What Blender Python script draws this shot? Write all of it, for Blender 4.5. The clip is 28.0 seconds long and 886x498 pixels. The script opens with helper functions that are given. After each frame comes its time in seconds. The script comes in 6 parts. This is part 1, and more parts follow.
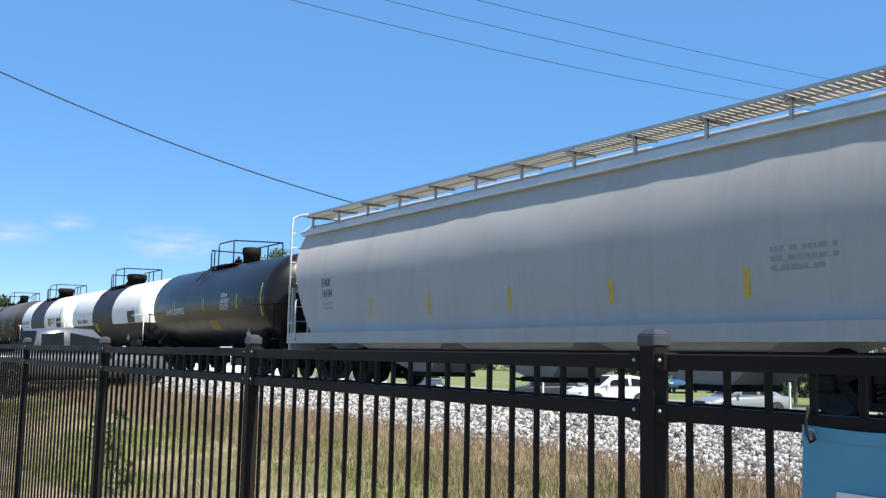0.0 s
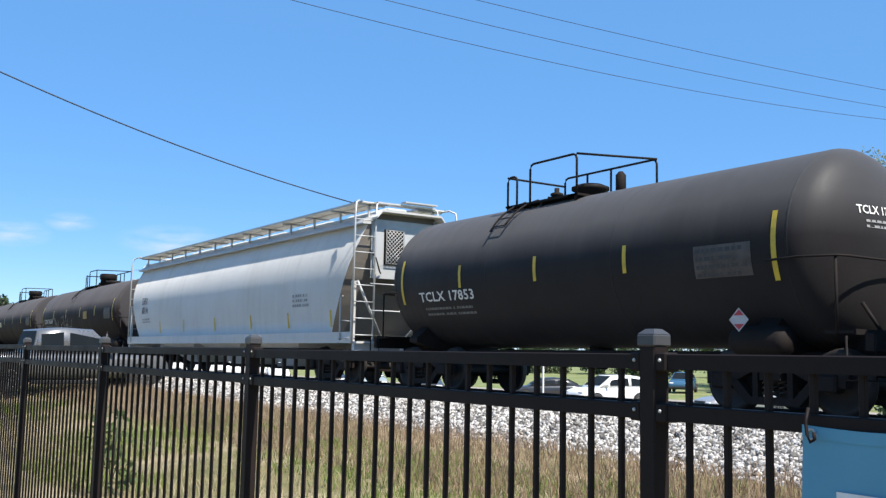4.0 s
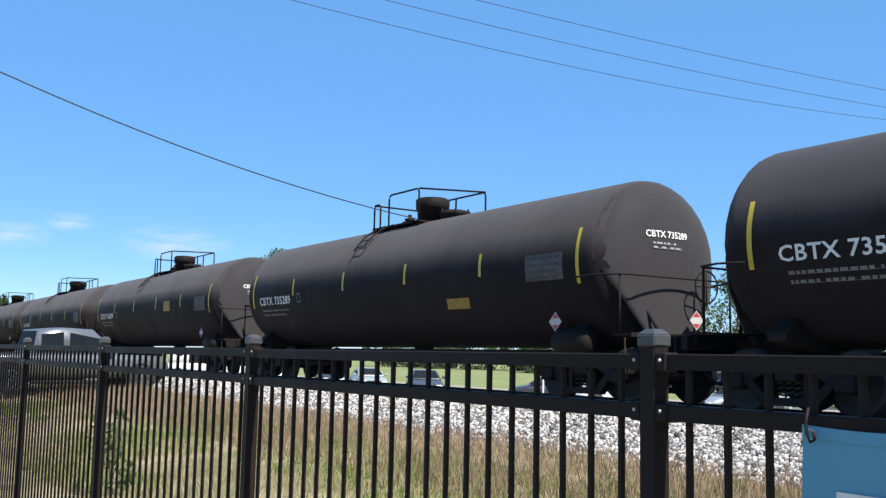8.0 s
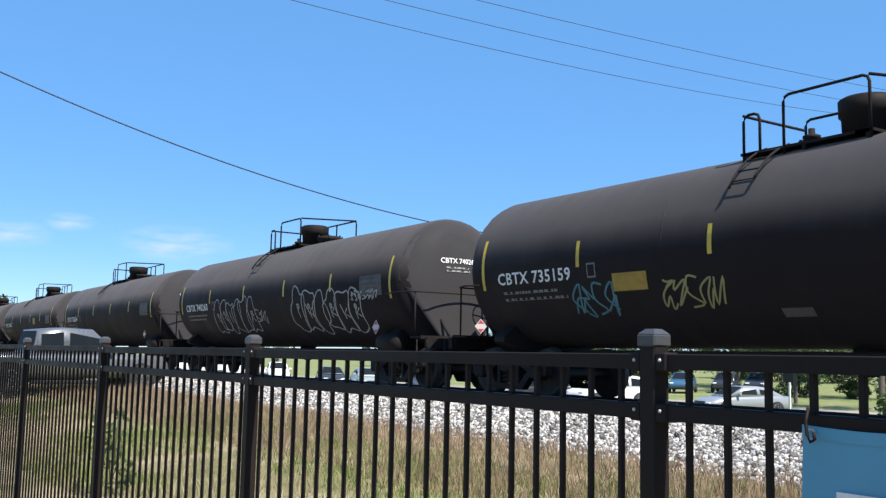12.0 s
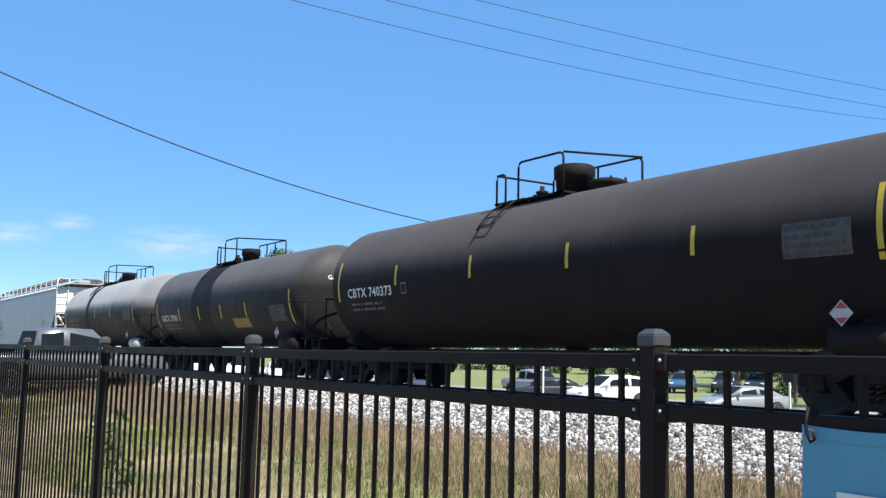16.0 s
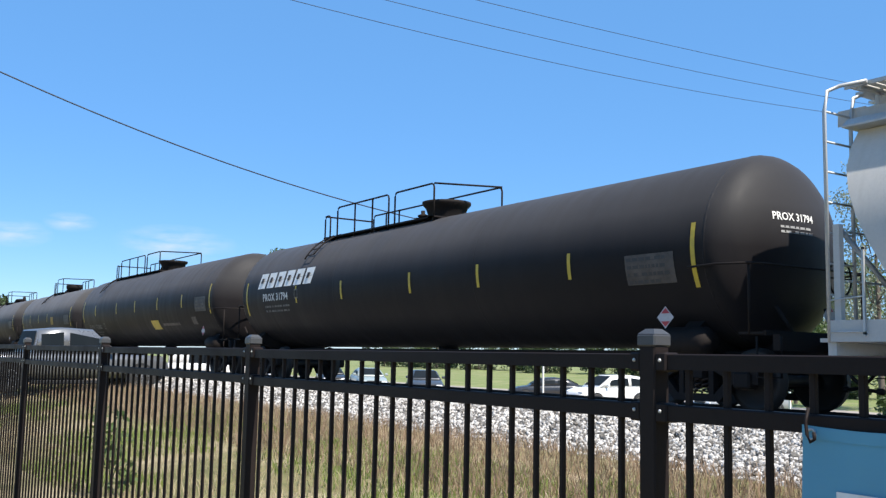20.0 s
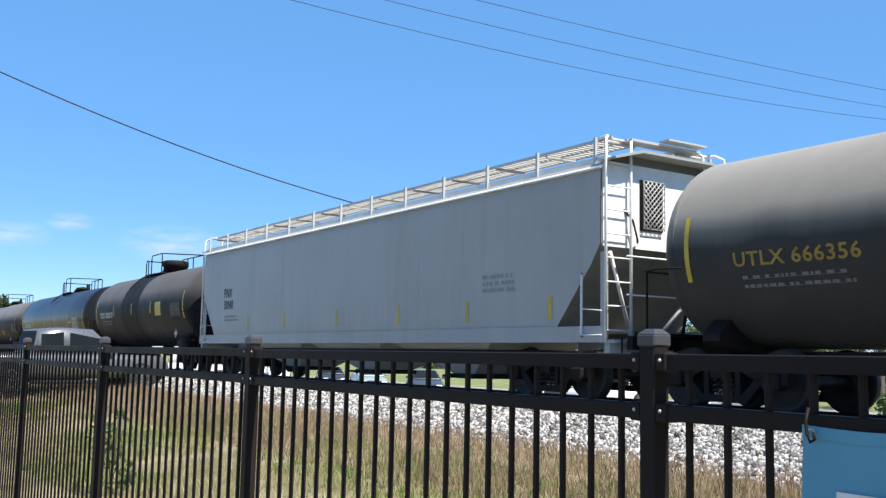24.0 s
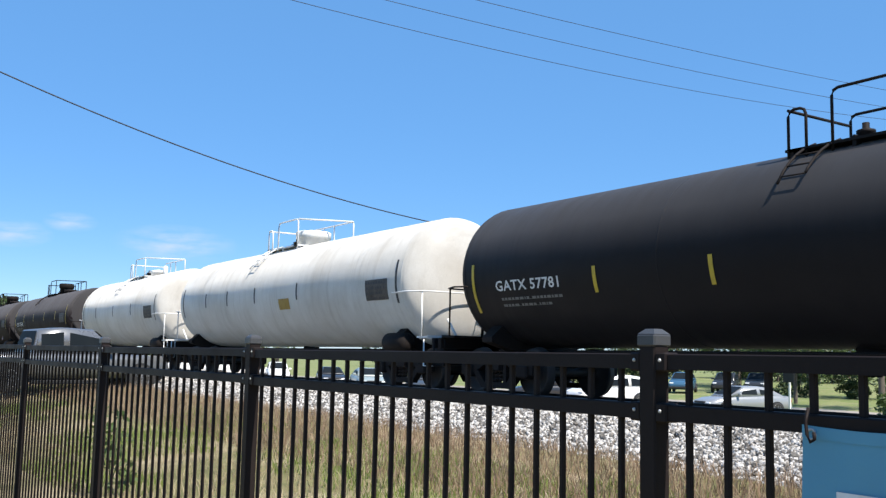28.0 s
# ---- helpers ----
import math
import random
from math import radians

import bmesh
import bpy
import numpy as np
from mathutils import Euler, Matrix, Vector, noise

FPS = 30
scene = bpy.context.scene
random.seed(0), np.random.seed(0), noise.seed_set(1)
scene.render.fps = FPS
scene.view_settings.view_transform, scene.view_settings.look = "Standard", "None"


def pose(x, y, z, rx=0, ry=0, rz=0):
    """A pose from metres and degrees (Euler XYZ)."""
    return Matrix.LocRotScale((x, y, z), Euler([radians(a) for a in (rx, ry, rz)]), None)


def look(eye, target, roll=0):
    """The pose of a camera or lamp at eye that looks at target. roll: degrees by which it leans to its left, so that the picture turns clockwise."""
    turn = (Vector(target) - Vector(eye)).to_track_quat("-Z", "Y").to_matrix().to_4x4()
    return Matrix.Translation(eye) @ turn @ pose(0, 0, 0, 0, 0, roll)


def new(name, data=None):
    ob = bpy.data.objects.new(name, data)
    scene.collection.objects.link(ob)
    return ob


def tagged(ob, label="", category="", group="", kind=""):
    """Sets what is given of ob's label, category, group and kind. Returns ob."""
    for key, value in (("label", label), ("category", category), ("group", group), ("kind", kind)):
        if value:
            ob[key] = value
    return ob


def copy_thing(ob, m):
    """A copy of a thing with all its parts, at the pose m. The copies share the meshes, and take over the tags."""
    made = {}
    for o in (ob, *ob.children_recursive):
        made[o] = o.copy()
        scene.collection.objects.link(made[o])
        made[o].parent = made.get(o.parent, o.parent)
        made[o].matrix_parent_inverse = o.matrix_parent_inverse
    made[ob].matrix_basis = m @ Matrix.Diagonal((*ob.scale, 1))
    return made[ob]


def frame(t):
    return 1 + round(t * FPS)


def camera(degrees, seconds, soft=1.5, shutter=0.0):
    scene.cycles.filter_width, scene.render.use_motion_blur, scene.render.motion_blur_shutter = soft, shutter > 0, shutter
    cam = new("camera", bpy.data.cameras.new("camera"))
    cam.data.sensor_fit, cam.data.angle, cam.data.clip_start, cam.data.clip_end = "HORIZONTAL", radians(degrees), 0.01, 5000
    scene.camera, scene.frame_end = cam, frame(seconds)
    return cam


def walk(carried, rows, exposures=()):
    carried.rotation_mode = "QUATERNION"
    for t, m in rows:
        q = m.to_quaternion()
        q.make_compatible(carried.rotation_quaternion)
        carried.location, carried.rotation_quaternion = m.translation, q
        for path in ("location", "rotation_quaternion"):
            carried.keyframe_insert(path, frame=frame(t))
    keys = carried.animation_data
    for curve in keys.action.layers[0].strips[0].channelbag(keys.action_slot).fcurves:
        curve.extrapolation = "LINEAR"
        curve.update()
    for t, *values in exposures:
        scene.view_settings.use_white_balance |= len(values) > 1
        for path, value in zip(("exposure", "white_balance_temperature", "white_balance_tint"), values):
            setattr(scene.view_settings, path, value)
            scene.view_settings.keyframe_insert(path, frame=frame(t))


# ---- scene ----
cam = camera(49.52, 28.0, soft=1.35)
EYE = (0.0, 0.0, 1.65)
VIEW = look(EYE, (-41.5094, 27.3030, 7.2644), roll=1.174)
walk(cam, [(0.0, VIEW), (28.0, VIEW)], exposures=[(0.0, 0.80), (1.0, 0.78), (1.6, 0.52), (2.0, 0.45), (2.5, 0.50), (3.0, 0.68), (3.5, 0.80), (5.5, 0.90), (18.0, 0.90), (19.0, 0.82), (20.5, 0.90), (27.0, 0.90), (28.0, 0.80)])

# ---- light ----
SUN = Vector((0.72, 0.07, 1.0)).normalized()
world = bpy.data.worlds.new("world")
scene.world = world
world.use_nodes = True
wn = world.node_tree
sky = wn.nodes.new("ShaderNodeTexSky")
sky.sky_type = "NISHITA"
sky.sun_disc = False
sky.sun_elevation = math.asin(SUN.z)
sky.sun_rotation = math.atan2(SUN.x, SUN.y)
sky.altitude = 0.0
sky.air_density = 0.8
sky.dust_density = 0.0
sky.ozone_density = 3.0
deep = wn.nodes.new("ShaderNodeHueSaturation")
deep.inputs["Saturation"].default_value = 1.3
deep.inputs["Hue"].default_value = 0.505
wn.links.new(sky.outputs[0], deep.inputs["Color"])
even = wn.nodes.new("ShaderNodeMix")
even.data_type = "RGBA"
even.inputs[0].default_value = 0.62
even.inputs[7].default_value = (1.02, 2.40, 4.6, 1.0)
wn.links.new(deep.outputs[0], even.inputs[6])
wn.links.new(even.outputs[2], wn.nodes["Background"].inputs[0])
wn.nodes["Background"].inputs[1].default_value = 0.112
sun_data = bpy.data.lights.new("sun", "SUN")
sun_data.energy = 5.0
sun_data.angle = radians(0.55)
sun_data.color = (1.0, 0.94, 0.85)
sun = new("sun", sun_data)
sun.matrix_world = look((0, 0, 60), tuple(Vector((0, 0, 60)) - SUN))


# ---- materials ----
def nodes_of(name):
    m = bpy.data.materials.new(name)
    m.use_nodes = True
    nt = m.node_tree
    return m, nt, nt.nodes["Principled BSDF"]


def rgba(c):
    return (c[0], c[1], c[2], 1.0)


def scaled(c, k):
    return tuple(min(1.0, v * k) for v in c)


def noise_node(nt, scale, detail=4.0, rough=0.6, stretch=None):
    tc = nt.nodes.new("ShaderNodeTexCoord")
    tex = nt.nodes.new("ShaderNodeTexNoise")
    tex.inputs["Scale"].default_value = scale
    tex.inputs["Detail"].default_value = detail
    tex.inputs["Roughness"].default_value = rough
    if stretch:
        mp = nt.nodes.new("ShaderNodeMapping")
        mp.inputs["Scale"].default_value = stretch
        nt.links.new(tc.outputs["Object"], mp.inputs[0])
        nt.links.new(mp.outputs[0], tex.inputs["Vector"])
    else:
        nt.links.new(tc.outputs["Object"], tex.inputs["Vector"])
    return tex


def ramp(nt, fac, lo, hi, a, b):
    r = nt.nodes.new("ShaderNodeValToRGB")
    r.color_ramp.elements[0].position, r.color_ramp.elements[1].position = lo, hi
    r.color_ramp.elements[0].color, r.color_ramp.elements[1].color = rgba(a), rgba(b)
    nt.links.new(fac, r.inputs[0])
    return r.outputs[0]


def mix(nt, fac, a, b, mode="MIX"):
    n = nt.nodes.new("ShaderNodeMix")
    n.data_type, n.blend_type = "RGBA", mode
    for sock, val in ((n.inputs[0], fac), (n.inputs[6], a), (n.inputs[7], b)):
        if hasattr(val, "is_output"):
            nt.links.new(val, sock)
        else:
            sock.default_value = val if isinstance(val, float) else rgba(val)
    return n.outputs[2]


def bump(nt, bsdf, fac, strength, dist):
    b = nt.nodes.new("ShaderNodeBump")
    b.inputs["Strength"].default_value = strength
    b.inputs["Distance"].default_value = dist
    nt.links.new(fac, b.inputs["Height"])
    nt.links.new(b.outputs[0], bsdf.inputs["Normal"])


def paint(name, base, dirt, rough=0.45, metal=0.0, grain=14.0, patch=0.9, amount=0.5, relief=0.15, streak=None, spec=0.5):
    """Paint or metal with patchy dirt at a large scale and grain at a small one."""
    m, nt, bs = nodes_of(name)
    big = noise_node(nt, patch, 5.0, 0.65, streak)
    fine = noise_node(nt, grain, 6.0, 0.7)
    c1 = mix(nt, ramp(nt, big.outputs[0], 0.42, 0.78, (0, 0, 0), (amount, amount, amount)), base, dirt)
    c2 = mix(nt, ramp(nt, fine.outputs[0], 0.35, 0.7, (0, 0, 0), (0.35, 0.35, 0.35)), c1, scaled(base, 0.72))
    nt.links.new(c2, bs.inputs["Base Color"])
    rr = ramp(nt, big.outputs[0], 0.3, 0.8, (rough * 0.85,) * 3, (min(1, rough * 1.35),) * 3)
    nt.links.new(rr, bs.inputs["Roughness"])
    bs.inputs["Metallic"].default_value = metal
    bs.inputs["Specular IOR Level"].default_value = spec
    bump(nt, bs, fine.outputs[0], relief, 0.01)
    return m


M_FENCE = paint("fence_black", (0.0170, 0.0130, 0.0125), (0.026, 0.019, 0.017), 0.5, grain=60, patch=3.0, amount=0.4, relief=0.08, spec=0.09)
# post caps paler than the posts: lit tops and sky sheen in the colour
M_CAP = paint("cap_lit_grey", (0.050, 0.052, 0.056), (0.034, 0.034, 0.036), 0.40, grain=40, patch=6.0, amount=0.5, relief=0.06, spec=0.4)
M_STEEL = paint("dark_steel", (0.014, 0.0115, 0.011), (0.034, 0.026, 0.021), 0.68, grain=22, patch=1.6, amount=0.6, spec=0.12)
M_RUST = paint("rusty_steel", (0.022, 0.015, 0.012), (0.05, 0.028, 0.017), 0.8, grain=25, patch=2.0, amount=0.8)
M_WHEEL = paint("wheel_steel", (0.014, 0.012, 0.011), (0.035, 0.024, 0.018), 0.65, metal=0.1, grain=20, patch=2.5, amount=0.7)
M_TREAD = paint("wheel_tread", (0.35, 0.34, 0.33), (0.2, 0.17, 0.15), 0.3, metal=0.9, grain=30, patch=3.0, amount=0.4)
M_YELLOW = paint("reflective_yellow", (0.56, 0.40, 0.03), (0.22, 0.15, 0.05), 0.45, grain=40, patch=5, amount=0.5, relief=0.02)
M_WHITE_DECAL = paint("stencil_white", (0.72, 0.72, 0.70), (0.35, 0.33, 0.31), 0.6, grain=35, patch=6, amount=0.5, relief=0.02)
M_GREY_DECAL = paint("stencil_grey", (0.080, 0.068, 0.060), (0.022, 0.019, 0.018), 0.6, grain=18, patch=4, amount=0.9, relief=0.02)
M_MID_DECAL = paint("stencil_mid", (0.16, 0.16, 0.155), (0.06, 0.06, 0.057), 0.6, grain=35, patch=6, amount=0.5, relief=0.02)
M_DARK_DECAL = paint("stencil_dark", (0.03, 0.03, 0.035), (0.10, 0.10, 0.10), 0.6, grain=35, patch=6, amount=0.5, relief=0.02)
M_FAINT = paint("stencil_faint", (0.26, 0.26, 0.26), (0.34, 0.34, 0.33), 0.6, grain=35, patch=6, amount=0.6, relief=0.02)
M_YEL_DECAL = paint("stencil_yellow", (0.33, 0.21, 0.03), (0.10, 0.07, 0.025), 0.6, grain=35, patch=6, amount=0.6, relief=0.02)
M_RED = paint("placard_red", (0.42, 0.035, 0.045), (0.22, 0.04, 0.04), 0.5, grain=35, patch=6, amount=0.4, relief=0.02)
M_PLACARD = paint("placard_white", (0.48, 0.45, 0.45), (0.22, 0.19, 0.18), 0.6, grain=35, patch=6, amount=0.5, relief=0.02)
M_CREAM = paint("cream_label", (0.62, 0.58, 0.38), (0.4, 0.36, 0.22), 0.6, grain=25, patch=4, amount=0.5, relief=0.02)
M_GALV = paint("galvanised_steel", (0.48, 0.49, 0.49), (0.33, 0.31, 0.28), 0.5, metal=0.35, grain=26, patch=2.0, amount=0.5)
M_GRATE = paint("grating_steel", (0.60, 0.585, 0.545), (0.40, 0.37, 0.32), 0.6, grain=26, patch=1.2, amount=0.5)
M_WHITE_METAL = paint("white_metal", (0.74, 0.74, 0.72), (0.42, 0.37, 0.31), 0.5, grain=25, patch=2.2, amount=0.45)


# ---- mesh helpers ----
def box(bm, c, s, m=None):
    """A box of size s round the point c, turned by m."""
    vs = []
    for dx in (-0.5, 0.5):
        for dy in (-0.5, 0.5):
            for dz in (-0.5, 0.5):
                p = Vector((dx * s[0], dy * s[1], dz * s[2]))
                vs.append(bm.verts.new((m @ p if m else p) + Vector(c)))
    for f in ((0, 1, 3, 2), (4, 6, 7, 5), (0, 4, 5, 1), (2, 3, 7, 6), (0, 2, 6, 4), (1, 5, 7, 3)):
        bm.faces.new([vs[i] for i in f])


def bevel_box(bm, c, s, b=0.01):
    """A box with its twelve edges cut at 45 degrees."""
    h = [v / 2 for v in s]
    b = min(b, min(h) * 0.8)
    vs = {}
    for sx in (-1, 1):
        for sy in (-1, 1):
            for sz in (-1, 1):
                for k in range(3):
                    p = [sx * (h[0] - (b if k != 0 else 0)), sy * (h[1] - (b if k != 1 else 0)), sz * (h[2] - (b if k != 2 else 0))]
                    vs[sx, sy, sz, k] = bm.verts.new(Vector(p) + Vector(c))
    ring = ((-1, -1), (1, -1), (1, 1), (-1, 1))
    for k in range(3):
        for s in (-1, 1):
            f = []
            for a, d in ring:
                q = [a, d]
                q.insert(k, s)
                f.append(vs[(*q, k)])
            bm.faces.new(f if (s > 0) != (k == 1) else f[::-1])
    for k in range(3):
        i, j = [n for n in range(3) if n != k]
        for a in (-1, 1):
            for d in (-1, 1):
                def key(t, side):
                    q = [0, 0, 0]
                    q[k], q[i], q[j] = t, a, d
                    return vs[(*q, side)]
                bm.faces.new((key(-1, i), key(1, i), key(1, j), key(-1, j)))
    for sx in (-1, 1):
        for sy in (-1, 1):
            for sz in (-1, 1):
                bm.faces.new([vs[sx, sy, sz, k] for k in range(3)])


def tube(bm, pts, r, seg=8, closed=False, caps=True):
    """A round bar along the points."""
    pts = [Vector(p) for p in pts]
    n = len(pts)
    rings = []
    for i, p in enumerate(pts):
        a = pts[(i - 1) % n] if (i > 0 or closed) else p
        b = pts[(i + 1) % n] if (i < n - 1 or closed) else p
        d = (b - a).normalized()
        ref = Vector((0, 0, 1)) if abs(d.z) < 0.9 else Vector((1, 0, 0))
        u = d.cross(ref).normalized()
        w = u.cross(d).normalized()
        rings.append([bm.verts.new(p + r * (math.cos(t) * u + math.sin(t) * w)) for t in (2 * math.pi * k / seg for k in range(seg))])
    for i in range(n if closed else n - 1):
        A, B = rings[i], rings[(i + 1) % n]
        for k in range(seg):
            f = bm.faces.new((A[k], A[(k + 1) % seg], B[(k + 1) % seg], B[k]))
            f.smooth = True
    if caps and not closed:
        bm.faces.new(rings[0][::-1])
        bm.faces.new(rings[-1])


def lathe(bm, prof, seg=32, axis="x", smooth=True, origin=(0, 0, 0)):
    """Turns (along, radius) points about an axis."""
    rings = []
    o = Vector(origin)
    for a, r in prof:
        ring = []
        for k in range(seg if r > 1e-6 else 1):
            t = 2 * math.pi * k / seg
            c, s = r * math.cos(t), r * math.sin(t)
            ring.append(bm.verts.new(o + (Vector((a, c, s)) if axis == "x" else Vector((s, a, c)) if axis == "y" else Vector((c, s, a)))))
        rings.append(ring)
    for A, B in zip(rings, rings[1:]):
        for k in range(seg):
            a0, a1 = A[k % len(A)], A[(k + 1) % len(A)]
            b0, b1 = B[k % len(B)], B[(k + 1) % len(B)]
            vs = [v for i, v in enumerate((a0, b0, b1, a1)) if v not in (a0, b0, b1, a1)[:i]]
            if len(vs) > 2:
                f = bm.faces.new(vs)
                f.smooth = smooth
    if len(rings[0]) > 1:
        bm.faces.new(rings[0])
    if len(rings[-1]) > 1:
        bm.faces.new(rings[-1][::-1])


def prism(bm, outline, axis, lo, hi):
    """Pushes a flat outline out along an axis; the outline's two numbers are the other two coordinates in order."""
    def at(p, v):
        q = [p[0], p[1]]
        q.insert("xyz".index(axis), v)
        return bm.verts.new(q)
    A, B = [at(p, lo) for p in outline], [at(p, hi) for p in outline]
    bm.faces.new(A[::-1])
    bm.faces.new(B)
    for i in range(len(A)):
        j = (i + 1) % len(A)
        bm.faces.new((A[i], A[j], B[j], B[i]))


def mesh_of(name, bm, mat):
    bmesh.ops.recalc_face_normals(bm, faces=bm.faces[:])
    me = bpy.data.meshes.new(name)
    bm.to_mesh(me)
    bm.free()
    for m in (mat if isinstance(mat, (list, tuple)) else (mat,)):
        me.materials.append(m)
    return me


def part(name, bm, mat, parent=None, label="", at=None):
    """One mesh object under a thing or part. bm: a bmesh, or a mesh that is already made."""
    me = bm if isinstance(bm, bpy.types.Mesh) else mesh_of(name, bm, mat)
    ob = new(name, me)
    if parent:
        ob.parent = parent
    if at is not None:
        ob.matrix_basis = at if isinstance(at, Matrix) else Matrix.Translation(at)
    if label:
        tagged(ob, label)
    return ob


def built(fn, *a):
    bm = bmesh.new()
    fn(bm, *a)
    return bm


STORE = {}


def shared(key, mat, fn, *a):
    """A mesh that is made once and then used by all pieces alike."""
    if key not in STORE:
        STORE[key] = mesh_of(key[0] if isinstance(key, tuple) else key, built(fn, *a), mat)
    return STORE[key]


def boxes(bm, items):
    for c, s in items:
        box(bm, c, s)


# ---- the ground ----
RAIL_Z = 0.95
TRACK_Y = 12.36


def ground_z(x, y):
    """Height of the ground: it rises from the fence to the track and falls behind it to the road."""
    pts = ((-60, -0.2), (0, 0.0), (3, 0.02), (8.5, 0.45), (10.5, 0.55), (14.5, 0.5), (18.0, -0.05), (24, -0.35), (32, -0.66), (36, -0.82), (40, -0.98), (52, -0.95), (70, -0.80), (110, -0.3), (400, 0.6), (2500, 2.0))
    for (a, za), (b, zb) in zip(pts, pts[1:]):
        if y <= b:
            break
    t = max(0.0, min(1.0, (y - a) / (b - a)))
    return za + (zb - za) * t + 0.005 * max(0.0, min(40.0, -x - 10.0)) * max(0.0, min(1.0, (y - 3) / 2, (11 - y) / 2))


def ground_mat():
    m, nt, bs = nodes_of("grass_ground")
    a = noise_node(nt, 0.35, 5, 0.65)
    b = noise_node(nt, 2.6, 6, 0.7)
    c = noise_node(nt, 40.0, 4, 0.7)
    green = mix(nt, ramp(nt, b.outputs[0], 0.35, 0.7, (0, 0, 0), (1, 1, 1)), (0.135, 0.132, 0.042), (0.26, 0.225, 0.095))
    dry = mix(nt, ramp(nt, b.outputs[0], 0.35, 0.7, (0, 0, 0), (1, 1, 1)), (0.33, 0.26, 0.148), (0.49, 0.40, 0.255))
    f = ramp(nt, a.outputs[0], 0.45, 0.57, (0, 0, 0), (1, 1, 1))
    base = mix(nt, f, green, dry)
    geo = nt.nodes.new("ShaderNodeNewGeometry")
    sep = nt.nodes.new("ShaderNodeSeparateXYZ")
    nt.links.new(geo.outputs["Position"], sep.inputs[0])
    far = nt.nodes.new("ShaderNodeMapRange")
    far.inputs[1].default_value, far.inputs[2].default_value = 15.0, 19.0
    nt.links.new(sep.outputs[1], far.inputs[0])
    lawn = mix(nt, ramp(nt, b.outputs[0], 0.35, 0.7, (0, 0, 0), (1, 1, 1)), (0.125, 0.18, 0.040), (0.225, 0.255, 0.085))
    lawn = mix(nt, ramp(nt, a.outputs[0], 0.44, 0.64, (0, 0, 0), (0.55,) * 3), lawn, (0.36, 0.31, 0.17))
    base = mix(nt, far.outputs[0], base, lawn)
    base = mix(nt, ramp(nt, c.outputs[0], 0.3, 0.75, (0.45,) * 3, (0, 0, 0)), base, (0.04, 0.045, 0.02))
    nt.links.new(base, bs.inputs["Base Color"])
    bs.inputs["Roughness"].default_value = 0.95
    bump(nt, bs, c.outputs[0], 0.6, 0.04)
    return m


def make_ground():
    xs = [-2500, -900, -400, -200, -120] + [-90 + 1.5 * i for i in range(64)] + [12, 30, 80, 250, 900, 2500]
    ys = [-400, -60, -20, -8] + [-4 + 0.7 * i for i in range(52)] + [34, 38, 44, 52, 60, 80, 110, 200, 400, 900, 2500]
    bm = bmesh.new()
    grid = []
    for y in ys:
        row = []
        for x in xs:
            n = noise.noise((x * 0.5, y * 0.5, 0.0)) * 0.035 if -95 < x < 12 and y < 40 else 0.0
            row.append(bm.verts.new((x, y, ground_z(x, y) + n)))
        grid.append(row)
    for A, B in zip(grid, grid[1:]):
        for i in range(len(A) - 1):
            bm.faces.new((A[i], A[i + 1], B[i + 1], B[i])).smooth = True
    g = part("ground", bm, ground_mat())
    tagged(g, "grassy ground with dry tan and green patches beside the track", "ground", kind="structure")


make_ground()


# ---- the ballast and the track ----
def ballast_z(y):
    pts = ((8.3, 0.40), (8.7, 0.50), (10.1, 0.78), (10.7, 0.80), (14.1, 0.80), (14.8, 0.76), (16.6, 0.2))
    for (a, za), (b, zb) in zip(pts, pts[1:]):
        if y <= b:
            break
    t = max(0.0, min(1.0, (y - a) / (b - a)))
    return za + (zb - za) * t


def stone_mat(name, k=1.0):
    m, nt, bs = nodes_of(name)
    geo = nt.nodes.new("ShaderNodeNewGeometry")
    r = nt.nodes.new("ShaderNodeValToRGB")
    el = r.color_ramp.elements
    el[0].color, el[1].color = rgba(scaled((0.055, 0.053, 0.05), k)), rgba(scaled((0.70, 0.68, 0.655), k))
    for at, v in ((0.34, 0.13), (0.55, 0.36)):
        e = el.new(at)
        e.color = rgba(scaled((v, v * 0.97, v * 0.93), k))
    nt.links.new(geo.outputs["Random Per Island"], r.inputs[0])
    n = noise_node(nt, 30.0, 5, 0.7)
    c = mix(nt, ramp(nt, n.outputs[0], 0.35, 0.7, (0.4,) * 3, (0, 0, 0)), r.outputs[0], (0.22, 0.19, 0.16))
    nt.links.new(c, bs.inputs["Base Color"])
    bs.inputs["Roughness"].default_value = 0.9
    bump(nt, bs, n.outputs[0], 0.5, 0.01)
    return m


def bed_mat():
    m, nt, bs = nodes_of("ballast_bed_shade")
    tc = nt.nodes.new("ShaderNodeTexCoord")
    v = nt.nodes.new("ShaderNodeTexVoronoi")
    v.inputs["Scale"].default_value = 19.0
    nt.links.new(tc.outputs["Object"], v.inputs["Vector"])
    # bed coloured dark for the shade in the gaps between loose stones
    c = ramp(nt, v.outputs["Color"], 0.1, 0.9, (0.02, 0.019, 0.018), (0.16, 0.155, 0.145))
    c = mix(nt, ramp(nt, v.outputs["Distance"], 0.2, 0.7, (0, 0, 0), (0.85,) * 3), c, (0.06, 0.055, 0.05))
    nt.links.new(c, bs.inputs["Base Color"])
    bs.inputs["Roughness"].default_value = 0.95
    bump(nt, bs, v.outputs["Distance"], 0.9, 0.05)
    return m


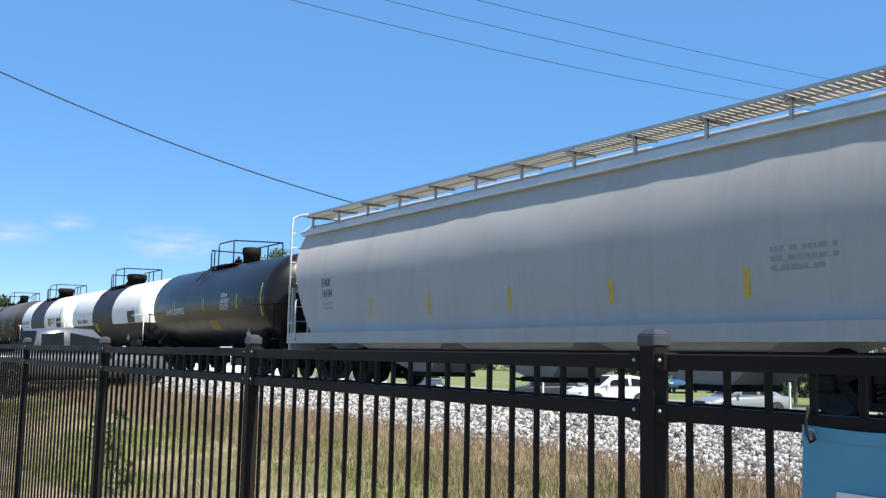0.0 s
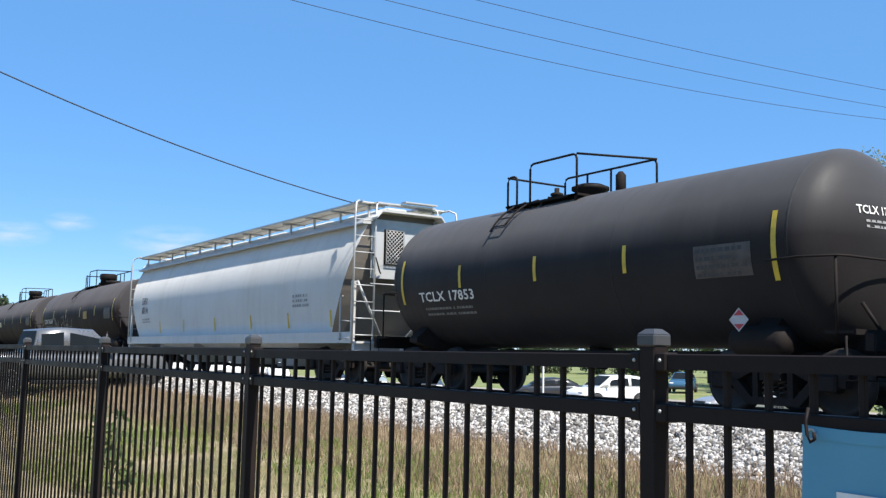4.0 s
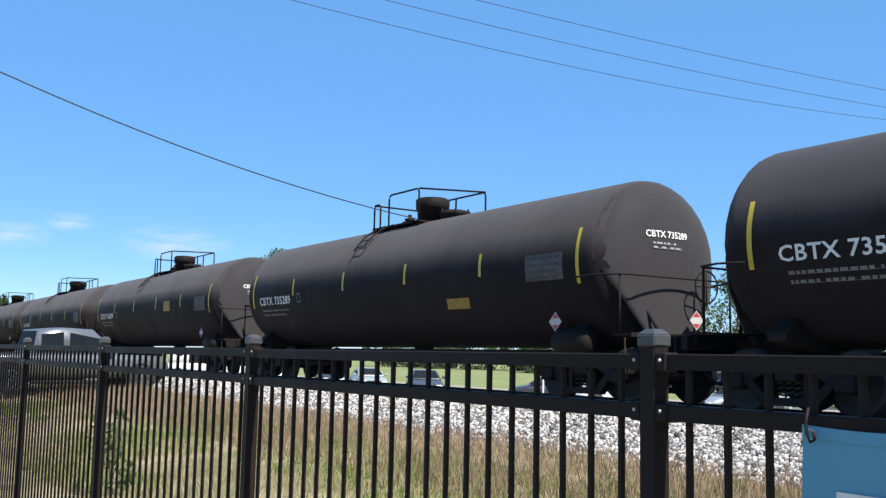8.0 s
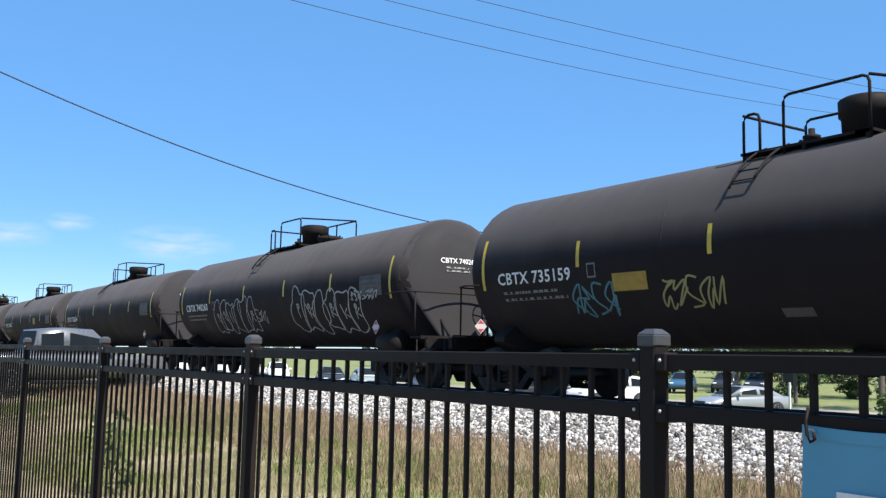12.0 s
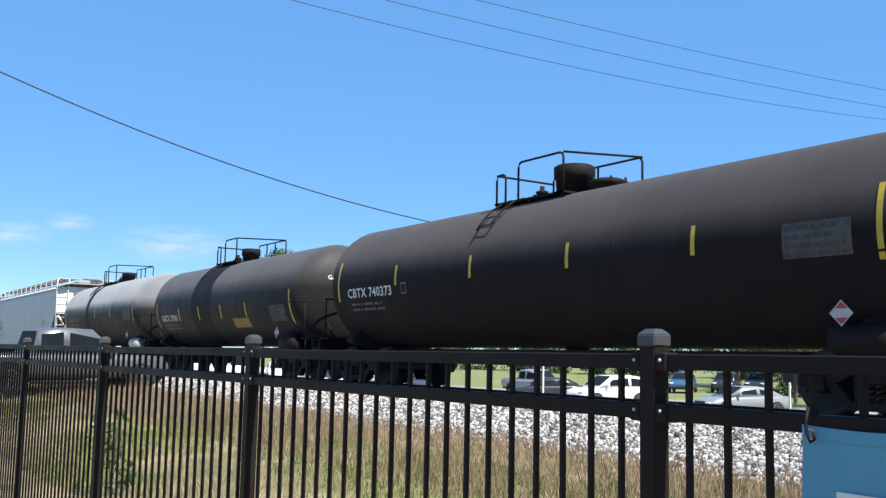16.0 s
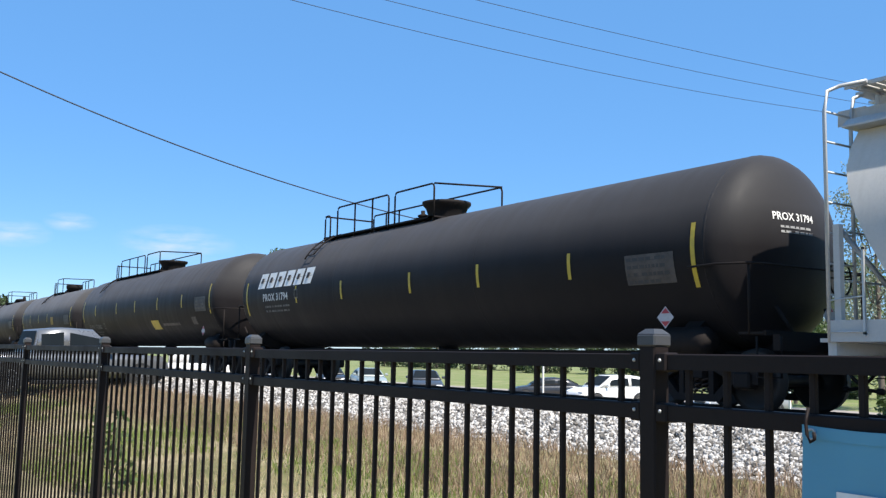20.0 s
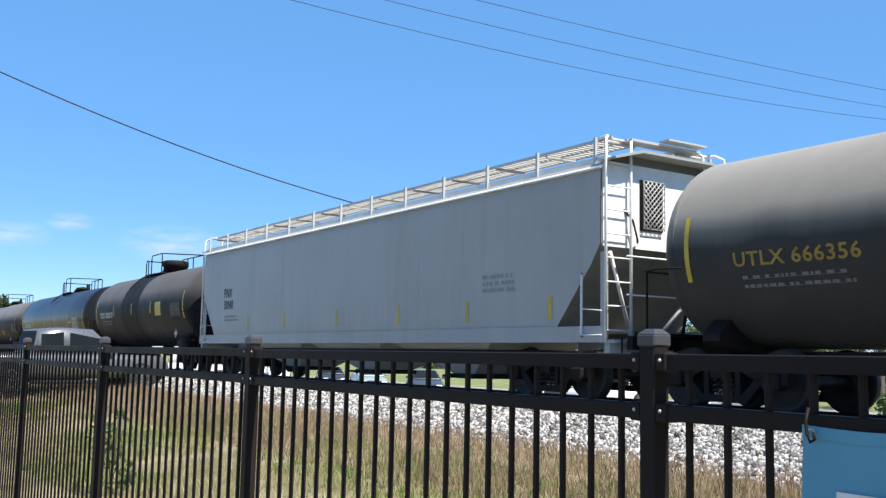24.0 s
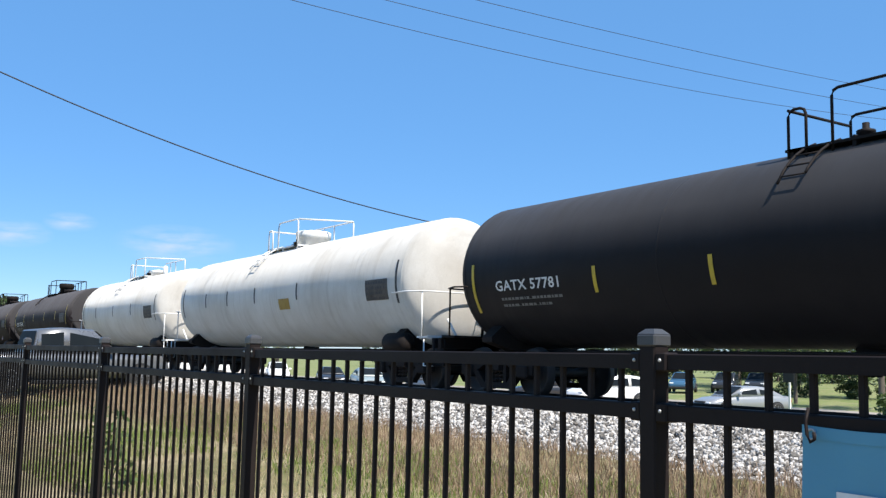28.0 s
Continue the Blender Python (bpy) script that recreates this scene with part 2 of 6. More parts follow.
def make_ballast():
    bm = bmesh.new()
    xs = [-400, -200, -120] + [-90 + i for i in range(96)] + [12, 40, 120, 400]
    ys = [8.25, 8.7, 9.2, 9.7, 10.1, 10.7, 12.36, 14.1, 14.8, 16.6]
    grid = [[bm.verts.new((x, y + (noise.noise((x * 0.8, 3.0, y)) * 0.16 if y < 9.6 else 0), ballast_z(y) - 0.03 + noise.noise((x * 1.3, y * 1.3, 5)) * 0.025)) for x in xs] for y in ys]
    for A, B in zip(grid, grid[1:]):
        for i in range(len(A) - 1):
            bm.faces.new((A[i], A[i + 1], B[i + 1], B[i])).smooth = True
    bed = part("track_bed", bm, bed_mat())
    tagged(bed, "bank of crushed stone under the track, darkened for shaded gaps", "track bed", kind="structure")
    # loose stones on the near shoulder
    rng = np.random.default_rng(7)
    base = []
    g = (1 + 5 ** 0.5) / 2
    for s in (-1, 1):
        for t in (-g, g):
            base += [(0, s, t), (s, t, 0), (t, 0, s)]
    base = np.array(base, float) / 1.9
    tmp = bmesh.new()
    for p in base:
        tmp.verts.new(p)
    bmesh.ops.convex_hull(tmp, input=tmp.verts[:])
    tmp.verts.index_update()
    tri = np.array([[v.index for v in f.verts] for f in tmp.faces])
    tmp.free()
    cnt = 56000
    u = rng.random(cnt)
    xs = -5.5 - 40.0 * u ** 1.35
    ys = 8.3 + 2.9 * rng.random(cnt)
    near = np.clip((-xs - 4) / 30, 0, 1)
    size = (0.015 + 0.017 * rng.random(cnt)) * (1 + 0.7 * near)
    shape = base[None] * (0.7 + 0.6 * rng.random((cnt, 12, 1))) * (0.6 + 0.7 * rng.random((cnt, 1, 3)))
    a = rng.random((cnt, 1)) * 6.28
    rx = shape[:, :, 0] * np.cos(a) - shape[:, :, 1] * np.sin(a)
    ry = shape[:, :, 0] * np.sin(a) + shape[:, :, 1] * np.cos(a)
    z0 = np.array([ballast_z(y) for y in ys]) + 0.03 * rng.random(cnt)
    co = np.stack([rx * size[:, None] + xs[:, None], ry * size[:, None] + ys[:, None], shape[:, :, 2] * size[:, None] + z0[:, None]], 2)
    faces = (tri[None] + 12 * np.arange(cnt)[:, None, None]).reshape(-1, 3)
    me = bpy.data.meshes.new("ballast_stones")
    me.from_pydata(co.reshape(-1, 3), [], faces.tolist())
    me.materials.append(stone_mat("crushed_stone", 1.0))
    tagged(new("ballast_stones", me), "loose pale grey crushed ballast stones along the track", "gravel", kind="stuff")


make_ballast()


def make_track():
    track = tagged(new("railway_track"), "worn steel rails on dark timber sleepers in ballast", "railway track", kind="structure")
    track.location = (0, TRACK_Y, 0)
    prof = [(-0.07, 0.0), (0.07, 0.0), (0.07, 0.012), (0.012, 0.03), (0.012, 0.11), (0.036, 0.125), (0.036, 0.155), (-0.036, 0.155), (-0.036, 0.125), (-0.012, 0.11), (-0.012, 0.03), (-0.07, 0.012)]
    for y in (-0.754, 0.754):
        bm = bmesh.new()
        prism(bm, [(y + a, RAIL_Z - 0.155 + b) for a, b in prof], "x", -400, 300)
        part("rail", bm, M_RUST, track, "rusty steel rail with a worn top")
    tie = shared("sleeper", paint("sleeper_wood", (0.06, 0.05, 0.042), (0.13, 0.11, 0.09), 0.9, grain=18, patch=3, amount=0.7, relief=0.5, streak=(1, 6, 1)), lambda bm: bevel_box(bm, (0, 0, 0), (0.22, 2.6, 0.16), 0.015))
    for i in range(110):
        part("sleeper", tie, None, track, at=(-52 + 0.52 * i, 0, RAIL_Z - 0.155 - 0.085))


make_track()

# ---- the fence ----
FENCE_A = radians(1.0)
FENCE_O = Vector((-1.682, 1.728, 0.0))
FENCE_D = Vector((-math.cos(FENCE_A), -math.sin(FENCE_A), 0.0))
PANEL = 2.42


def make_fence():
    fence = tagged(new("fence"), "black metal picket fence with square posts and capped tops", "fence", kind="structure")
    fence.matrix_world = Matrix.Translation(FENCE_O) @ Matrix.Rotation(math.pi + FENCE_A, 4, "Z")
    # along the fence x grows away from the view; y points towards the viewer
    post = shared("fence_post", M_FENCE, lambda bm: bevel_box(bm, (0, 0, 0.80), (0.052, 0.052, 1.78), 0.004))

    def cap_shape(bm):
        bevel_box(bm, (0, 0, 0.012), (0.060, 0.060, 0.030), 0.004)
        vs = [bm.verts.new((sx * 0.028, sy * 0.028, 0.027)) for sx, sy in ((-1, -1), (1, -1), (1, 1), (-1, 1))]
        wt = [bm.verts.new((sx * 0.014, sy * 0.014, 0.040)) for sx, sy in ((-1, -1), (1, -1), (1, 1), (-1, 1))]
        for i in range(4):
            j = (i + 1) % 4
            bm.faces.new((vs[i], vs[j], wt[j], wt[i]))
        bm.faces.new(wt)
    cap = shared("post_cap", M_CAP, cap_shape)
    rail_len = PANEL - 0.054

    def rail_shape(bm):
        # a channel open below, with the pickets running through it
        prism(bm, [(-0.0185, -0.019), (-0.0185, 0.016), (-0.0155, 0.019), (0.0155, 0.019), (0.0185, 0.016), (0.0185, -0.019), (0.014, -0.019), (0.014, 0.013), (-0.014, 0.013), (-0.014, -0.019)], "x", -rail_len / 2, rail_len / 2)
    rail = shared("fence_rail", M_FENCE, rail_shape)
    picket = shared("picket", M_FENCE, lambda bm: bevel_box(bm, (0, 0, 0.82), (0.0146, 0.0146, 1.64), 0.002))
    bracket = shared("rail_bracket", M_FENCE, lambda bm: bevel_box(bm, (0, 0, 0), (0.035, 0.048, 0.046), 0.004))

    def bolt_shape(bm):
        lathe(bm, [(0.0, 0.0046), (0.002, 0.0044), (0.004, 0.003), (0.005, 0.0)], 10, "y")
    bolt = shared("bracket_bolt", M_GALV, bolt_shape)
    for n in range(-2, 11):
        lift = 0.0045 * max(0, n) + 0.0006 * max(0, n) ** 2
        p = part("post", post, None, fence, at=(n * PANEL, 0, lift))
        part("post_cap", cap, None, p, at=(0, 0, 1.69))
        for sx in (-1, 1):
            for z in (1.65, 1.53):
                part("rail_bracket", bracket, None, p, at=(sx * 0.042, 0.0, z))
                part("bracket_bolt", bolt, None, p, at=(sx * 0.042, 0.0245, z + 0.004))
        if n == 10:
            break
        for z in (1.651, 1.531, 0.16):
            part("rail", rail, None, fence, at=((n + 0.5) * PANEL, 0, z + lift))
        for k in range(1, 22):
            part("picket", picket, None, fence, at=(n * PANEL + k * PANEL / 22, 0, lift))


make_fence()


# ---- railway cars ----
SPEED = 21.0
TANK_R, TANK_Z = 1.49, 2.42
CARS, WHEELSETS = [], []


def tank_paint(name, base, dirt, rough, amount, spec=0.22, dust_lit=None, dust_lit_z=2.7, ragged=0.35, soft=0.34):
    """Tank paint: sun-bleached dust, run-down streaks and grain, with an optional paler upper half."""
    m, nt, bs = nodes_of(name)
    big = noise_node(nt, 0.55, 5, 0.6)
    run = noise_node(nt, 1.0, 6, 0.7, (3.2, 0.5, 0.35))
    fine = noise_node(nt, 26.0, 5, 0.7)
    f1 = ramp(nt, big.outputs[0], 0.38, 0.72, (0, 0, 0), (amount,) * 3)
    f2 = ramp(nt, run.outputs[0], 0.50, 0.78, (0, 0, 0), (amount * 0.9,) * 3)
    c = mix(nt, f1, base, dirt)
    c = mix(nt, f2, c, scaled(dirt, 0.8))
    c = mix(nt, ramp(nt, fine.outputs[0], 0.4, 0.75, (0, 0, 0), (0.3,) * 3), c, scaled(base, 0.7))
    if dust_lit:
        # upper half with a ragged lower edge: residue and dust on some, painted sunlight on others
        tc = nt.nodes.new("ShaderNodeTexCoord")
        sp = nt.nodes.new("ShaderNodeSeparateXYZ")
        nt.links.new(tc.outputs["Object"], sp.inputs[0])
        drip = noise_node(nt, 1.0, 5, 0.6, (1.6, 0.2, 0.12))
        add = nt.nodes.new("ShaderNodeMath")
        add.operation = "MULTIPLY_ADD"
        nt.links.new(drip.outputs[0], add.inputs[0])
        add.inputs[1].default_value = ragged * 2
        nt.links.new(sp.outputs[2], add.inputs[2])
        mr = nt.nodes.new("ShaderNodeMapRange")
        mr.inputs[1].default_value, mr.inputs[2].default_value = dust_lit_z + ragged - 0.35 * soft, dust_lit_z + ragged + 0.65 * soft
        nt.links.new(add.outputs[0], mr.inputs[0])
        c = mix(nt, mr.outputs[0], c, mix(nt, f1, dust_lit, scaled(dust_lit, 0.72)))
    nt.links.new(c, bs.inputs["Base Color"])
    bs.inputs["Diffuse Roughness"].default_value = 1.0
    nt.links.new(ramp(nt, run.outputs[0], 0.3, 0.8, (rough * 0.9,) * 3, (min(1, rough * 1.3),) * 3), bs.inputs["Roughness"])
    bs.inputs["Specular IOR Level"].default_value = spec
    bump(nt, bs, fine.outputs[0], 0.06, 0.01)
    return m


def banded_paint(name, x0, x1, zlow, dark, light, dirt):
    """White ends and dark middle: the paint scheme of the tank, with a dark belly."""
    m, nt, bs = nodes_of(name)
    tc = nt.nodes.new("ShaderNodeTexCoord")
    sp = nt.nodes.new("ShaderNodeSeparateXYZ")
    nt.links.new(tc.outputs["Object"], sp.inputs[0])

    def step(sock, at, up):
        r = nt.nodes.new("ShaderNodeMath")
        r.operation = "GREATER_THAN" if up else "LESS_THAN"
        nt.links.new(sock, r.inputs[0])
        r.inputs[1].default_value = at
        return r.outputs[0]

    def both(a, b, op):
        r = nt.nodes.new("ShaderNodeMath")
        r.operation = op
        nt.links.new(a, r.inputs[0])
        nt.links.new(b, r.inputs[1])
        return r.outputs[0]
    mid = both(step(sp.outputs[0], x0, True), step(sp.outputs[0], x1, False), "MULTIPLY")
    low = step(sp.outputs[2], zlow, False)
    dk = both(mid, low, "MAXIMUM")
    run = noise_node(nt, 1.0, 6, 0.7, (3.0, 0.5, 0.35))
    fine = noise_node(nt, 20.0, 5, 0.7)
    c = mix(nt, ramp(nt, run.outputs[0], 0.52, 0.85, (0, 0, 0), (0.5,) * 3), light, dirt)
    c = mix(nt, ramp(nt, fine.outputs[0], 0.45, 0.8, (0, 0, 0), (0.2,) * 3), c, dirt)
    black = mix(nt, ramp(nt, run.outputs[0], 0.5, 0.85, (0, 0, 0), (0.6,) * 3), dark, scaled(dark, 2.0))
    c = mix(nt, dk, c, black)
    nt.links.new(c, bs.inputs["Base Color"])
    bs.inputs["Roughness"].default_value = 0.5
    bs.inputs["Specular IOR Level"].default_value = 0.15
    return m


# black, jet, charcoal and ash: sunlit upper half painted in as a paler tone
T_BLACK = tank_paint("tank_black", (0.0225, 0.0178, 0.0188), (0.032, 0.0268, 0.027), 0.6, 0.5, spec=0.06, dust_lit=(0.079, 0.073, 0.0735), dust_lit_z=2.62, ragged=0.14, soft=0.55)
T_JET = tank_paint("tank_jet", (0.0165, 0.0145, 0.0155), (0.030, 0.027, 0.027), 0.5, 0.40, spec=0.10, dust_lit=(0.056, 0.0535, 0.055), dust_lit_z=2.65, ragged=0.15, soft=0.7)
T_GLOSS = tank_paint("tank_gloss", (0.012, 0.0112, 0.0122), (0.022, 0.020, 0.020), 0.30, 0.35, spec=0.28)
T_CHAR = tank_paint("tank_charcoal", (0.024, 0.0215, 0.0225), (0.044, 0.040, 0.039), 0.5, 0.55, spec=0.10, dust_lit=(0.088, 0.085, 0.086), dust_lit_z=2.68, ragged=0.2, soft=0.6)
T_ASH = tank_paint("tank_ash", (0.025, 0.022, 0.023), (0.046, 0.041, 0.040), 0.5, 0.5, spec=0.10, dust_lit=(0.128, 0.126, 0.130), dust_lit_z=2.66, ragged=0.16, soft=0.5)
T_DUST = tank_paint("tank_dusty", (0.024, 0.023, 0.025), (0.060, 0.056, 0.054), 0.58, 0.5, dust_lit=(0.26, 0.267, 0.28), dust_lit_z=2.5, ragged=0.18, soft=0.5)
T_TANDUST = tank_paint("tank_tan_dusty", (0.040, 0.038, 0.036), (0.075, 0.068, 0.060), 0.58, 0.5, dust_lit=(0.36, 0.33, 0.285), dust_lit_z=2.55, ragged=0.12, soft=0.5)
T_SPILL = tank_paint("tank_spill", (0.022, 0.021, 0.023), (0.055, 0.050, 0.047), 0.55, 0.5, dust_lit=(0.50, 0.49, 0.48), dust_lit_z=2.95, ragged=0.5)
# head shields: dusty, with the barrel's sunlit tone painted over the whole plate
T_SHIELD = tank_paint("shield_dusty_lit", (0.067, 0.063, 0.065), (0.049, 0.0455, 0.046), 0.6, 0.5, spec=0.06)
M_STAIN = tank_paint("spill_black", (0.012, 0.0115, 0.0115), (0.026, 0.024, 0.023), 0.55, 0.5, spec=0.10)
T_WHITE = tank_paint("tank_white", (0.66, 0.64, 0.60), (0.40, 0.35, 0.28), 0.48, 0.55)
T_GREY = tank_paint("hopper_grey", (0.42, 0.42, 0.415), (0.33, 0.315, 0.29), 0.42, 0.40, spec=0.4)
T_PALE = tank_paint("hopper_pale", (0.58, 0.575, 0.56), (0.42, 0.395, 0.35), 0.5, 0.35)
T_MID = tank_paint("hopper_mid_grey", (0.47, 0.465, 0.45), (0.36, 0.345, 0.32), 0.5, 0.35)
# end sheets: brown grime, darkened further for the shade on the slope
T_SHADE_GRIME = tank_paint("hopper_shade_grime", (0.21, 0.19, 0.165), (0.12, 0.105, 0.09), 0.8, 0.7)


# trucks, couplers and wheels, the same under every car
def wheel_shape(bm):
    lathe(bm, [(-0.045, 0.0), (-0.045, 0.10), (-0.03, 0.13), (-0.02, 0.33), (-0.065, 0.37), (-0.065, 0.455), (0.045, 0.460), (0.05, 0.482), (0.072, 0.482), (0.076, 0.42), (0.03, 0.36), (0.03, 0.13), (0.06, 0.11), (0.06, 0.0)], 28, "y")


def frame_shape(bm):
    # cast side frame: top member, diagonal arms and spring seat
    y0, y1 = -0.075, 0.075
    prism(bm, [(-1.15, 0.40), (-1.15, 0.60), (-0.92, 0.66), (-0.45, 0.74), (0.45, 0.74), (0.92, 0.66), (1.15, 0.60), (1.15, 0.40), (0.98, 0.42), (0.62, 0.46), (0.32, 0.60), (-0.32, 0.60), (-0.62, 0.46), (-0.98, 0.42)], "y", y0, y1)
    prism(bm, [(-0.74, 0.44), (-0.60, 0.48), (-0.36, 0.24), (0.36, 0.24), (0.60, 0.48), (0.74, 0.44), (0.44, 0.13), (-0.44, 0.13)], "y", y0, y1)
    for s in (-1, 1):
        box(bm, (s * 0.29, 0, 0.42), (0.09, 0.13, 0.40))
        bevel_box(bm, (s * 0.89, -0.02, 0.46), (0.30, 0.24, 0.24), 0.03)


def spring_shape(bm):
    for dx in (-0.14, 0.0, 0.14):
        pts = [(dx + 0.055 * math.cos(t * 0.9), 0.055 * math.sin(t * 0.9), 0.25 + 0.0105 * t) for t in range(26)]
        tube(bm, pts, 0.014, 5)


def truck_bolster_shape(bm):
    prism(bm, [(-1.12, 0.48), (-1.12, 0.62), (-0.5, 0.72), (0.5, 0.72), (1.12, 0.62), (1.12, 0.48), (0.5, 0.36), (-0.5, 0.36)], "x", -0.17, 0.17)
    lathe(bm, [(0.70, 0.20), (0.78, 0.20)], 20, "z")


def bearing_shape(bm):
    lathe(bm, [(-0.10, 0.12), (-0.10, 0.135), (0.07, 0.135), (0.10, 0.115), (0.10, 0.0)], 16, "y")


def brake_shape(bm):
    for s in (-1, 1):
        box(bm, (s * 0.36, 0, 0.36), (0.08, 1.5, 0.10))
        for y in (-0.75, 0.75):
            bevel_box(bm, (s * 0.42, y, 0.46), (0.07, 0.10, 0.30), 0.02)


def coupler_shape(bm):
    box(bm, (-0.32, 0, 0.87), (0.64, 0.16, 0.19))
    prism(bm, [(0.0, -0.13), (0.10, -0.17), (0.26, -0.15), (0.33, -0.04), (0.24, 0.01), (0.22, 0.08), (0.34, 0.12), (0.30, 0.17), (0.05, 0.17)], "z", 0.73, 1.01)
    box(bm, (0.12, 0.0, 1.05), (0.08, 0.10, 0.10))


def hose_shape(bm):
    tube(bm, [(-0.25, -0.36, 0.72), (-0.02, -0.36, 0.70), (0.12, -0.35, 0.52), (0.28, -0.30, 0.38), (0.42, -0.24, 0.36)], 0.026, 8)
    lathe(bm, [(0.40, 0.045), (0.48, 0.05), (0.50, 0.03)], 10, "x", origin=(0, -0.24, 0.36))


def add_running_gear(car, xa, xb, ca, cb, pale=False):
    """Two trucks with their wheelsets at xa and xb, couplers at the ends ca and cb."""
    for x in (xa, xb):
        tr = part("truck", shared("truck_bolster", M_STEEL, truck_bolster_shape), None, car, "dark cast steel truck", at=(x, 0, 0))
        for s in (-1, 1):
            part("side_frame", shared("side_frame", M_STEEL, frame_shape), None, tr, at=pose(0, s * 1.0, 0, 0, 0, 0 if s < 0 else 180))
            part("spring", shared("spring_set", M_RUST, spring_shape), None, tr, at=(0, s * 1.0, 0))
        part("brake_beam", shared("brake_beam", M_STEEL, brake_shape), None, tr)
        for dx in (-0.89, 0.89):
            ws = part("wheelset", shared("axle", M_WHEEL, lambda bm: lathe(bm, [(-1.02, 0.06), (-0.8, 0.07), (-0.6, 0.085), (0.6, 0.085), (0.8, 0.07), (1.02, 0.06)], 14, "y")), None, car, at=(x + dx, 0, 0.4575))
            for s in (-1, 1):
                part("wheel", shared("wheel", M_WHEEL, wheel_shape), None, ws, at=pose(0, s * 0.757, 0, 0, 0, 0 if s < 0 else 180))
                part("bearing", shared("bearing", M_RUST, bearing_shape), None, ws, at=pose(0, s * 1.0, 0, 0, 0, 0 if s > 0 else 180))
            WHEELSETS.append((ws, car, x + dx))
    for x, turn in ((ca, 180), (cb, 0)):
        cp = part("coupler", shared("coupler", M_RUST, coupler_shape), None, car, "rusty cast coupler", at=pose(x - (0.22 if turn == 0 else -0.22), 0, 0, 0, 0, turn))
        part("air_hose", shared("air_hose", M_FENCE, hose_shape), None, cp)


# lettering and decals laid on a tank or a flat side
def text_mesh(words, size, spacing=1.0):
    key = ("letters", words, size)
    if key not in STORE:
        cu = bpy.data.curves.new("letters", "FONT")
        cu.body, cu.size, cu.resolution_u = words, size / 0.70, 2
        cu.offset = 0.007 * size / 0.28
        cu.space_character = spacing
        ob = new("letters", cu)
        bpy.context.view_layer.update()
        me = bpy.data.meshes.new_from_object(ob.evaluated_get(bpy.context.evaluated_depsgraph_get()))
        STORE[key] = ([tuple(v.co) for v in me.vertices], [tuple(p.vertices) for p in me.polygons])
        bpy.data.objects.remove(ob)
        bpy.data.curves.remove(cu)
        bpy.data.meshes.remove(me)
    return STORE[key]


def laid(name, verts, faces, mat, parent, where, label=""):
    me = bpy.data.meshes.new(name)
    me.from_pydata([where(a, b) for a, b in verts], [], faces)
    me.materials.append(mat)
    return part(name, me, None, parent, label)


def letters(parent, words, x, v, size, mat, where, spacing=1.0, name="lettering", narrow=1.0, wide=None):
    vs, fs = text_mesh(words, size, spacing)
    if wide:
        narrow = wide / max(p[0] for p in vs)
    return laid(name, [(x + p[0] * narrow, v + p[1]) for p in vs], fs, mat, parent, where)


def patch(parent, name, x0, x1, v0, v1, mat, where, lean=0.0, label="", nx=1):
    """A thin plate or painted panel with rows of cells that follow the surface."""
    ny = max(1, int(abs(v1 - v0) / 0.12))
    vs, fs = [], []
    for j in range(ny + 1):
        for i in range(nx + 1):
            vs.append((x0 + (x1 - x0) * i / nx + lean * (j / ny), v0 + (v1 - v0) * j / ny))
    for j in range(ny):
        for i in range(nx):
            a = j * (nx + 1) + i
            fs.append((a, a + 1, a + nx + 2, a + nx + 1))
    return laid(name, vs, fs, mat, parent, where, label)


def bars(parent, name, x0, x1, v, rows, mat, where, h=0.055, step=0.11, seed=1):
    """Lines of small writing too small to read: broken bars."""
    rng = random.Random(seed)
    for r in range(rows):
        x, y = x0, v - r * step
        end = x1 - rng.random() * 0.25 * (x1 - x0)
        up = []
        while x < end:
            w = 0.035 + 0.09 * rng.random()
            e = min(x + w, end)
            up += [(x, 0.006), (x, h), (e, h), (e, 0.006)]
            x += w + (0.028 if rng.random() < 0.75 else 0.09)
        vs = [(p, y + q) for p, q in up] + [(p, y) for p, q in up]
        n = len(up)
        laid(name, vs, [(n + k, n + k + 1, k + 1, k) for k in range(n - 1)], mat, parent, where)


def stroke(parent, name, lines, width, mat, where, label=""):
    """Painted strokes as ribbons along lines of (x, v) points."""
    vs, fs = [], []
    for pts in lines:
        for i, p in enumerate(pts):
            a, b = pts[max(0, i - 1)], pts[min(len(pts) - 1, i + 1)]
            d = Vector((b[0] - a[0], b[1] - a[1]))
            d = d.normalized() if d.length > 1e-6 else Vector((1, 0))
            n = Vector((-d.y, d.x)) * width / 2
            vs += [(p[0] + n.x, p[1] + n.y), (p[0] - n.x, p[1] - n.y)]
            if i:
                k = len(vs) - 4
                fs.append((k, k + 1, k + 3, k + 2))
    return laid(name, vs, fs, mat, parent, where, label)


GLYPHS = ("0819 1 3647 5", "0 3 1 6 2", "64 2713 5", "2 0 4 3 7 6", "0 6 1 7", "6 1 8 34 5", "1 0 3 5 6", "63 1 4 72")


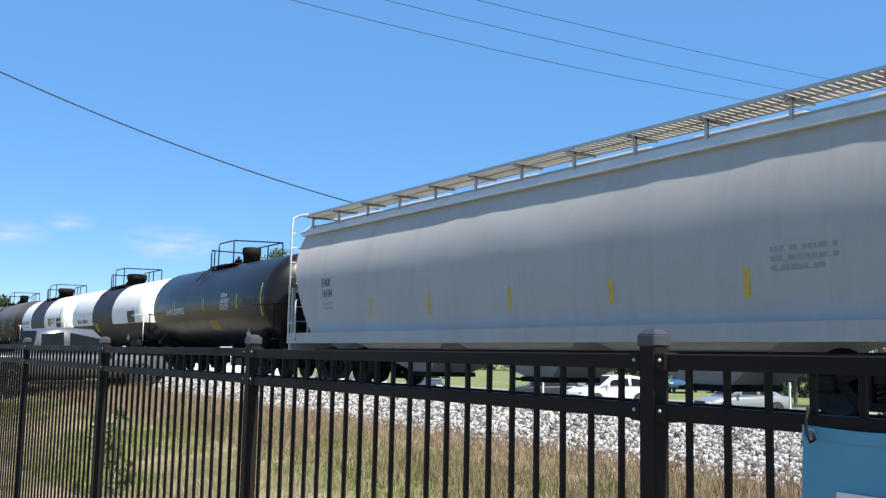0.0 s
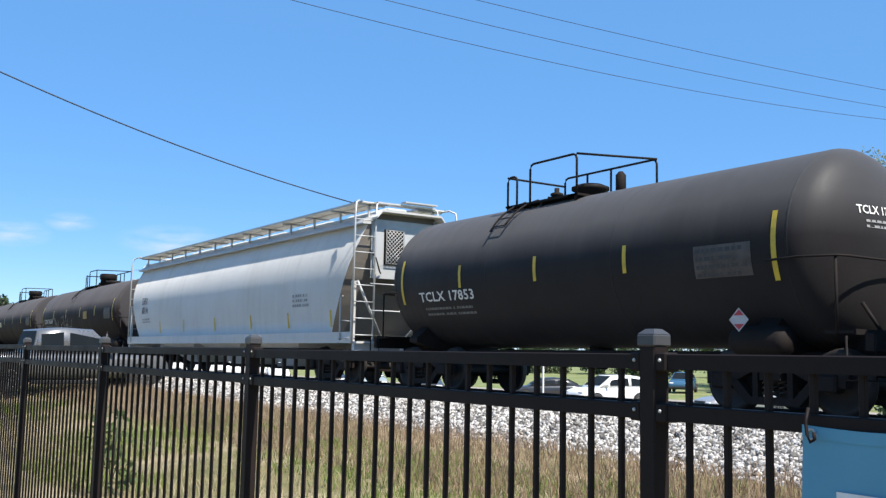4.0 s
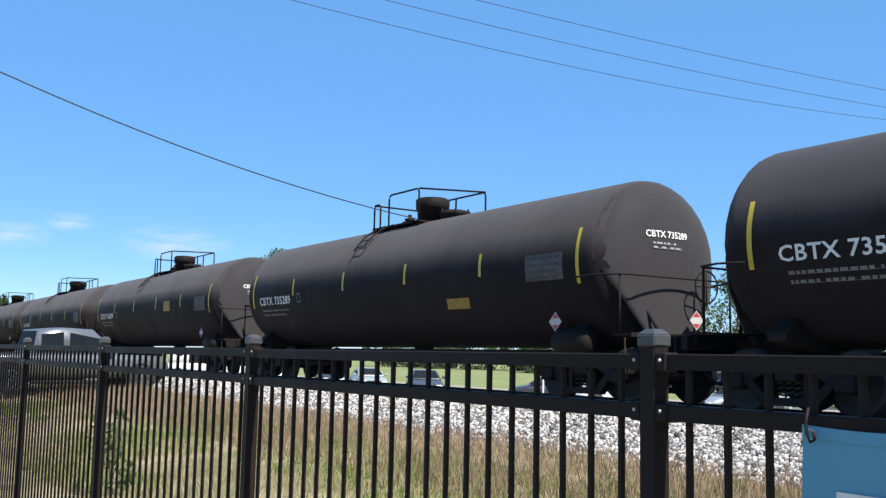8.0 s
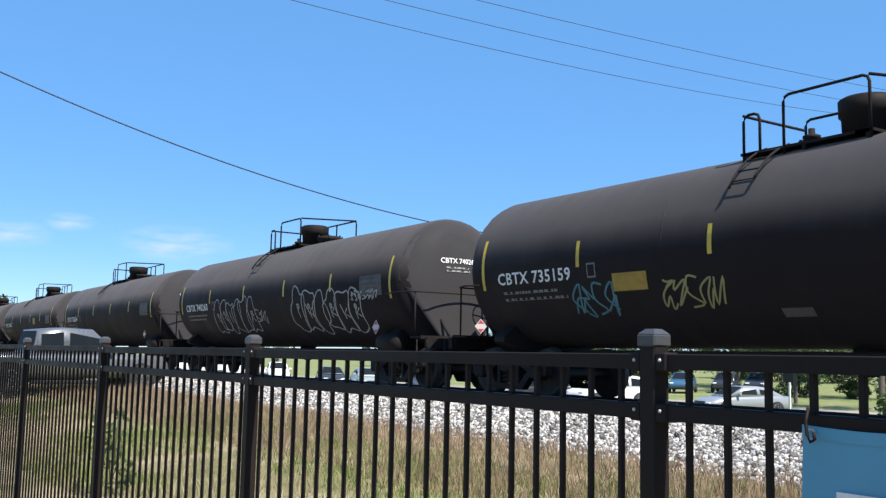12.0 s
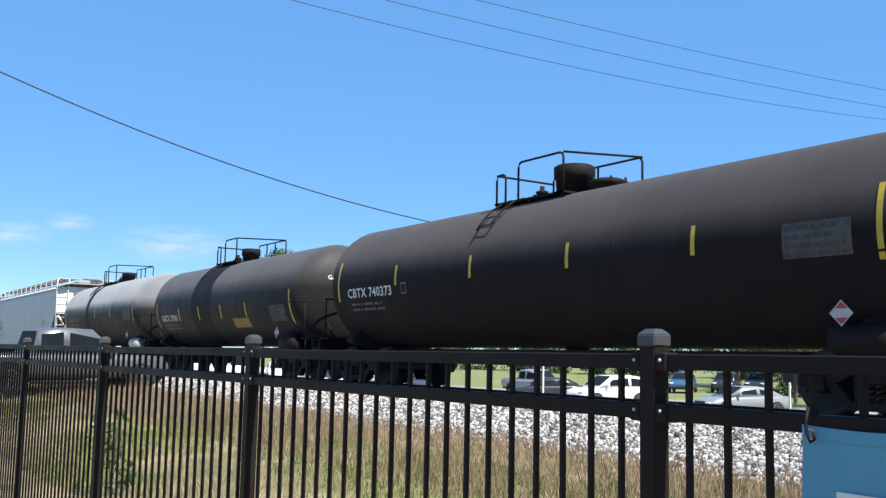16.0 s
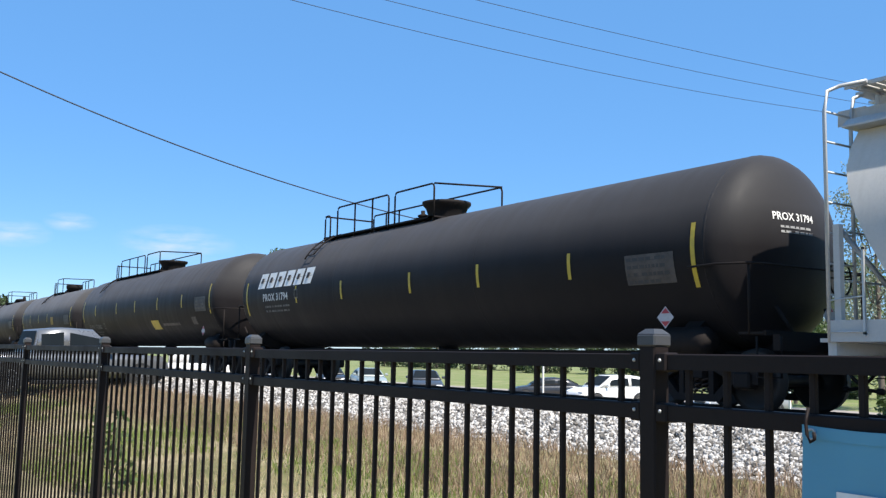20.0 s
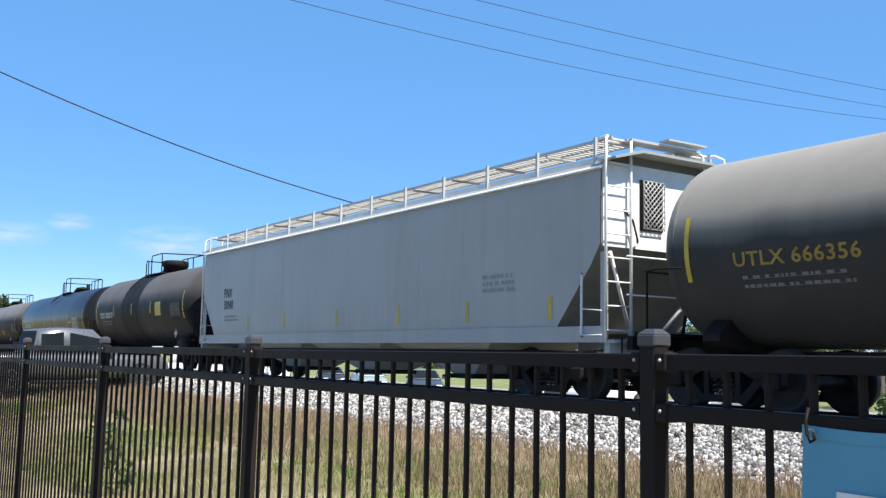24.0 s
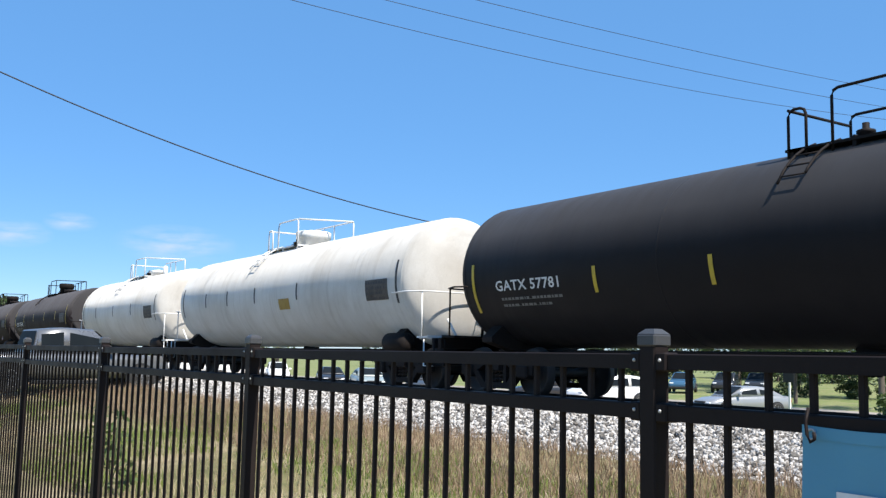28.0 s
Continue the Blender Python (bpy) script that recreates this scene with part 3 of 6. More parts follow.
def scribble(x0, x1, v0, v1, n, seed, slant=0.25):
    """Sprayed shapes like quick letters that spell nothing: bent strokes over a small grid of places."""
    rng = random.Random(seed)
    grid = [(0.1, 1), (0.9, 1), (1, 0.6), (0.05, 0.55), (0.5, 0.45), (0.95, 0.1), (0.05, 0.0), (0.6, -0.1), (0.5, 0.95), (0.35, 0.75)]
    out = []
    w, h = (x1 - x0) / n, v1 - v0
    for k in range(n):
        walkway = [grid[int(c)] for c in rng.choice(GLYPHS) if c != " "]
        pts = [(x0 + (k + 0.04 + p * 1.02 + slant * q * 0.6 + rng.uniform(-0.09, 0.09)) * w, v0 + h * (0.05 + 0.85 * q + rng.uniform(-0.1, 0.1))) for p, q in walkway]
        fine = []
        for a, b, c, d in zip([pts[0]] + pts, pts, pts[1:], pts[2:] + [pts[-1]]):
            for t in (0.0, 0.25, 0.5, 0.75):
                s2 = []
                for i in (0, 1):
                    s2.append(b[i] + 0.5 * t * (c[i] - a[i] + t * (2 * a[i] - 5 * b[i] + 4 * c[i] - d[i] + t * (3 * (b[i] - c[i]) + d[i] - a[i]))))
                fine.append(tuple(s2))
        out.append(fine + [pts[-1]])
    return out


def tendrils(x0, x1, v0, v1, n, seed):
    """Curling sprayed lines in two tangles, each line rolling up at its end."""
    rng = random.Random(seed)
    w, h = x1 - x0, v1 - v0
    out = []
    for k in range(n):
        side = k % 2
        x = x0 + w * (rng.uniform(0.10, 0.42) if side == 0 else rng.uniform(0.55, 0.88))
        v = v0 + h * rng.uniform(0.15, 0.7)
        a, bend, line = rng.uniform(0, 6.28), rng.choice((-1, 1)) * rng.uniform(0.12, 0.3), []
        for i in range(rng.randint(12, 20)):
            line.append((x, v))
            x, v = x + 0.062 * math.cos(a), v + 0.062 * math.sin(a)
            # turn back towards the tangle near its rim
            cx, cv = x0 + w * (0.27 if side == 0 else 0.72), v0 + 0.45 * h
            if abs(x - cx) > 0.27 * w or abs(v - cv) > 0.5 * h:
                bend = math.copysign(0.42, bend)
            a += bend
            bend *= 1.05
            if i % 7 == 6:
                bend = -0.55 * bend
        out.append(line)
    return out


def bubbles(x0, x1, v0, v1, n, seed):
    """Outlines of fat sprayed shapes side by side, that spell nothing, each with a slit or a dot inside."""
    rng = random.Random(seed)
    w, h = (x1 - x0) / n, v1 - v0
    out = []
    for k in range(n):
        cx, cv = x0 + (k + 0.5) * w, v0 + h * (0.5 + rng.uniform(-0.06, 0.06))
        a, b, c = rng.uniform(0, 6.28), rng.uniform(0, 6.28), rng.choice((2, 3, 3, 4))
        size = rng.uniform(0.92, 1.12)
        ring = []
        for i in range(33):
            t = 2 * math.pi * i / 32
            q = size * (1 + 0.15 * math.sin(c * t + a) + 0.07 * math.sin(5 * t + b))
            co, si = math.cos(t), math.sin(t)
            ring.append((cx + 0.60 * w * q * math.copysign(abs(co) ** 0.75, co) + 0.10 * h * si, cv + 0.50 * h * q * math.copysign(abs(si) ** 0.75, si)))
        out.append(ring)
        lean = rng.uniform(-0.2, 0.3)
        if rng.random() < 0.6:
            out.append([(cx - lean * w * 0.5, cv - 0.16 * h), (cx, cv), (cx + lean * w, cv + 0.2 * h)])
        if rng.random() < 0.6:
            out.append([(cx + 0.1 * w + 0.09 * w * math.cos(t * 0.785), cv + 0.14 * h + 0.09 * w * math.sin(t * 0.785)) for t in range(9)])
        if rng.random() < 0.7:
            out.append([(cx + 0.35 * w, cv + 0.1 * h), (cx + 0.05 * w, cv - 0.02 * h), (cx + 0.4 * w, cv - 0.12 * h)])
    return out


def ladder(parent, name, foot, top, width, rungs, mat, along="x", out=0.0):
    """A ladder of two stringers and its rungs; along: the axis on which its width lies."""
    f, t = Vector(foot), Vector(top)
    d = Vector((width / 2, 0, 0)) if along == "x" else Vector((0, width / 2, 0))
    lad = part(name, built(lambda bm: [tube(bm, [f + s * d, t + s * d], 0.022, 6) for s in (-1, 1)]), mat, parent)
    for k in range(rungs):
        p = f.lerp(t, (k + 0.5) / rungs)
        part("rung", built(lambda bm: tube(bm, [p - d, p + d], 0.014, 6)), mat, lad)
    return lad


def platform_parts(car, px, mat, length=2.1, dome_r=0.42, dome_h=0.64, dome_x=1.72, dome_mat=None, kind="box", dz=0.0, low_cover=False):
    """The walkway round the manway on top of a tank, with its bent-pipe railings, in the car's space from px on."""
    ytop, ybase, yn, yf = 4.63, 3.74, -0.66, 0.86
    deck_z = 3.86
    made = set(car.children)
    deck = part("platform", built(lambda bm: boxes(bm, [((px + length / 2, s * 0.53, deck_z), (length + 0.1, 0.30, 0.04)) for s in (-1, 1)] + [((px + e, 0, deck_z), (0.25, 1.36, 0.04)) for e in (0.1, length - 0.1)] + [((px + e, s * 0.6, deck_z - 0.07), (0.06, 0.12, 0.14)) for e in (0.05, length / 2, length - 0.05) for s in (-1, 1)])), mat, car)
    r = 0.023

    def arch(x0, x1, y0, y1, z1, bend=0.10):
        a, b = Vector((x0, y0, ybase)), Vector((x1, y1, ybase))
        h = (b - a).normalized() * bend
        za, zb = Vector((0, 0, z1 - ybase - bend)), Vector((0, 0, z1 - ybase))
        return [a, a + za, a + za + Vector((0, 0, bend * 0.7)) + h * 0.3, a + zb + h, b + zb - h, b + za + Vector((0, 0, bend * 0.7)) - h * 0.3, b + za, b]
    low = ytop - 0.17
    part("railing", built(lambda bm: tube(bm, arch(px, px + 0.30, yn, yn, low), r, 7)), mat, car)
    if length > 4:
        split = length - 1.75
        part("railing", built(lambda bm: tube(bm, arch(px + 0.72, px + split - 0.3, yn, yn, ytop), r, 7)), mat, car)
        for f in (0.36, 0.70):
            xp = px + 0.72 + f * (split - 1.02)
            part("railing_post", built(lambda bm: tube(bm, [(xp, yn, ybase), (xp, yn, ytop)], r, 7)), mat, car)
        part("railing", built(lambda bm: tube(bm, arch(px + split, px + length, yn, yn, ytop), r, 7)), mat, car)
    else:
        part("railing", built(lambda bm: tube(bm, arch(px + 0.72, px + length, yn, yn, ytop), r, 7)), mat, car)
    part("railing", built(lambda bm: tube(bm, arch(px, px + length + 0.55, yf, yf, ytop), r, 7)), mat, car)
    part("railing", built(lambda bm: tube(bm, [(px, yn, low), (px, yf, low)], r, 7)), mat, car)
    part("railing", built(lambda bm: tube(bm, [(px + length, yn, ytop), (px + length + 0.55, yf, ytop)], r, 7)), mat, car)
    for x, y in ((px + 1.4, yf), (px + 0.7, yf)):
        part("railing_post", built(lambda bm: tube(bm, [(x, y, ybase), (x, y, ytop)], r, 7)), mat, car)
    cx = px + dome_x
    dm = dome_mat or mat
    if kind == "box":
        part("manway_housing", built(lambda bm: lathe(bm, [(3.70, dome_r * 0.88), (3.74 + 0.72 * dome_h, dome_r * 0.95), (3.75 + 0.74 * dome_h, dome_r * 1.04), (3.80 + dome_h, dome_r * 1.05), (3.82 + dome_h, dome_r * 0.99)], 26, "z", origin=(cx, 0.02, 0))), dm, car)
        part("housing_lid", built(lambda bm: lathe(bm, [(3.805 + dome_h, dome_r * 0.985), (3.84 + dome_h, dome_r * 0.90), (3.85 + dome_h, 0.0)], 26, "z", origin=(cx, 0.02, 0))), dm, car)
        if low_cover:
            part("valve_cover", built(lambda bm: [lathe(bm, [(3.70, 0.34), (3.98, 0.34), (4.02, 0.38), (4.07, 0.38), (4.12, 0.26), (4.13, 0.0)], 20, "z", origin=(cx + 0.86, 0.10, 0))] + [tube(bm, [(cx + 0.86 + 0.36 * math.cos(a), 0.10 + 0.36 * math.sin(a), 4.0), (cx + 0.86 + 0.36 * math.cos(a), 0.10 + 0.36 * math.sin(a), 4.13)], 0.025, 5) for a in (0.4, 1.4, 2.5, 3.6, 4.7, 5.7)]), dm, car)
    elif kind == "funnel":
        part("manway_housing", built(lambda bm: lathe(bm, [(3.72, 0.40), (3.95, 0.42), (4.16, 0.50), (4.24, 0.58), (4.30, 0.58), (4.31, 0.0)], 24, "z", origin=(cx, 0.02, 0))), dm, car)
    else:
        part("manway_cover", built(lambda bm: [lathe(bm, [(3.72, 0.30), (4.02, 0.30), (4.05, 0.36), (4.11, 0.36), (4.16, 0.24), (4.20, 0.0)], 22, "z", origin=(cx, 0.02, 0)), lathe(bm, [(3.8, 0.10), (4.25, 0.10), (4.32, 0.04)], 12, "z", origin=(cx + 0.75, 0.1, 0))]), dm, car)
    part("valve", built(lambda bm: [lathe(bm, [(3.78, 0.09), (4.02, 0.09), (4.05, 0.13), (4.09, 0.13), (4.12, 0.05), (4.2, 0.05), (4.2, 0.0)], 12, "z", origin=(cx - 0.85, -0.1, 0)), tube(bm, [(cx - 0.95, -0.25, 3.98), (cx - 0.7, 0.2, 3.98)], 0.05, 8)]), M_STEEL, car)
    for ob in car.children:
        if ob not in made:
            ob.location.z += dz


def tank_car(R, F, P, mat, style):
    """A tank car whose barrel runs from R to F along the train; P: where its top platform begins."""
    R, F = R - 0.12, F + 0.22
    mid = (R + F) / 2
    half = (F - R) / 2
    st = dict(mark="", num="", lab="black tank car with yellow reflective marks", dome="box", rail=None, marks=M_WHITE_DECAL, stripes=(2.9, 5.78, 8.7, 11.54), end="handrail", seed=1, depth=0.62, ladder=True, shield=False, tw=2.0)
    st.update(style)
    rng = random.Random(st["seed"] * 7 + 3)
    car = tagged(new("tank_car"), st["lab"], "tank car", "cars of the freight train")
    car.location = (mid, TRACK_Y, RAIL_Z)
    CARS.append((car, mid))
    px = P - mid
    d, r = st["depth"], st.get("r", TANK_R)
    zc = 0.93 + r

    def wrap(x, v, lift=0.008):
        """The near side of this tank at x and at the arc length v above its middle."""
        q = v / r
        return (x, -(r + lift) * math.cos(q), zc + (r + lift) * math.sin(q))
    prof = [(-half - d * math.cos(t), r * math.sin(t)) for t in (math.pi / 2 * k / 9 for k in range(0, 9))]
    prof += [(-half, r), (-half * 0.5, r), (0, r), (half * 0.5, r), (half, r)]
    prof += [(half + d * math.sin(t), r * math.cos(t)) for t in (math.pi / 2 * k / 9 for k in range(1, 10))]
    tank = part("tank", built(lambda bm: lathe(bm, prof, 56, "x", origin=(0, 0, zc))), mat, car)
    for x in (-half * 0.34, half * 0.34) if st["shield"] else (-half, half, -half * 0.34, half * 0.34):
        part("weld_ring", built(lambda bm: lathe(bm, [(-0.03, r - 0.01), (-0.015, r + 0.0022), (0.015, r + 0.0022), (0.03, r - 0.01)], 48, "x", origin=(x, 0, zc))), mat, tank)
    if st.get("shield"):
        # shield over the whole head: below its middle it stands away from the head and narrows to the coupler
        def shield(bm, s):
            rows = []
            R = r * 0.985
            for k in range(15):
                v = R * math.cos(math.pi / 2 * (k + 0.6) / 7.6) if k < 7 else -0.02 - 1.42 * (k - 7) / 7
                w = math.sqrt(R * R - v * v)
                if v < 0:
                    w = min(w, R - 0.86 * min(1.0, -v / 1.25) ** 1.1)
                row = []
                for i in range(17):
                    a = w * (i / 8 - 1)
                    q = min(0.985, math.hypot(a, max(v, -0.35)) / r)
                    x = half + d * math.sqrt(1 - q * q) + 0.014
                    if v < 0.0:
                        x = max(x, half + 0.12 + 0.34 * min(1.0, -v / 0.6))
                    row.append((x, a, zc + v))
                rows.append(row)
            F = [[bm.verts.new((s * x, y, z)) for x, y, z in row] for row in rows]
            B = [[bm.verts.new((s * (x - 0.03), y, z)) for x, y, z in row] for row in rows]
            for k in range(14):
                for i in range(16):
                    bm.faces.new((F[k][i], F[k][i + 1], F[k + 1][i + 1], F[k + 1][i])).smooth = True
                    bm.faces.new((B[k][i], B[k + 1][i], B[k + 1][i + 1], B[k][i + 1]))
            rim = [(0, i) for i in range(17)] + [(k, 16) for k in range(1, 15)] + [(14, i) for i in range(15, -1, -1)] + [(k, 0) for k in range(13, 0, -1)]
            for (a, b), (c, e) in zip(rim, rim[1:] + rim[:1]):
                bm.faces.new((F[a][b], B[a][b], B[c][e], F[c][e]))
        for s in (-1, 1):
            part("head_shield", built(shield, s), T_SHIELD, tank, "dusty shield plate, sunlit tone painted in, narrowing to the coupler")
    dark = st["rail"] or M_STEEL
    ends = half + 1.72 if not st.get("ends") else st["ends"]
    tx = half - 0.55
    add_running_gear(car, -tx, tx, -ends, ends)
    # stub sills, bolsters, walkways at the ends
    for s in (-1, 1):
        part("end_sill", built(lambda bm: boxes(bm, [((s * (half - 0.2 + ends - 0.5) / 2 + s * 0.1, 0, 0.90), (ends - half + 1.1, 0.40, 0.34)), ((s * (ends - 0.62), 0, 1.00), (0.12, 2.6, 0.22))])), M_STEEL, car)
        part("body_bolster", built(lambda bm: prism(bm, [(-1.28, 1.02), (-1.28, 1.12), (-1.02, 1.34), (-0.6, 1.15), (0.6, 1.15), (1.02, 1.34), (1.28, 1.12), (1.28, 1.02), (0.5, 0.80), (-0.5, 0.80)], "x", s * tx - 0.16, s * tx + 0.16)), M_STEEL, car)
        part("step_platform", built(lambda bm: boxes(bm, [((s * (ends - 1.0), 0, 1.13), (0.44, 2.7, 0.035)), ((s * (ends - 0.78), 0, 1.13), (0.03, 2.7, 0.07))])), dark, car)
        for y in (-1.36, 1.36):
            part("sill_step", built(lambda bm: tube(bm, [(s * (ends - 0.9), y, 1.08), (s * (ends - 0.9), y, 0.52), (s * (ends - 0.5), y, 0.52), (s * (ends - 0.5), y, 1.08)], 0.018, 6)), dark, car)
        # handrail round the head
        hz = 2.12
        hx = half + 0.25
        part("end_handrail", built(lambda bm: tube(bm, [(s * (half - 0.25), -1.56, hz - 0.02), (s * hx, -1.54, hz), (s * (ends - 1.02), -1.36, hz), (s * (ends - 0.96), -1.2, hz), (s * (ends - 0.96), 1.2, hz), (s * (ends - 1.02), 1.36, hz), (s * hx, 1.54, hz), (s * (half - 0.25), 1.56, hz - 0.02)], 0.018, 6)), st.get("endrail", dark), car)
        for y in (-1.34, 1.34):
            part("handrail_post", built(lambda bm: tube(bm, [(s * (ends - 1.04), y, 1.1), (s * (ends - 1.04), y, hz)], 0.02, 6)), st.get("endrail", dark), car)
        for y in (-0.45, 0.45):
            part("head_brace", built(lambda bm: tube(bm, [(s * (ends - 0.95), y, 1.1), (s * (half + 0.55), y * 1.3, 1.55)], 0.03, 6)), dark, car)
    # brake wheel stand on the front end
    part("brake_stand", built(lambda bm: [tube(bm, [(ends - 0.95, 0.55, 1.1), (ends - 0.95, 0.55, 2.05)], 0.03, 7), tube(bm, [(ends - 0.88 + 0.0 * t, 0.55 + 0.28 * math.cos(t * 0.3927), 2.0 + 0.28 * math.sin(t * 0.3927)) for t in range(16)], 0.016, 6, closed=True), tube(bm, [(ends - 0.88, 0.27, 2.0), (ends - 0.88, 0.83, 2.0)], 0.012, 5), tube(bm, [(ends - 0.88, 0.55, 1.72), (ends - 0.88, 0.55, 2.28)], 0.012, 5)]), dark, car)
    part("air_reservoir", built(lambda bm: lathe(bm, [(half - 1.15, 0.0), (half - 1.12, 0.17), (half - 1.02, 0.22), (half - 0.30, 0.22), (half - 0.20, 0.17), (half - 0.17, 0.0)], 20, "x", origin=(0, -1.12, 1.02))), st.get("res", M_STEEL), car)
    # running pipe below the tank
    part("brake_pipe", built(lambda bm: tube(bm, [(-half, -0.55, 0.86), (half, -0.55, 0.86)], 0.03, 6)), M_STEEL, car)
    part("outlet", built(lambda bm: lathe(bm, [(0.55, 0.10), (0.62, 0.16), (0.80, 0.20), (0.96, 0.24)], 16, "z")), M_STEEL, car)
    platform_parts(car, px, dark, dz=0.93 + 2 * r - 3.91, kind=st["dome"], length=st.get("deck", 2.1), dome_x=st.get("dome_x", 1.72), dome_r=st.get("dome_r", 0.42), dome_h=st.get("dome_h", 0.64), dome_mat=st.get("dome_mat"), low_cover=st.get("shield"))
    if st["ladder"]:
        # ladder bent over the tank's shoulder below the platform
        lx = px + 0.5
        side = part("side_ladder", built(lambda bm: [tube(bm, [wrap(lx + s * 0.2, v, 0.10) for v in (1.85, 1.6, 1.4, 1.2, 1.0, 0.85 + 0.06 * s)], 0.020, 6) for s in (-1, 1)]), dark, car)
        for v in (1.62, 1.35, 1.1, 0.9):
            part("rung", built(lambda bm: tube(bm, [wrap(lx - 0.2, v, 0.10), wrap(lx + 0.2, v, 0.10)], 0.013, 5)), dark, side)
    # reflective stripes along the near side, measured from the rear seam
    off = R + 0.12 - mid
    v0 = st.get("sv", -0.14)
    for x in st["stripes"]:
        patch(car, "reflective_stripe", off + x - 0.042, off + x + 0.042, v0, v0 + 0.45, st.get("smat", M_YELLOW), wrap)
    if st.get("bands", True):
        for x in (-half + 0.24, half - 0.24):
            patch(car, "reflective_stripe", x, x + 0.085, v0 - 0.28, v0 + 0.70, st.get("smat", M_YELLOW), wrap)
    # stencils
    if st["mark"]:
        tx0 = off + st.get("tx", 0.60)
        letters(car, st["mark"] + " " + st["num"], tx0, st.get("tv", -0.34), st.get("th", 0.215), st["marks"], wrap, 1.06, "reporting_mark", wide=st["tw"])
        bars(car, "weight_stencil", tx0 + 0.12, tx0 + 2.0, st.get("tv", -0.34) - 0.19, 2, M_MID_DECAL, wrap, h=0.05, step=0.13, seed=st["seed"])
        if st.get("square", True):
            # a small outlined test panel
            sx, sv = tx0 + st["tw"] + 0.42, st.get("tv", -0.34) + 0.0
            patch(car, "test_panel", sx, sx + 0.21, sv, sv + 0.25, M_MID_DECAL, wrap)
            patch(car, "test_panel_field", sx + 0.025, sx + 0.185, sv + 0.03, sv + 0.22, mat, lambda a, b: wrap(a, b, 0.012))
    if st.get("panel", True):
        pd = st.get("panel_dx", 0.0)
        patch(car, "data_panel", half - 1.62 + pd, half - 0.58 + pd, v0 - 0.18, v0 + 0.30, M_GREY_DECAL, wrap, label="grey stencilled data panel")
        bars(car, "data_stencil", half - 1.58 + pd, half - 0.62 + pd, v0 + 0.20, 4, M_DARK_DECAL, lambda a, b: wrap(a, b, 0.012), seed=st["seed"] + 5, step=0.12)
    if st.get("label"):
        x0, x1, v0, v1, mt, ln = st["label"]
        patch(car, "hazard_label", off + x0, off + x1, v0, v1, mt, wrap, ln, "faded warning label")
        if mt is M_CREAM:
            bars(car, "label_stencil", off + x0 + 0.08 + ln * 0.5, off + x1 - 0.05 + ln * 0.5, (v0 + v1) / 2, 2, M_YEL_DECAL, lambda a, b: wrap(a, b, 0.012), seed=st["seed"])
    if st.get("placard", True):
        def diamond(cx, cv, where, parent):
            a = 0.17
            laid("placard", [(cx - a, cv), (cx, cv - a), (cx + a, cv), (cx, cv + a)], [(0, 1, 2, 3)], M_PLACARD, parent, where, "red and white hazard placard")
            for sgn in (-1, 1):
                laid("placard_mark", [(cx - 0.09, cv + sgn * 0.06), (cx + 0.09, cv + sgn * 0.06), (cx, cv + sgn * 0.145)], [(0, 1, 2)], M_RED, parent, lambda p, q: tuple(Vector(where(p, q)) + Vector((0.004, -0.004, 0))))
        diamond(half - 0.75, -1.06, lambda a, b: (a, -1.50, zc + b), car)
        diamond(0.35, -1.0, lambda a, b: (ends - 0.93, a, zc + b), car)
    # lettering on the front head
    if st.get("headtext", True) and st["mark"]:
        def on_head(a, b):
            rho = min(0.999, math.hypot(a, b) / r)
            return (half + d * math.sqrt(1 - rho * rho) + (0.024 if st["shield"] else 0.008), a, zc + b)
        letters(car, st["mark"] + " " + st["num"], -0.62, 0.40, 0.115, st.get("headmarks", st["marks"]), on_head, 1.0, "head_lettering")
        bars(car, "head_stencil", -0.48, 0.22, 0.28, 2, M_FAINT if st["marks"] is not M_DARK_DECAL else st["marks"], on_head, h=0.035, step=0.075, seed=st["seed"] + 9)
    if st.get("logo"):
        # the owner's name as six plain slanted blocks
        for k in range(6):
            x = off + 1.0 + k * 0.60
            laid("painted_block", [(x, 0.12), (x + 0.48, 0.12), (x + 0.56, 0.56), (x + 0.08, 0.56)], [(0, 1, 2, 3)], M_WHITE_METAL, car, lambda a, b: wrap(a, b, 0.016))
            laid("painted_block_gap", [(x + 0.17, 0.27), (x + 0.33, 0.27), (x + 0.36, 0.42), (x + 0.20, 0.42)], [(0, 1, 2, 3)], mat, car, lambda a, b: wrap(a, b, 0.022))
    if st.get("tag"):
        for x0, x1, v0, v1, n, mt, w, sd in st["tag"]:
            curly = sd >= 100
            for line in (tendrils if curly else bubbles if sd >= 50 else scribble)(off + x0, off + x1, v0, v1, n, sd):
                stroke(car, "sprayed_line", [line], w, mt, lambda a, b: wrap(a, b, 0.010), "faded sprayed line on the tank side")
    if st.get("grid"):
        # white ruled panel: a frame with rows of cells
        x0, x1, v0, v1 = st["grid"]
        rules = [[(off + x0, v0 + (v1 - v0) * k / 5), (off + x1, v0 + (v1 - v0) * k / 5)] for k in range(6)]
        rules += [[(off + x0 + (x1 - x0) * f, v0 + (v1 - v0) * k / 5) for k in range(6)] for f in (0.0, 0.3, 0.52, 0.76, 1.0)]
        stroke(car, "ruled_panel", rules, 0.022, M_WHITE_DECAL, wrap, "white ruled data panel")
        bars(car, "data_stencil", off + x0 + 0.05, off + x1 - 0.03, v1 - 0.10, 5, M_FAINT, wrap, h=0.06, step=0.112, seed=4)
    for x0, x1, v, n in st.get("lines", ()):
        bars(car, "small_stencil", off + x0, off + x1, v, n, M_FAINT, wrap, h=0.06, step=0.10, seed=int(x0 * 10))
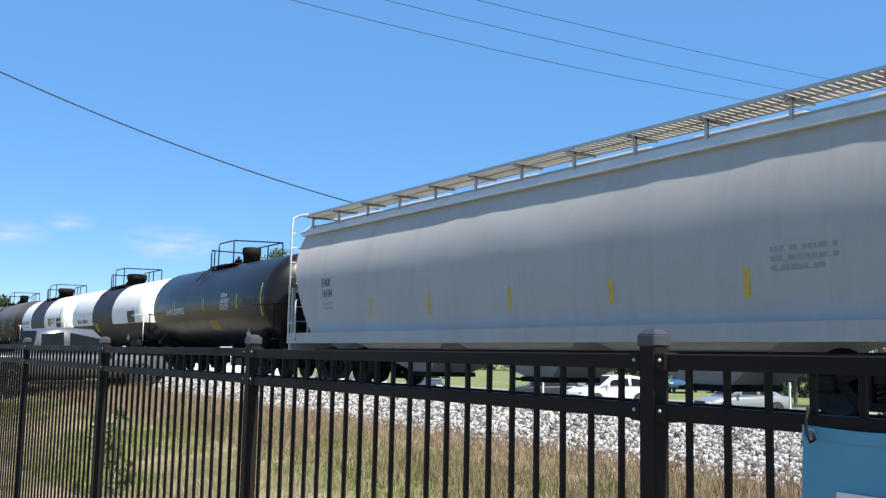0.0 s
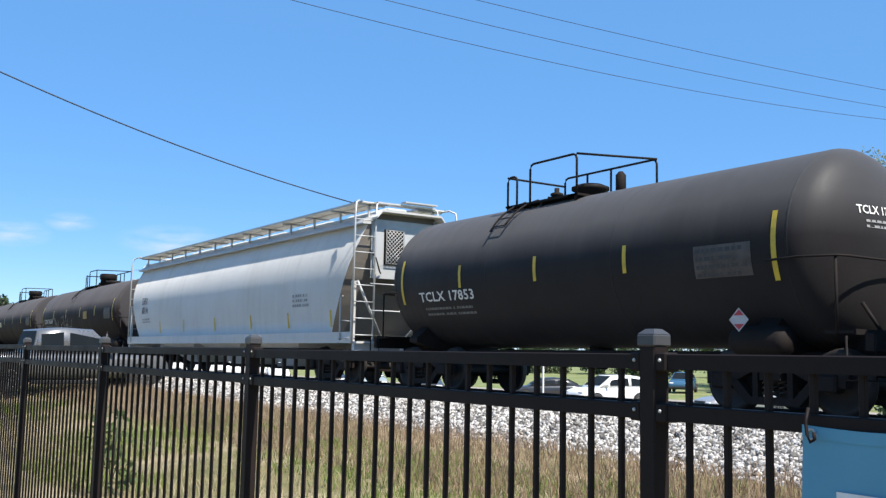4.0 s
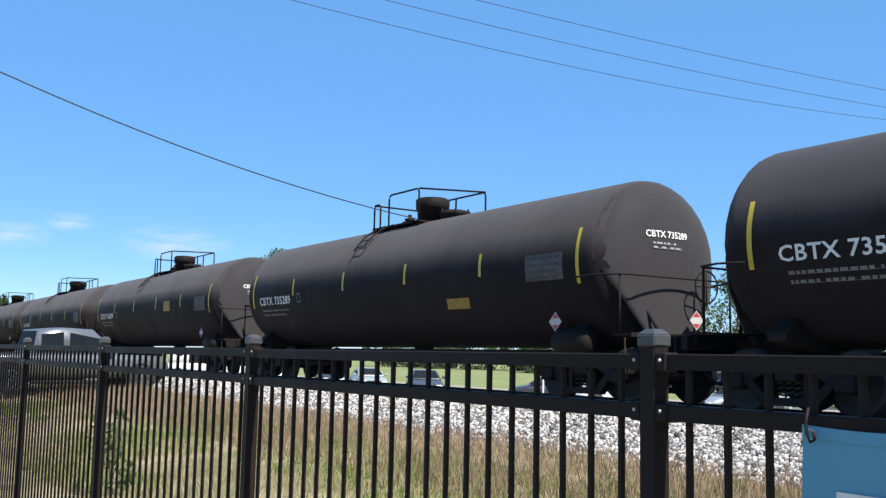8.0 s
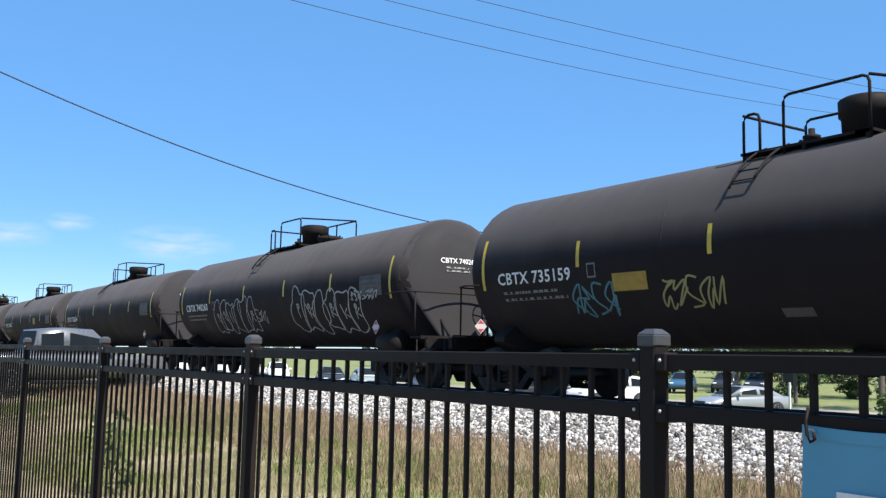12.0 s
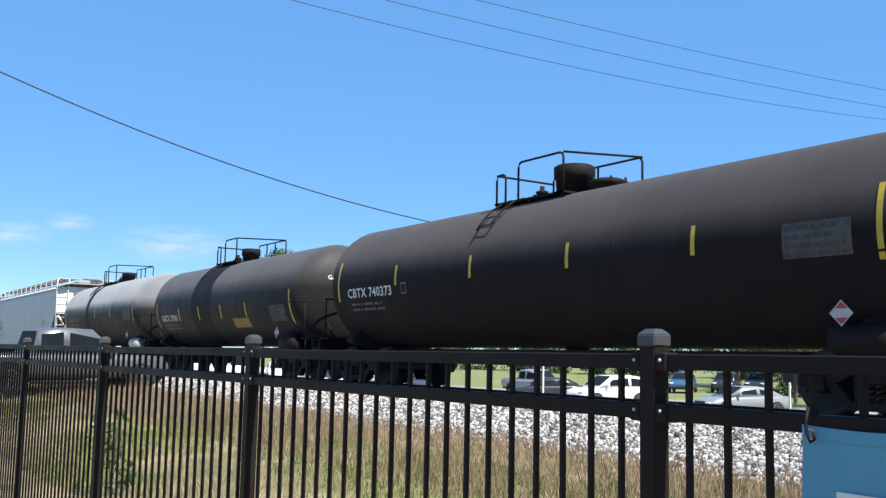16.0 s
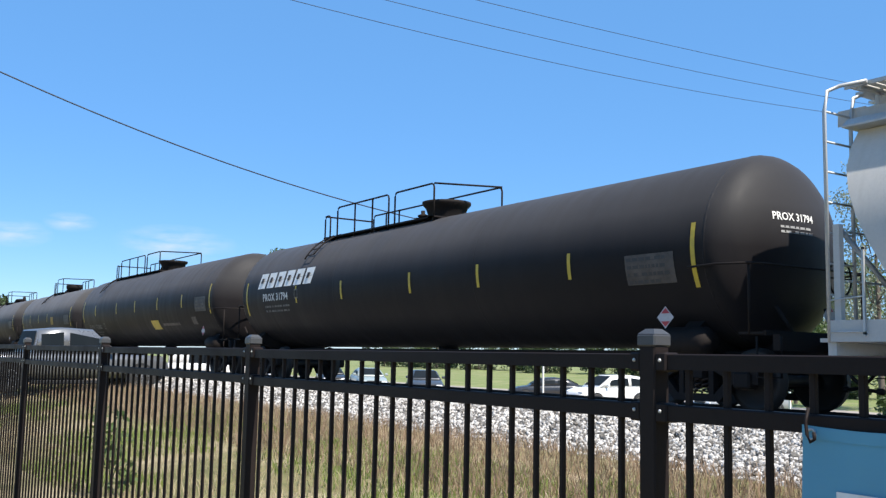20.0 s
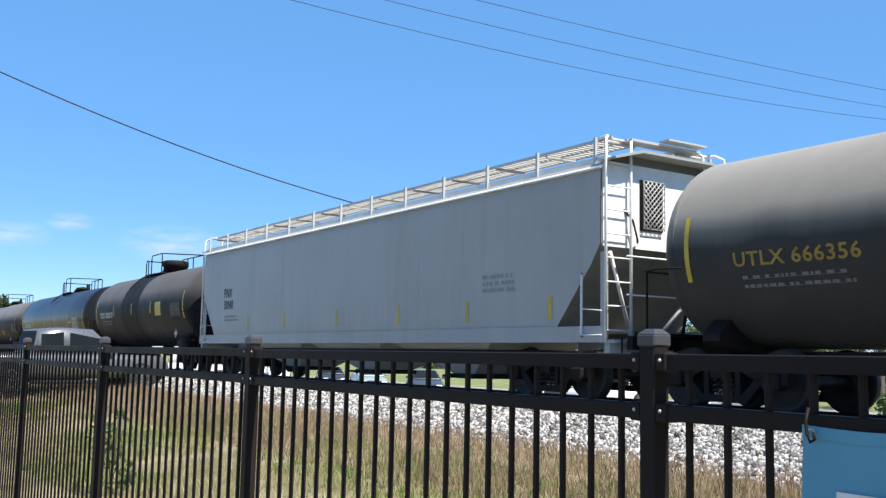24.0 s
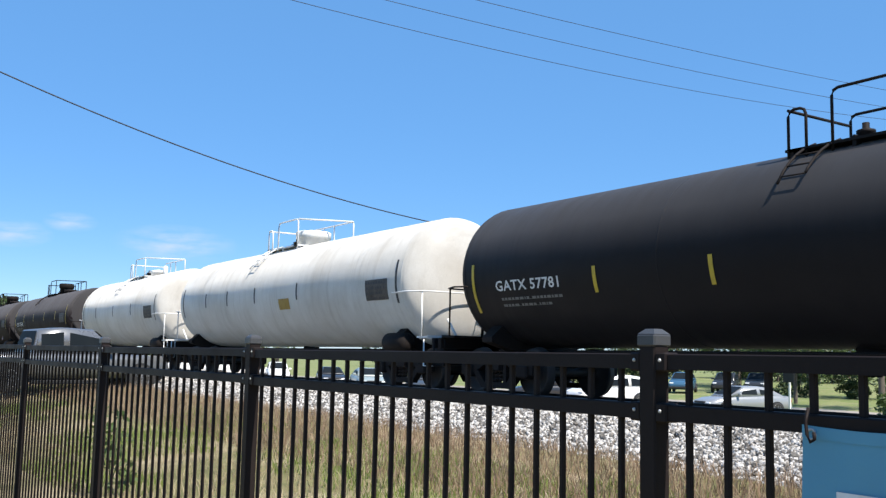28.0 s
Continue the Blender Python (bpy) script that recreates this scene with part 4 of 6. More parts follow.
    # cargo names
    for x, v, rows, h, mt, boxed in st.get("words", ()):
        for k, line in enumerate(rows):
            letters(car, line, off + x, v - k * h * 1.45, h, mt, lambda a, b: wrap(a, b, 0.014), 1.05, "cargo_lettering", 0.8)
        if boxed:
            bx, bv = off + x - 0.05, v - (len(rows) - 1) * h * 1.45
            wl = 0.56 * h * len(rows[-1]) + 0.12
            stroke(car, "lettering_frame", [[(bx, bv - 0.05), (bx + wl, bv - 0.05), (bx + wl, bv + h + 0.05), (bx, bv + h + 0.05), (bx, bv - 0.05)]], 0.022, mt, lambda a, b: wrap(a, b, 0.014))
    # spilled cargo run down round the barrel below the manway
    for x0, x1 in st.get("stain", ()):
        cols = []
        for k in range(43):
            v, f = 2.15 - 3.9 * k / 42, k / 42
            w0, w1 = (0.09 * noise.noise((v * 2.2, st["seed"], q)) for q in (0.3, 7.7))
            cols.append((off + x0 + w0 - 0.12 * f, off + x1 + w1 + 0.05 * f, v))
        laid("spill_stain", [p for a, b, v in cols for p in ((a, v), ((a + b) / 2, v), (b, v))], [f for k in range(42) for f in ((3 * k, 3 * k + 1, 3 * k + 4, 3 * k + 3), (3 * k + 1, 3 * k + 2, 3 * k + 5, 3 * k + 4))], M_STAIN, car, lambda a, b: wrap(a, b, 0.0055), "black spilled residue round the barrel")
    for x0, x1, v0, v1, mt, ln in st.get("more", ()):
        patch(car, "worn_label", off + x0, off + x1, v0, v1, mt, lambda a, b: wrap(a, b, 0.011), ln)
    return car


# ---- covered hoppers ----
def wire_screen(bm, x, y0, y1, za, zb):
    """Crossing slanted wires inside a rectangle, with a rim."""
    tube(bm, [(x, y0, za), (x, y1, za), (x, y1, zb), (x, y0, zb)], 0.014, 5, closed=True)
    for way in (1, -1):
        c = za - (y1 - y0)
        while c < zb:
            lo, hi = max(0.0, za - c), min(y1 - y0, zb - c)
            if hi - lo > 0.03:
                at = [(x, (y0 + q) if way > 0 else (y1 - q), c + q) for q in (lo, hi)]
                tube(bm, at, 0.009, 4)
            c += 0.10


def hopper_car(R, F, mat, style):
    """A covered hopper whose side runs from R to F along the train."""
    st = dict(lab="pale grey covered hopper car with roof walkway", bulge=0.05, top=4.00, eave=0.10, seed=1, marks=M_DARK_DECAL, mark="", num="")
    st.update(style)
    mid, half = (R + F) / 2, (F - R) / 2
    car = tagged(new("hopper_car"), st["lab"], "hopper car", "cars of the freight train")
    car.location = (mid, TRACK_Y, RAIL_Z)
    CARS.append((car, mid))
    ends = half + 0.75
    add_running_gear(car, -half + 2.0, half - 2.0, -ends, ends)
    W, z0, z1 = 1.50, 1.00, st["top"]
    b = st["bulge"]
    tuck = b if b > 0.1 else 0.55 * b
    lip = b - 0.26 if b > 0.1 else 0.05

    def side_y(t):
        """Half width of the bin at the fraction t of its height: flat sides, or sides rounded like a barrel."""
        if b > 0.1:
            return W - b * ((t - 0.42) / 0.58) ** 2 if t > 0.42 else W - 0.10 * ((0.42 - t) / 0.42) ** 2
        return W - b + b * math.sin(math.pi * (0.12 + 0.76 * t)) ** 0.8
    wz = st.get("wz", z1 + 0.47)
    # body section: sill, side with its bulge, roof
    secs = [(-W + 0.02, z0 + 0.24)]
    for k in range(9):
        t = k / 8
        secs.append((-side_y(t), z0 + 0.26 + (z1 - z0 - 0.26) * t))

    def inset(z):
        """How far the side stops short of the car's end at the height z."""
        if b > 0.1:
            return 0.10 + 0.34 * max(0.0, z1 - 0.45 - z) ** 1.4
        return 0.10 + max(0.0, z0 + 1.55 - z) * 0.86

    def body(bm):
        # ends of the bin: the upper part goes the full length, below it slopes in
        def ring(x_of):
            return [bm.verts.new((x_of(z), y, z)) for y, z in secs] + [bm.verts.new((x_of(z1), -0.85, z1 + 0.22)), bm.verts.new((x_of(z1), 0.85, z1 + 0.22))] + [bm.verts.new((x_of(z), -y, z)) for y, z in secs[::-1]]
        N = 44
        rings = []
        for k in range(N + 1):
            f = k / N
            R = ring(lambda z: (half - inset(z)) * (2 * f - 1))
            for v in R:
                t = (v.co.z - z0 - 0.26) / (z1 - z0 - 0.26)
                if 0.05 < t < 0.97 and abs(v.co.y) > 0.9:
                    v.co.y += math.copysign(st.get("dent", 0.008) * noise.noise((v.co.x * 0.9, t * 2.2, st["seed"] * 7.0)), v.co.y)
            rings.append(R)
        n = len(rings[0])
        for A, B in zip(rings, rings[1:]):
            for i in range(n):
                j = (i + 1) % n
                bm.faces.new((A[i], A[j], B[j], B[i])).smooth = 1 <= i < 9 or n - 10 <= i < n - 2
    part("body", built(body), mat, car)

    def end_sheet(bm, e):
        # upright above, sloping in below between the sides
        rows = [(inset(z), y, z) for y, z in secs] + [(inset(z1), -0.85, z1 + 0.22)]
        pts = [(bm.verts.new((e * (half - x), y, z)), bm.verts.new((e * (half - x), -y, z))) for x, y, z in rows]
        for (a, b), (c, f) in zip(pts, pts[1:]):
            bm.faces.new((a, b, f, c))
    for e in (-1, 1):
        part("end_sheet", built(end_sheet, e), T_SHADE_GRIME, car, "grimy sloping end sheet with shade in its colour")
    trim = st.get("trim", M_WHITE_METAL)
    for s in (-1, 1):
        part("side_sill", built(lambda bm: prism(bm, [(s * 1.44, z0), (s * 1.51, z0), (s * 1.51, z0 + 0.27), (s * 1.44, z0 + 0.27)], "x", -half, half)), st.get("sill", mat), car)
        part("eave_rail", built(lambda bm: prism(bm, [(s * (W - tuck - 0.10), z1 - 0.10), (s * (W - tuck + lip), z1 - 0.10), (s * (W - tuck + lip), z1 - 0.075), (s * (W - tuck + lip - 0.13), z1 + 0.03), (s * (W - tuck - 0.08), z1 + 0.13), (s * (W - tuck - 0.18), z1 + 0.13)], "x", -half + 0.05, half - 0.05)), trim, car)
        # roof walkway with its supports
        walk_board = part("roof_walkway", built(lambda bm: boxes(bm, [((0, s * (0.86 + o), wz), (2 * half - 0.2, 0.03, 0.05)) for o in (-0.36, 0.0, 0.36)])), M_GALV, car)
        cnt = int((2 * half) / 0.13)
        part("grating", built(lambda bm: boxes(bm, [((-half + 0.2 + k * (2 * half - 0.4) / cnt, s * 0.86, wz), (st.get("bar", 0.105), 0.70, 0.03)) for k in range(cnt + 1)])), M_GRATE, walk_board)
        for k in range(13):
            x = -half + 0.3 + k * (2 * half - 0.6) / 12
            part("bracket", built(lambda bm: boxes(bm, [((x, s * (W - tuck - 0.06), (z1 + wz) / 2), (0.05, 0.05, wz - z1)), ((x, s * 0.86, wz - 0.045), (0.05, 0.70, 0.04))])), M_GALV, walk_board)
        for e in (-1, 1):
            # side ladder at the corner, end ladder, corner post and handholds
            lad = part("side_ladder", built(lambda bm: [box(bm, (e * (half - 0.50), s * 1.545, z0 + 0.62), (0.03, 0.03, 1.10)), box(bm, (e * (half - 0.50), s * 1.52, z0 + 1.15), (0.03, 0.08, 0.03)), box(bm, (e * (half - 0.50), s * 1.52, z0 + 0.10), (0.03, 0.08, 0.03))]), trim, car)
            for k in (0, 1):
                part("rung", built(lambda bm: tube(bm, [(e * (half - 0.02), s * 1.54, z0 + 0.12 + k * 0.40), (e * (half - 0.50), s * 1.54, z0 + 0.12 + k * 0.44)], 0.011, 6)), trim, lad)
            # end ladder: pipe stringers that bend over on to the roof walkway
            el = part("end_ladder", built(lambda bm: [tube(bm, [(e * (half + 0.03), s * y, z0), (e * (half + 0.03), s * y, z1 + 0.10), (e * (half + 0.0), s * (y - 0.04), wz - 0.06), (e * (half - 0.10), s * (y - 0.16), wz + 0.01), (e * (half - 0.45), s * (y - 0.22), wz + 0.01)], 0.027, 7) for y in (1.49, 0.92)]), trim, car)
            for k in range(8):
                part("rung", built(lambda bm: tube(bm, [(e * (half + 0.03), s * 1.49, z0 + 0.2 + k * 0.40), (e * (half + 0.03), s * 0.92, z0 + 0.2 + k * 0.40)], 0.015, 6)), trim, el)
            part("corner_post", built(lambda bm: boxes(bm, [((e * (half - 0.08), s * 1.42, z0 + 0.75), (0.09, 0.09, 1.5))])), mat, car)
            part("end_brace", built(lambda bm: tube(bm, [(e * (half - 0.02), s * 1.35, z0 + 1.5), (e * (half - 0.6), s * 0.3, z0 + 0.1)], 0.035, 6)), trim, car)
    for e in (-1, 1):
        part("end_walkway", built(lambda bm: boxes(bm, [((e * (half - 0.16), 0, wz), (0.30, 1.7, 0.04)), ((e * (half + 0.10), 0.28, wz + 0.05), (0.24, 0.95, 0.03))])), M_GALV, car)
        part("end_platform", built(lambda bm: boxes(bm, [((e * (half + 0.02), 0, z0 + 0.02), (0.35, 2.9, 0.05)), ((e * (half + 0.02), 0, z0 - 0.12), (0.12, 2.9, 0.22)), ((e * (half - 0.9), 0, z0 - 0.08), (2.4, 0.42, 0.34))])), st.get("sill", mat), car)
        part("end_handrail", built(lambda bm: [tube(bm, [(e * (half + 0.05), -1.04, z0 + 1.45), (e * (half + 0.05), 1.04, z0 + 1.45)], 0.016, 6), tube(bm, [(e * (half + 0.05), -1.04, z0 + 0.8), (e * (half + 0.05), 1.04, z0 + 0.8)], 0.016, 6)][:1]), trim, car)
    part("screen_panel", built(wire_screen, half + 0.02, -0.60, -0.10, z1 - 1.05, z1 - 0.22), M_GALV, car, "diamond wire screen")
    part("brake_wheel", built(lambda bm: [tube(bm, [(half + 0.16, 0.95 + 0.25 * math.cos(t * 0.3927), z1 - 1.5 + 0.25 * math.sin(t * 0.3927)) for t in range(16)], 0.016, 6, closed=True), tube(bm, [(half + 0.16, 0.70, z1 - 1.5), (half + 0.16, 1.20, z1 - 1.5)], 0.012, 5), tube(bm, [(half - 0.1, 0.95, z1 - 1.5), (half + 0.16, 0.95, z1 - 1.5)], 0.03, 6)]), M_STEEL, car)
    part("door_handle", built(lambda bm: tube(bm, [(half - 0.08, -0.98, z1 - 0.75), (half + 0.06, -0.90, z1 - 0.95), (half + 0.06, -0.80, z1 - 1.25), (half - 0.02, -0.72, z1 - 1.30)], 0.02, 6)), M_STEEL, car)
    part("screen_backing", built(lambda bm: box(bm, (half - 0.055, -0.35, z1 - 0.635), (0.02, 0.54, 0.87))), M_STEEL, car, "dark panel behind a mesh screen")
    for e in (1, -1):
        part("roof_overhang", built(lambda bm: prism(bm, [(-(W - tuck), z1 + 0.02), (-0.85, z1 + 0.19), (0.85, z1 + 0.19), (W - tuck, z1 + 0.02), (W - tuck, z1 + 0.06), (0.85, z1 + 0.24), (-0.85, z1 + 0.24), (-(W - tuck), z1 + 0.06)], "x", min(e * (half - 0.14), e * (half + 0.26)), max(e * (half - 0.14), e * (half + 0.26)))), mat, car)
        part("end_panel", built(lambda bm: box(bm, (e * (half - 0.085), 0, (z0 + 1.60 + z1 + 0.04) / 2), (0.03, 2 * (W - tuck) - 0.06, z1 + 0.04 - z0 - 1.60))), trim, car)
    # roof hatches
    for k in range(6):
        x = -half + 1.6 + k * (2 * half - 3.2) / 5
        part("roof_hatch", built(lambda bm: bevel_box(bm, (x, 0, z1 + 0.33), (2.2, 0.62, 0.22), 0.05)), mat, car)
    # discharge hoppers and gates
    nb = st.get("bays", 3)
    for k in range(nb):
        x = (k - (nb - 1) / 2) * (2 * half - 6.4) / nb
        w = (2 * half - 6.6) / nb / 2

        def bay(bm):
            A = [bm.verts.new((x + sx * w, sy * 1.35, z0 + 0.12)) for sx, sy in ((-1, -1), (1, -1), (1, 1), (-1, 1))]
            B = [bm.verts.new((x + sx * 0.38, sy * 0.55, 0.36)) for sx, sy in ((-1, -1), (1, -1), (1, 1), (-1, 1))]
            for i in range(4):
                j = (i + 1) % 4
                bm.faces.new((A[i], A[j], B[j], B[i]))
            bm.faces.new(B)
            bm.faces.new(A[::-1])
        bayp = part("discharge_bay", built(bay), mat, car)
        part("gate", built(lambda bm: [bevel_box(bm, (x, 0, 0.32), (0.9, 1.3, 0.10), 0.02), tube(bm, [(x - 0.3, -0.9, 0.32), (x - 0.3, 0.9, 0.32)], 0.03, 6)]), M_STEEL, bayp)
    part("brake_pipe", built(lambda bm: tube(bm, [(-half + 1, -1.15, 0.85), (half - 1, -1.15, 0.85)], 0.025, 6)), M_STEEL, car)

    def on_side(x, v):
        t = max(0.0, min(1.0, (v - z0 - 0.26) / (z1 - z0 - 0.26)))
        yy = side_y(t)
        if v < z0 + 0.27:
            yy = 1.512
        return (x, -yy - 0.012, v)
    off = -half
    sz = st.get("sz", 1.40)
    for x in st.get("stripes", (4.0, 6.64, 9.7, 12.7, 15.35, 17.9)):
        patch(car, "reflective_stripe", off + x - 0.05, off + x + 0.05, sz, sz + 0.42, st.get("smat", M_YELLOW), on_side)
    if st["mark"]:
        h = st.get("th", 0.26)
        tx, tz = st.get("tx", 1.25), st.get("tz", 2.28)
        letters(car, st["mark"], off + tx, tz, h, st["marks"], on_side, 1.12, "reporting_mark", 0.72)
        letters(car, st["num"], off + tx + 0.03, tz - h * 1.36, h, st["marks"], on_side, 1.12, "car_number", 0.72)
        bars(car, "weight_stencil", off + tx + 0.1, off + tx + 1.3, tz - h * 2.3, 2, M_FAINT, on_side, seed=st["seed"])
    bars(car, "data_stencil", half - 3.4, half - 2.3, 2.22, 3, st.get("faint", M_FAINT), on_side, seed=st["seed"] + 3, h=0.07, step=0.13)
    if st.get("mural"):
        st["mural"](car, half, on_side)
    return car


# ---- the train, front to rear: where each car's barrel or side begins and ends along the line ----
M_SMEAR = paint("worn_smear", (0.11, 0.11, 0.11), (0.03, 0.03, 0.03), 0.6, grain=12, patch=3, amount=0.9, relief=0.02)
P_TEAL = paint("spray_teal", (0.04, 0.16, 0.20), (0.03, 0.08, 0.10), 0.6, grain=30, patch=5, amount=0.5, relief=0.02)
P_CHALK = paint("spray_white", (0.34, 0.34, 0.34), (0.12, 0.12, 0.12), 0.6, grain=30, patch=5, amount=0.6, relief=0.02)
P_STRAW = paint("spray_straw", (0.27, 0.25, 0.10), (0.13, 0.12, 0.06), 0.6, grain=30, patch=5, amount=0.5, relief=0.02)
P_GREEN = paint("spray_green", (0.025, 0.10, 0.075), (0.02, 0.05, 0.045), 0.6, grain=30, patch=5, amount=0.5, relief=0.02)
P_PURPLE = paint("spray_purple", (0.11, 0.095, 0.22), (0.08, 0.07, 0.15), 0.6, grain=20, patch=2, amount=0.5, relief=0.02)
P_LINE = paint("spray_dark", (0.02, 0.03, 0.035), (0.05, 0.06, 0.06), 0.6, grain=30, patch=5, amount=0.4, relief=0.02)

CB = dict(dome_r=0.39, dome_h=0.66, dome_x=1.64, mark="CBTX", lab="dusty black tank car with yellow reflective stripes", tx=0.62, tw=2.08, shield=True)
TI = dict(mark="TILX", lab="black tank car with a cream label and yellow stripes", stripes=(3.06, 5.86, 8.9, 11.95), sv=-0.19, tx=0.80, tv=-0.41, th=0.2, label=(6.85, 7.45, -1.12, -0.57, M_CREAM, -0.12))
SHORT = dict(dome="small", stripes=(2.4, 4.8, 7.1), sv=-0.26, tx=0.83, tv=-0.50, th=0.22, square=False)
LONG_A = dict(r=1.45, stripes=(3.2, 6.28, 9.05, 11.87), sv=-0.44, tv=-0.43, tx=0.78, th=0.19, tw=1.85)
LONG_B = dict(r=1.45, stripes=(3.65, 6.15, 9.0, 11.9), sv=-0.55, tv=-0.40, tx=0.87, th=0.19, tw=1.85)


def banded(name, x0, x1):
    return banded_paint(name, x0, x1, 1.85, (0.030, 0.028, 0.030), (0.78, 0.77, 0.74), (0.40, 0.35, 0.29))


def fade_paint(name, z0, z1, low, high, dirt):
    """Sprayed paint that fades from one colour to another up the side, patchy."""
    m, nt, bs = nodes_of(name)
    tc = nt.nodes.new("ShaderNodeTexCoord")
    sp = nt.nodes.new("ShaderNodeSeparateXYZ")
    nt.links.new(tc.outputs["Object"], sp.inputs[0])
    n = noise_node(nt, 2.4, 4, 0.6)
    add = nt.nodes.new("ShaderNodeMath")
    add.operation = "MULTIPLY_ADD"
    nt.links.new(n.outputs[0], add.inputs[0])
    add.inputs[1].default_value = 0.6
    nt.links.new(sp.outputs[2], add.inputs[2])
    mr = nt.nodes.new("ShaderNodeMapRange")
    mr.inputs[1].default_value, mr.inputs[2].default_value = z0 + 0.3, z1 + 0.3
    nt.links.new(add.outputs[0], mr.inputs[0])
    c = mix(nt, mr.outputs[0], low, high)
    c = mix(nt, ramp(nt, noise_node(nt, 9.0, 5, 0.7).outputs[0], 0.45, 0.75, (0, 0, 0), (0.5,) * 3), c, dirt)
    nt.links.new(c, bs.inputs["Base Color"])
    bs.inputs["Roughness"].default_value = 0.55
    return m


P_FADE_A = fade_paint("spray_fade_lime", 1.35, 1.85, (0.025, 0.15, 0.10), (0.27, 0.33, 0.10), (0.06, 0.10, 0.05))
P_FADE_B = fade_paint("spray_fade_green", 1.62, 2.0, (0.014, 0.032, 0.026), (0.20, 0.27, 0.12), (0.03, 0.05, 0.035))


def mural(car, half, where):
    """Two sprayed words that cannot be read, green shapes between purple hatched panels along the lower side."""
    def raised(d):
        return lambda a, b: tuple(Vector(where(a, max(1.03, b))) + Vector((0, -d, 0)))

    for x0, x1, z in ((-7.0, -6.2, 2.0), (-1.6, 0.8, 2.02), (5.6, 7.1, 2.12)):
        patch(car, "painted_panel", x0, x1, 1.36, z, P_PURPLE, where, label="purple sprayed panel", nx=3)
        k = x0 + 0.10
        while k < x1 - 0.25:
            stroke(car, "painted_stripe", [[(k, 1.40), (k + 0.12, 1.40 + (z - 1.44) * 0.5), (k + 0.26, z - 0.04)]], 0.045, P_LINE, raised(0.005))
            k += 0.21
        stroke(car, "painted_outline", [[(x0, 1.36), (x1, 1.36), (x1, z), (x0, z), (x0, 1.36)]], 0.04, P_LINE, raised(0.006))
    for x0, x1, v0, v1, n, seed, mat in ((-6.5, -1.1, 1.06, 2.08, 8, 71, P_FADE_A), (0.6, 5.9, 1.05, 2.36, 6, 75, P_FADE_B)):
        level = 0.008
        for line in bubbles(x0, x1, v0, v1, n, seed):
            if len(line) == 33:
                cx, cv = sum(p[0] for p in line) / 33, sum(p[1] for p in line) / 33
                # a shape in rings, so that it follows the rounded side
                ring = [(cx + (p[0] - cx) * f, cv + (p[1] - cv) * f) for f in (1.0, 0.66, 0.33) for p in line[:32]] + [(cx, cv)]
                faces = [(32 * q + i, 32 * q + (i + 1) % 32, 32 * q + 32 + (i + 1) % 32, 32 * q + 32 + i) for q in (0, 1) for i in range(32)]
                faces += [(64 + i, 64 + (i + 1) % 32, 96) for i in range(32)]
                level += 0.004
                laid("painted_shape", ring, faces, mat, car, raised(level))
            stroke(car, "painted_outline", [line], 0.05 if len(line) == 33 else 0.04, P_LINE, raised(level + 0.003))
    bars(car, "small_tag", 7.2, 7.8, 1.60, 2, P_LINE, raised(0.004), h=0.10, step=0.16, seed=8)


def S(base, **kw):
    d = dict(base)
    d.update(kw)
    return d


hopper_car(-24.03, -5.0, T_MID, dict(dent=0.03, mark="FIAX", num="16104", th=0.2, tx=1.95, tz=2.42, sz=1.62, stripes=(4.51, 6.98, 9.78, 12.5, 15.22), bulge=0.42, top=4.02, wz=4.47, seed=1, lab="pale grey round-sided covered hopper with roof walkway"))
tank_car(-36.46, -26.3, -32.6, T_GLOSS, S(SHORT, dome="box", dome_r=0.30, dome_h=0.60, dome_x=2.0, words=((6.95, 0.14, ("SODIUM", "HYDROXIDE", "SOLUTION"), 0.115, M_WHITE_DECAL, True),), r=1.40, mark="SHPX", num="207952", tv=-0.30, stripes=(2.33, 5.33, 8.3), seed=2, label=(5.7, 6.45, -0.95, -0.59, M_YEL_DECAL, 0.0), lab="glossy black short tank car with white lettering", tx=1.38))
tank_car(-50.0, -38.96, -45.87, banded("banded_tank", -1.73, 1.70), S(SHORT, r=1.37, stripes=(10.4,), bands=False, tx=0.9, tv=-0.35, th=0.19, dome="box", dome_r=0.42, dome_h=0.58, mark="SRIX", num="24044", marks=M_DARK_DECAL, seed=3, headtext=False, label=(4.15, 4.74, -0.79, -0.38, M_YEL_DECAL, 0.0), endrail=M_WHITE_METAL, lab="white tank car with a black band and black belly"))
tank_car(-63.31, -52.85, -60.13, banded("banded_tank_b", -2.68, 1.07), S(SHORT, r=1.37, stripes=(), bands=False, tx=0.15, tv=-0.16, th=0.19, dome="box", dome_r=0.42, dome_h=0.62, mark="SALK", num="24037", marks=M_DARK_DECAL, deck=2.35, seed=4, panel_dx=0.36, more=((10.16, 10.26, -0.35, 0.62, M_DARK_DECAL, 0.0),), words=((8.32, -0.05, ("HYDROXIDE", "SOLUTION"), 0.115, M_DARK_DECAL, False),), label=(7.42, 8.11, -0.32, 0.06, M_YEL_DECAL, 0.0), endrail=M_WHITE_METAL, lab="white tank car with a black band and black belly"))
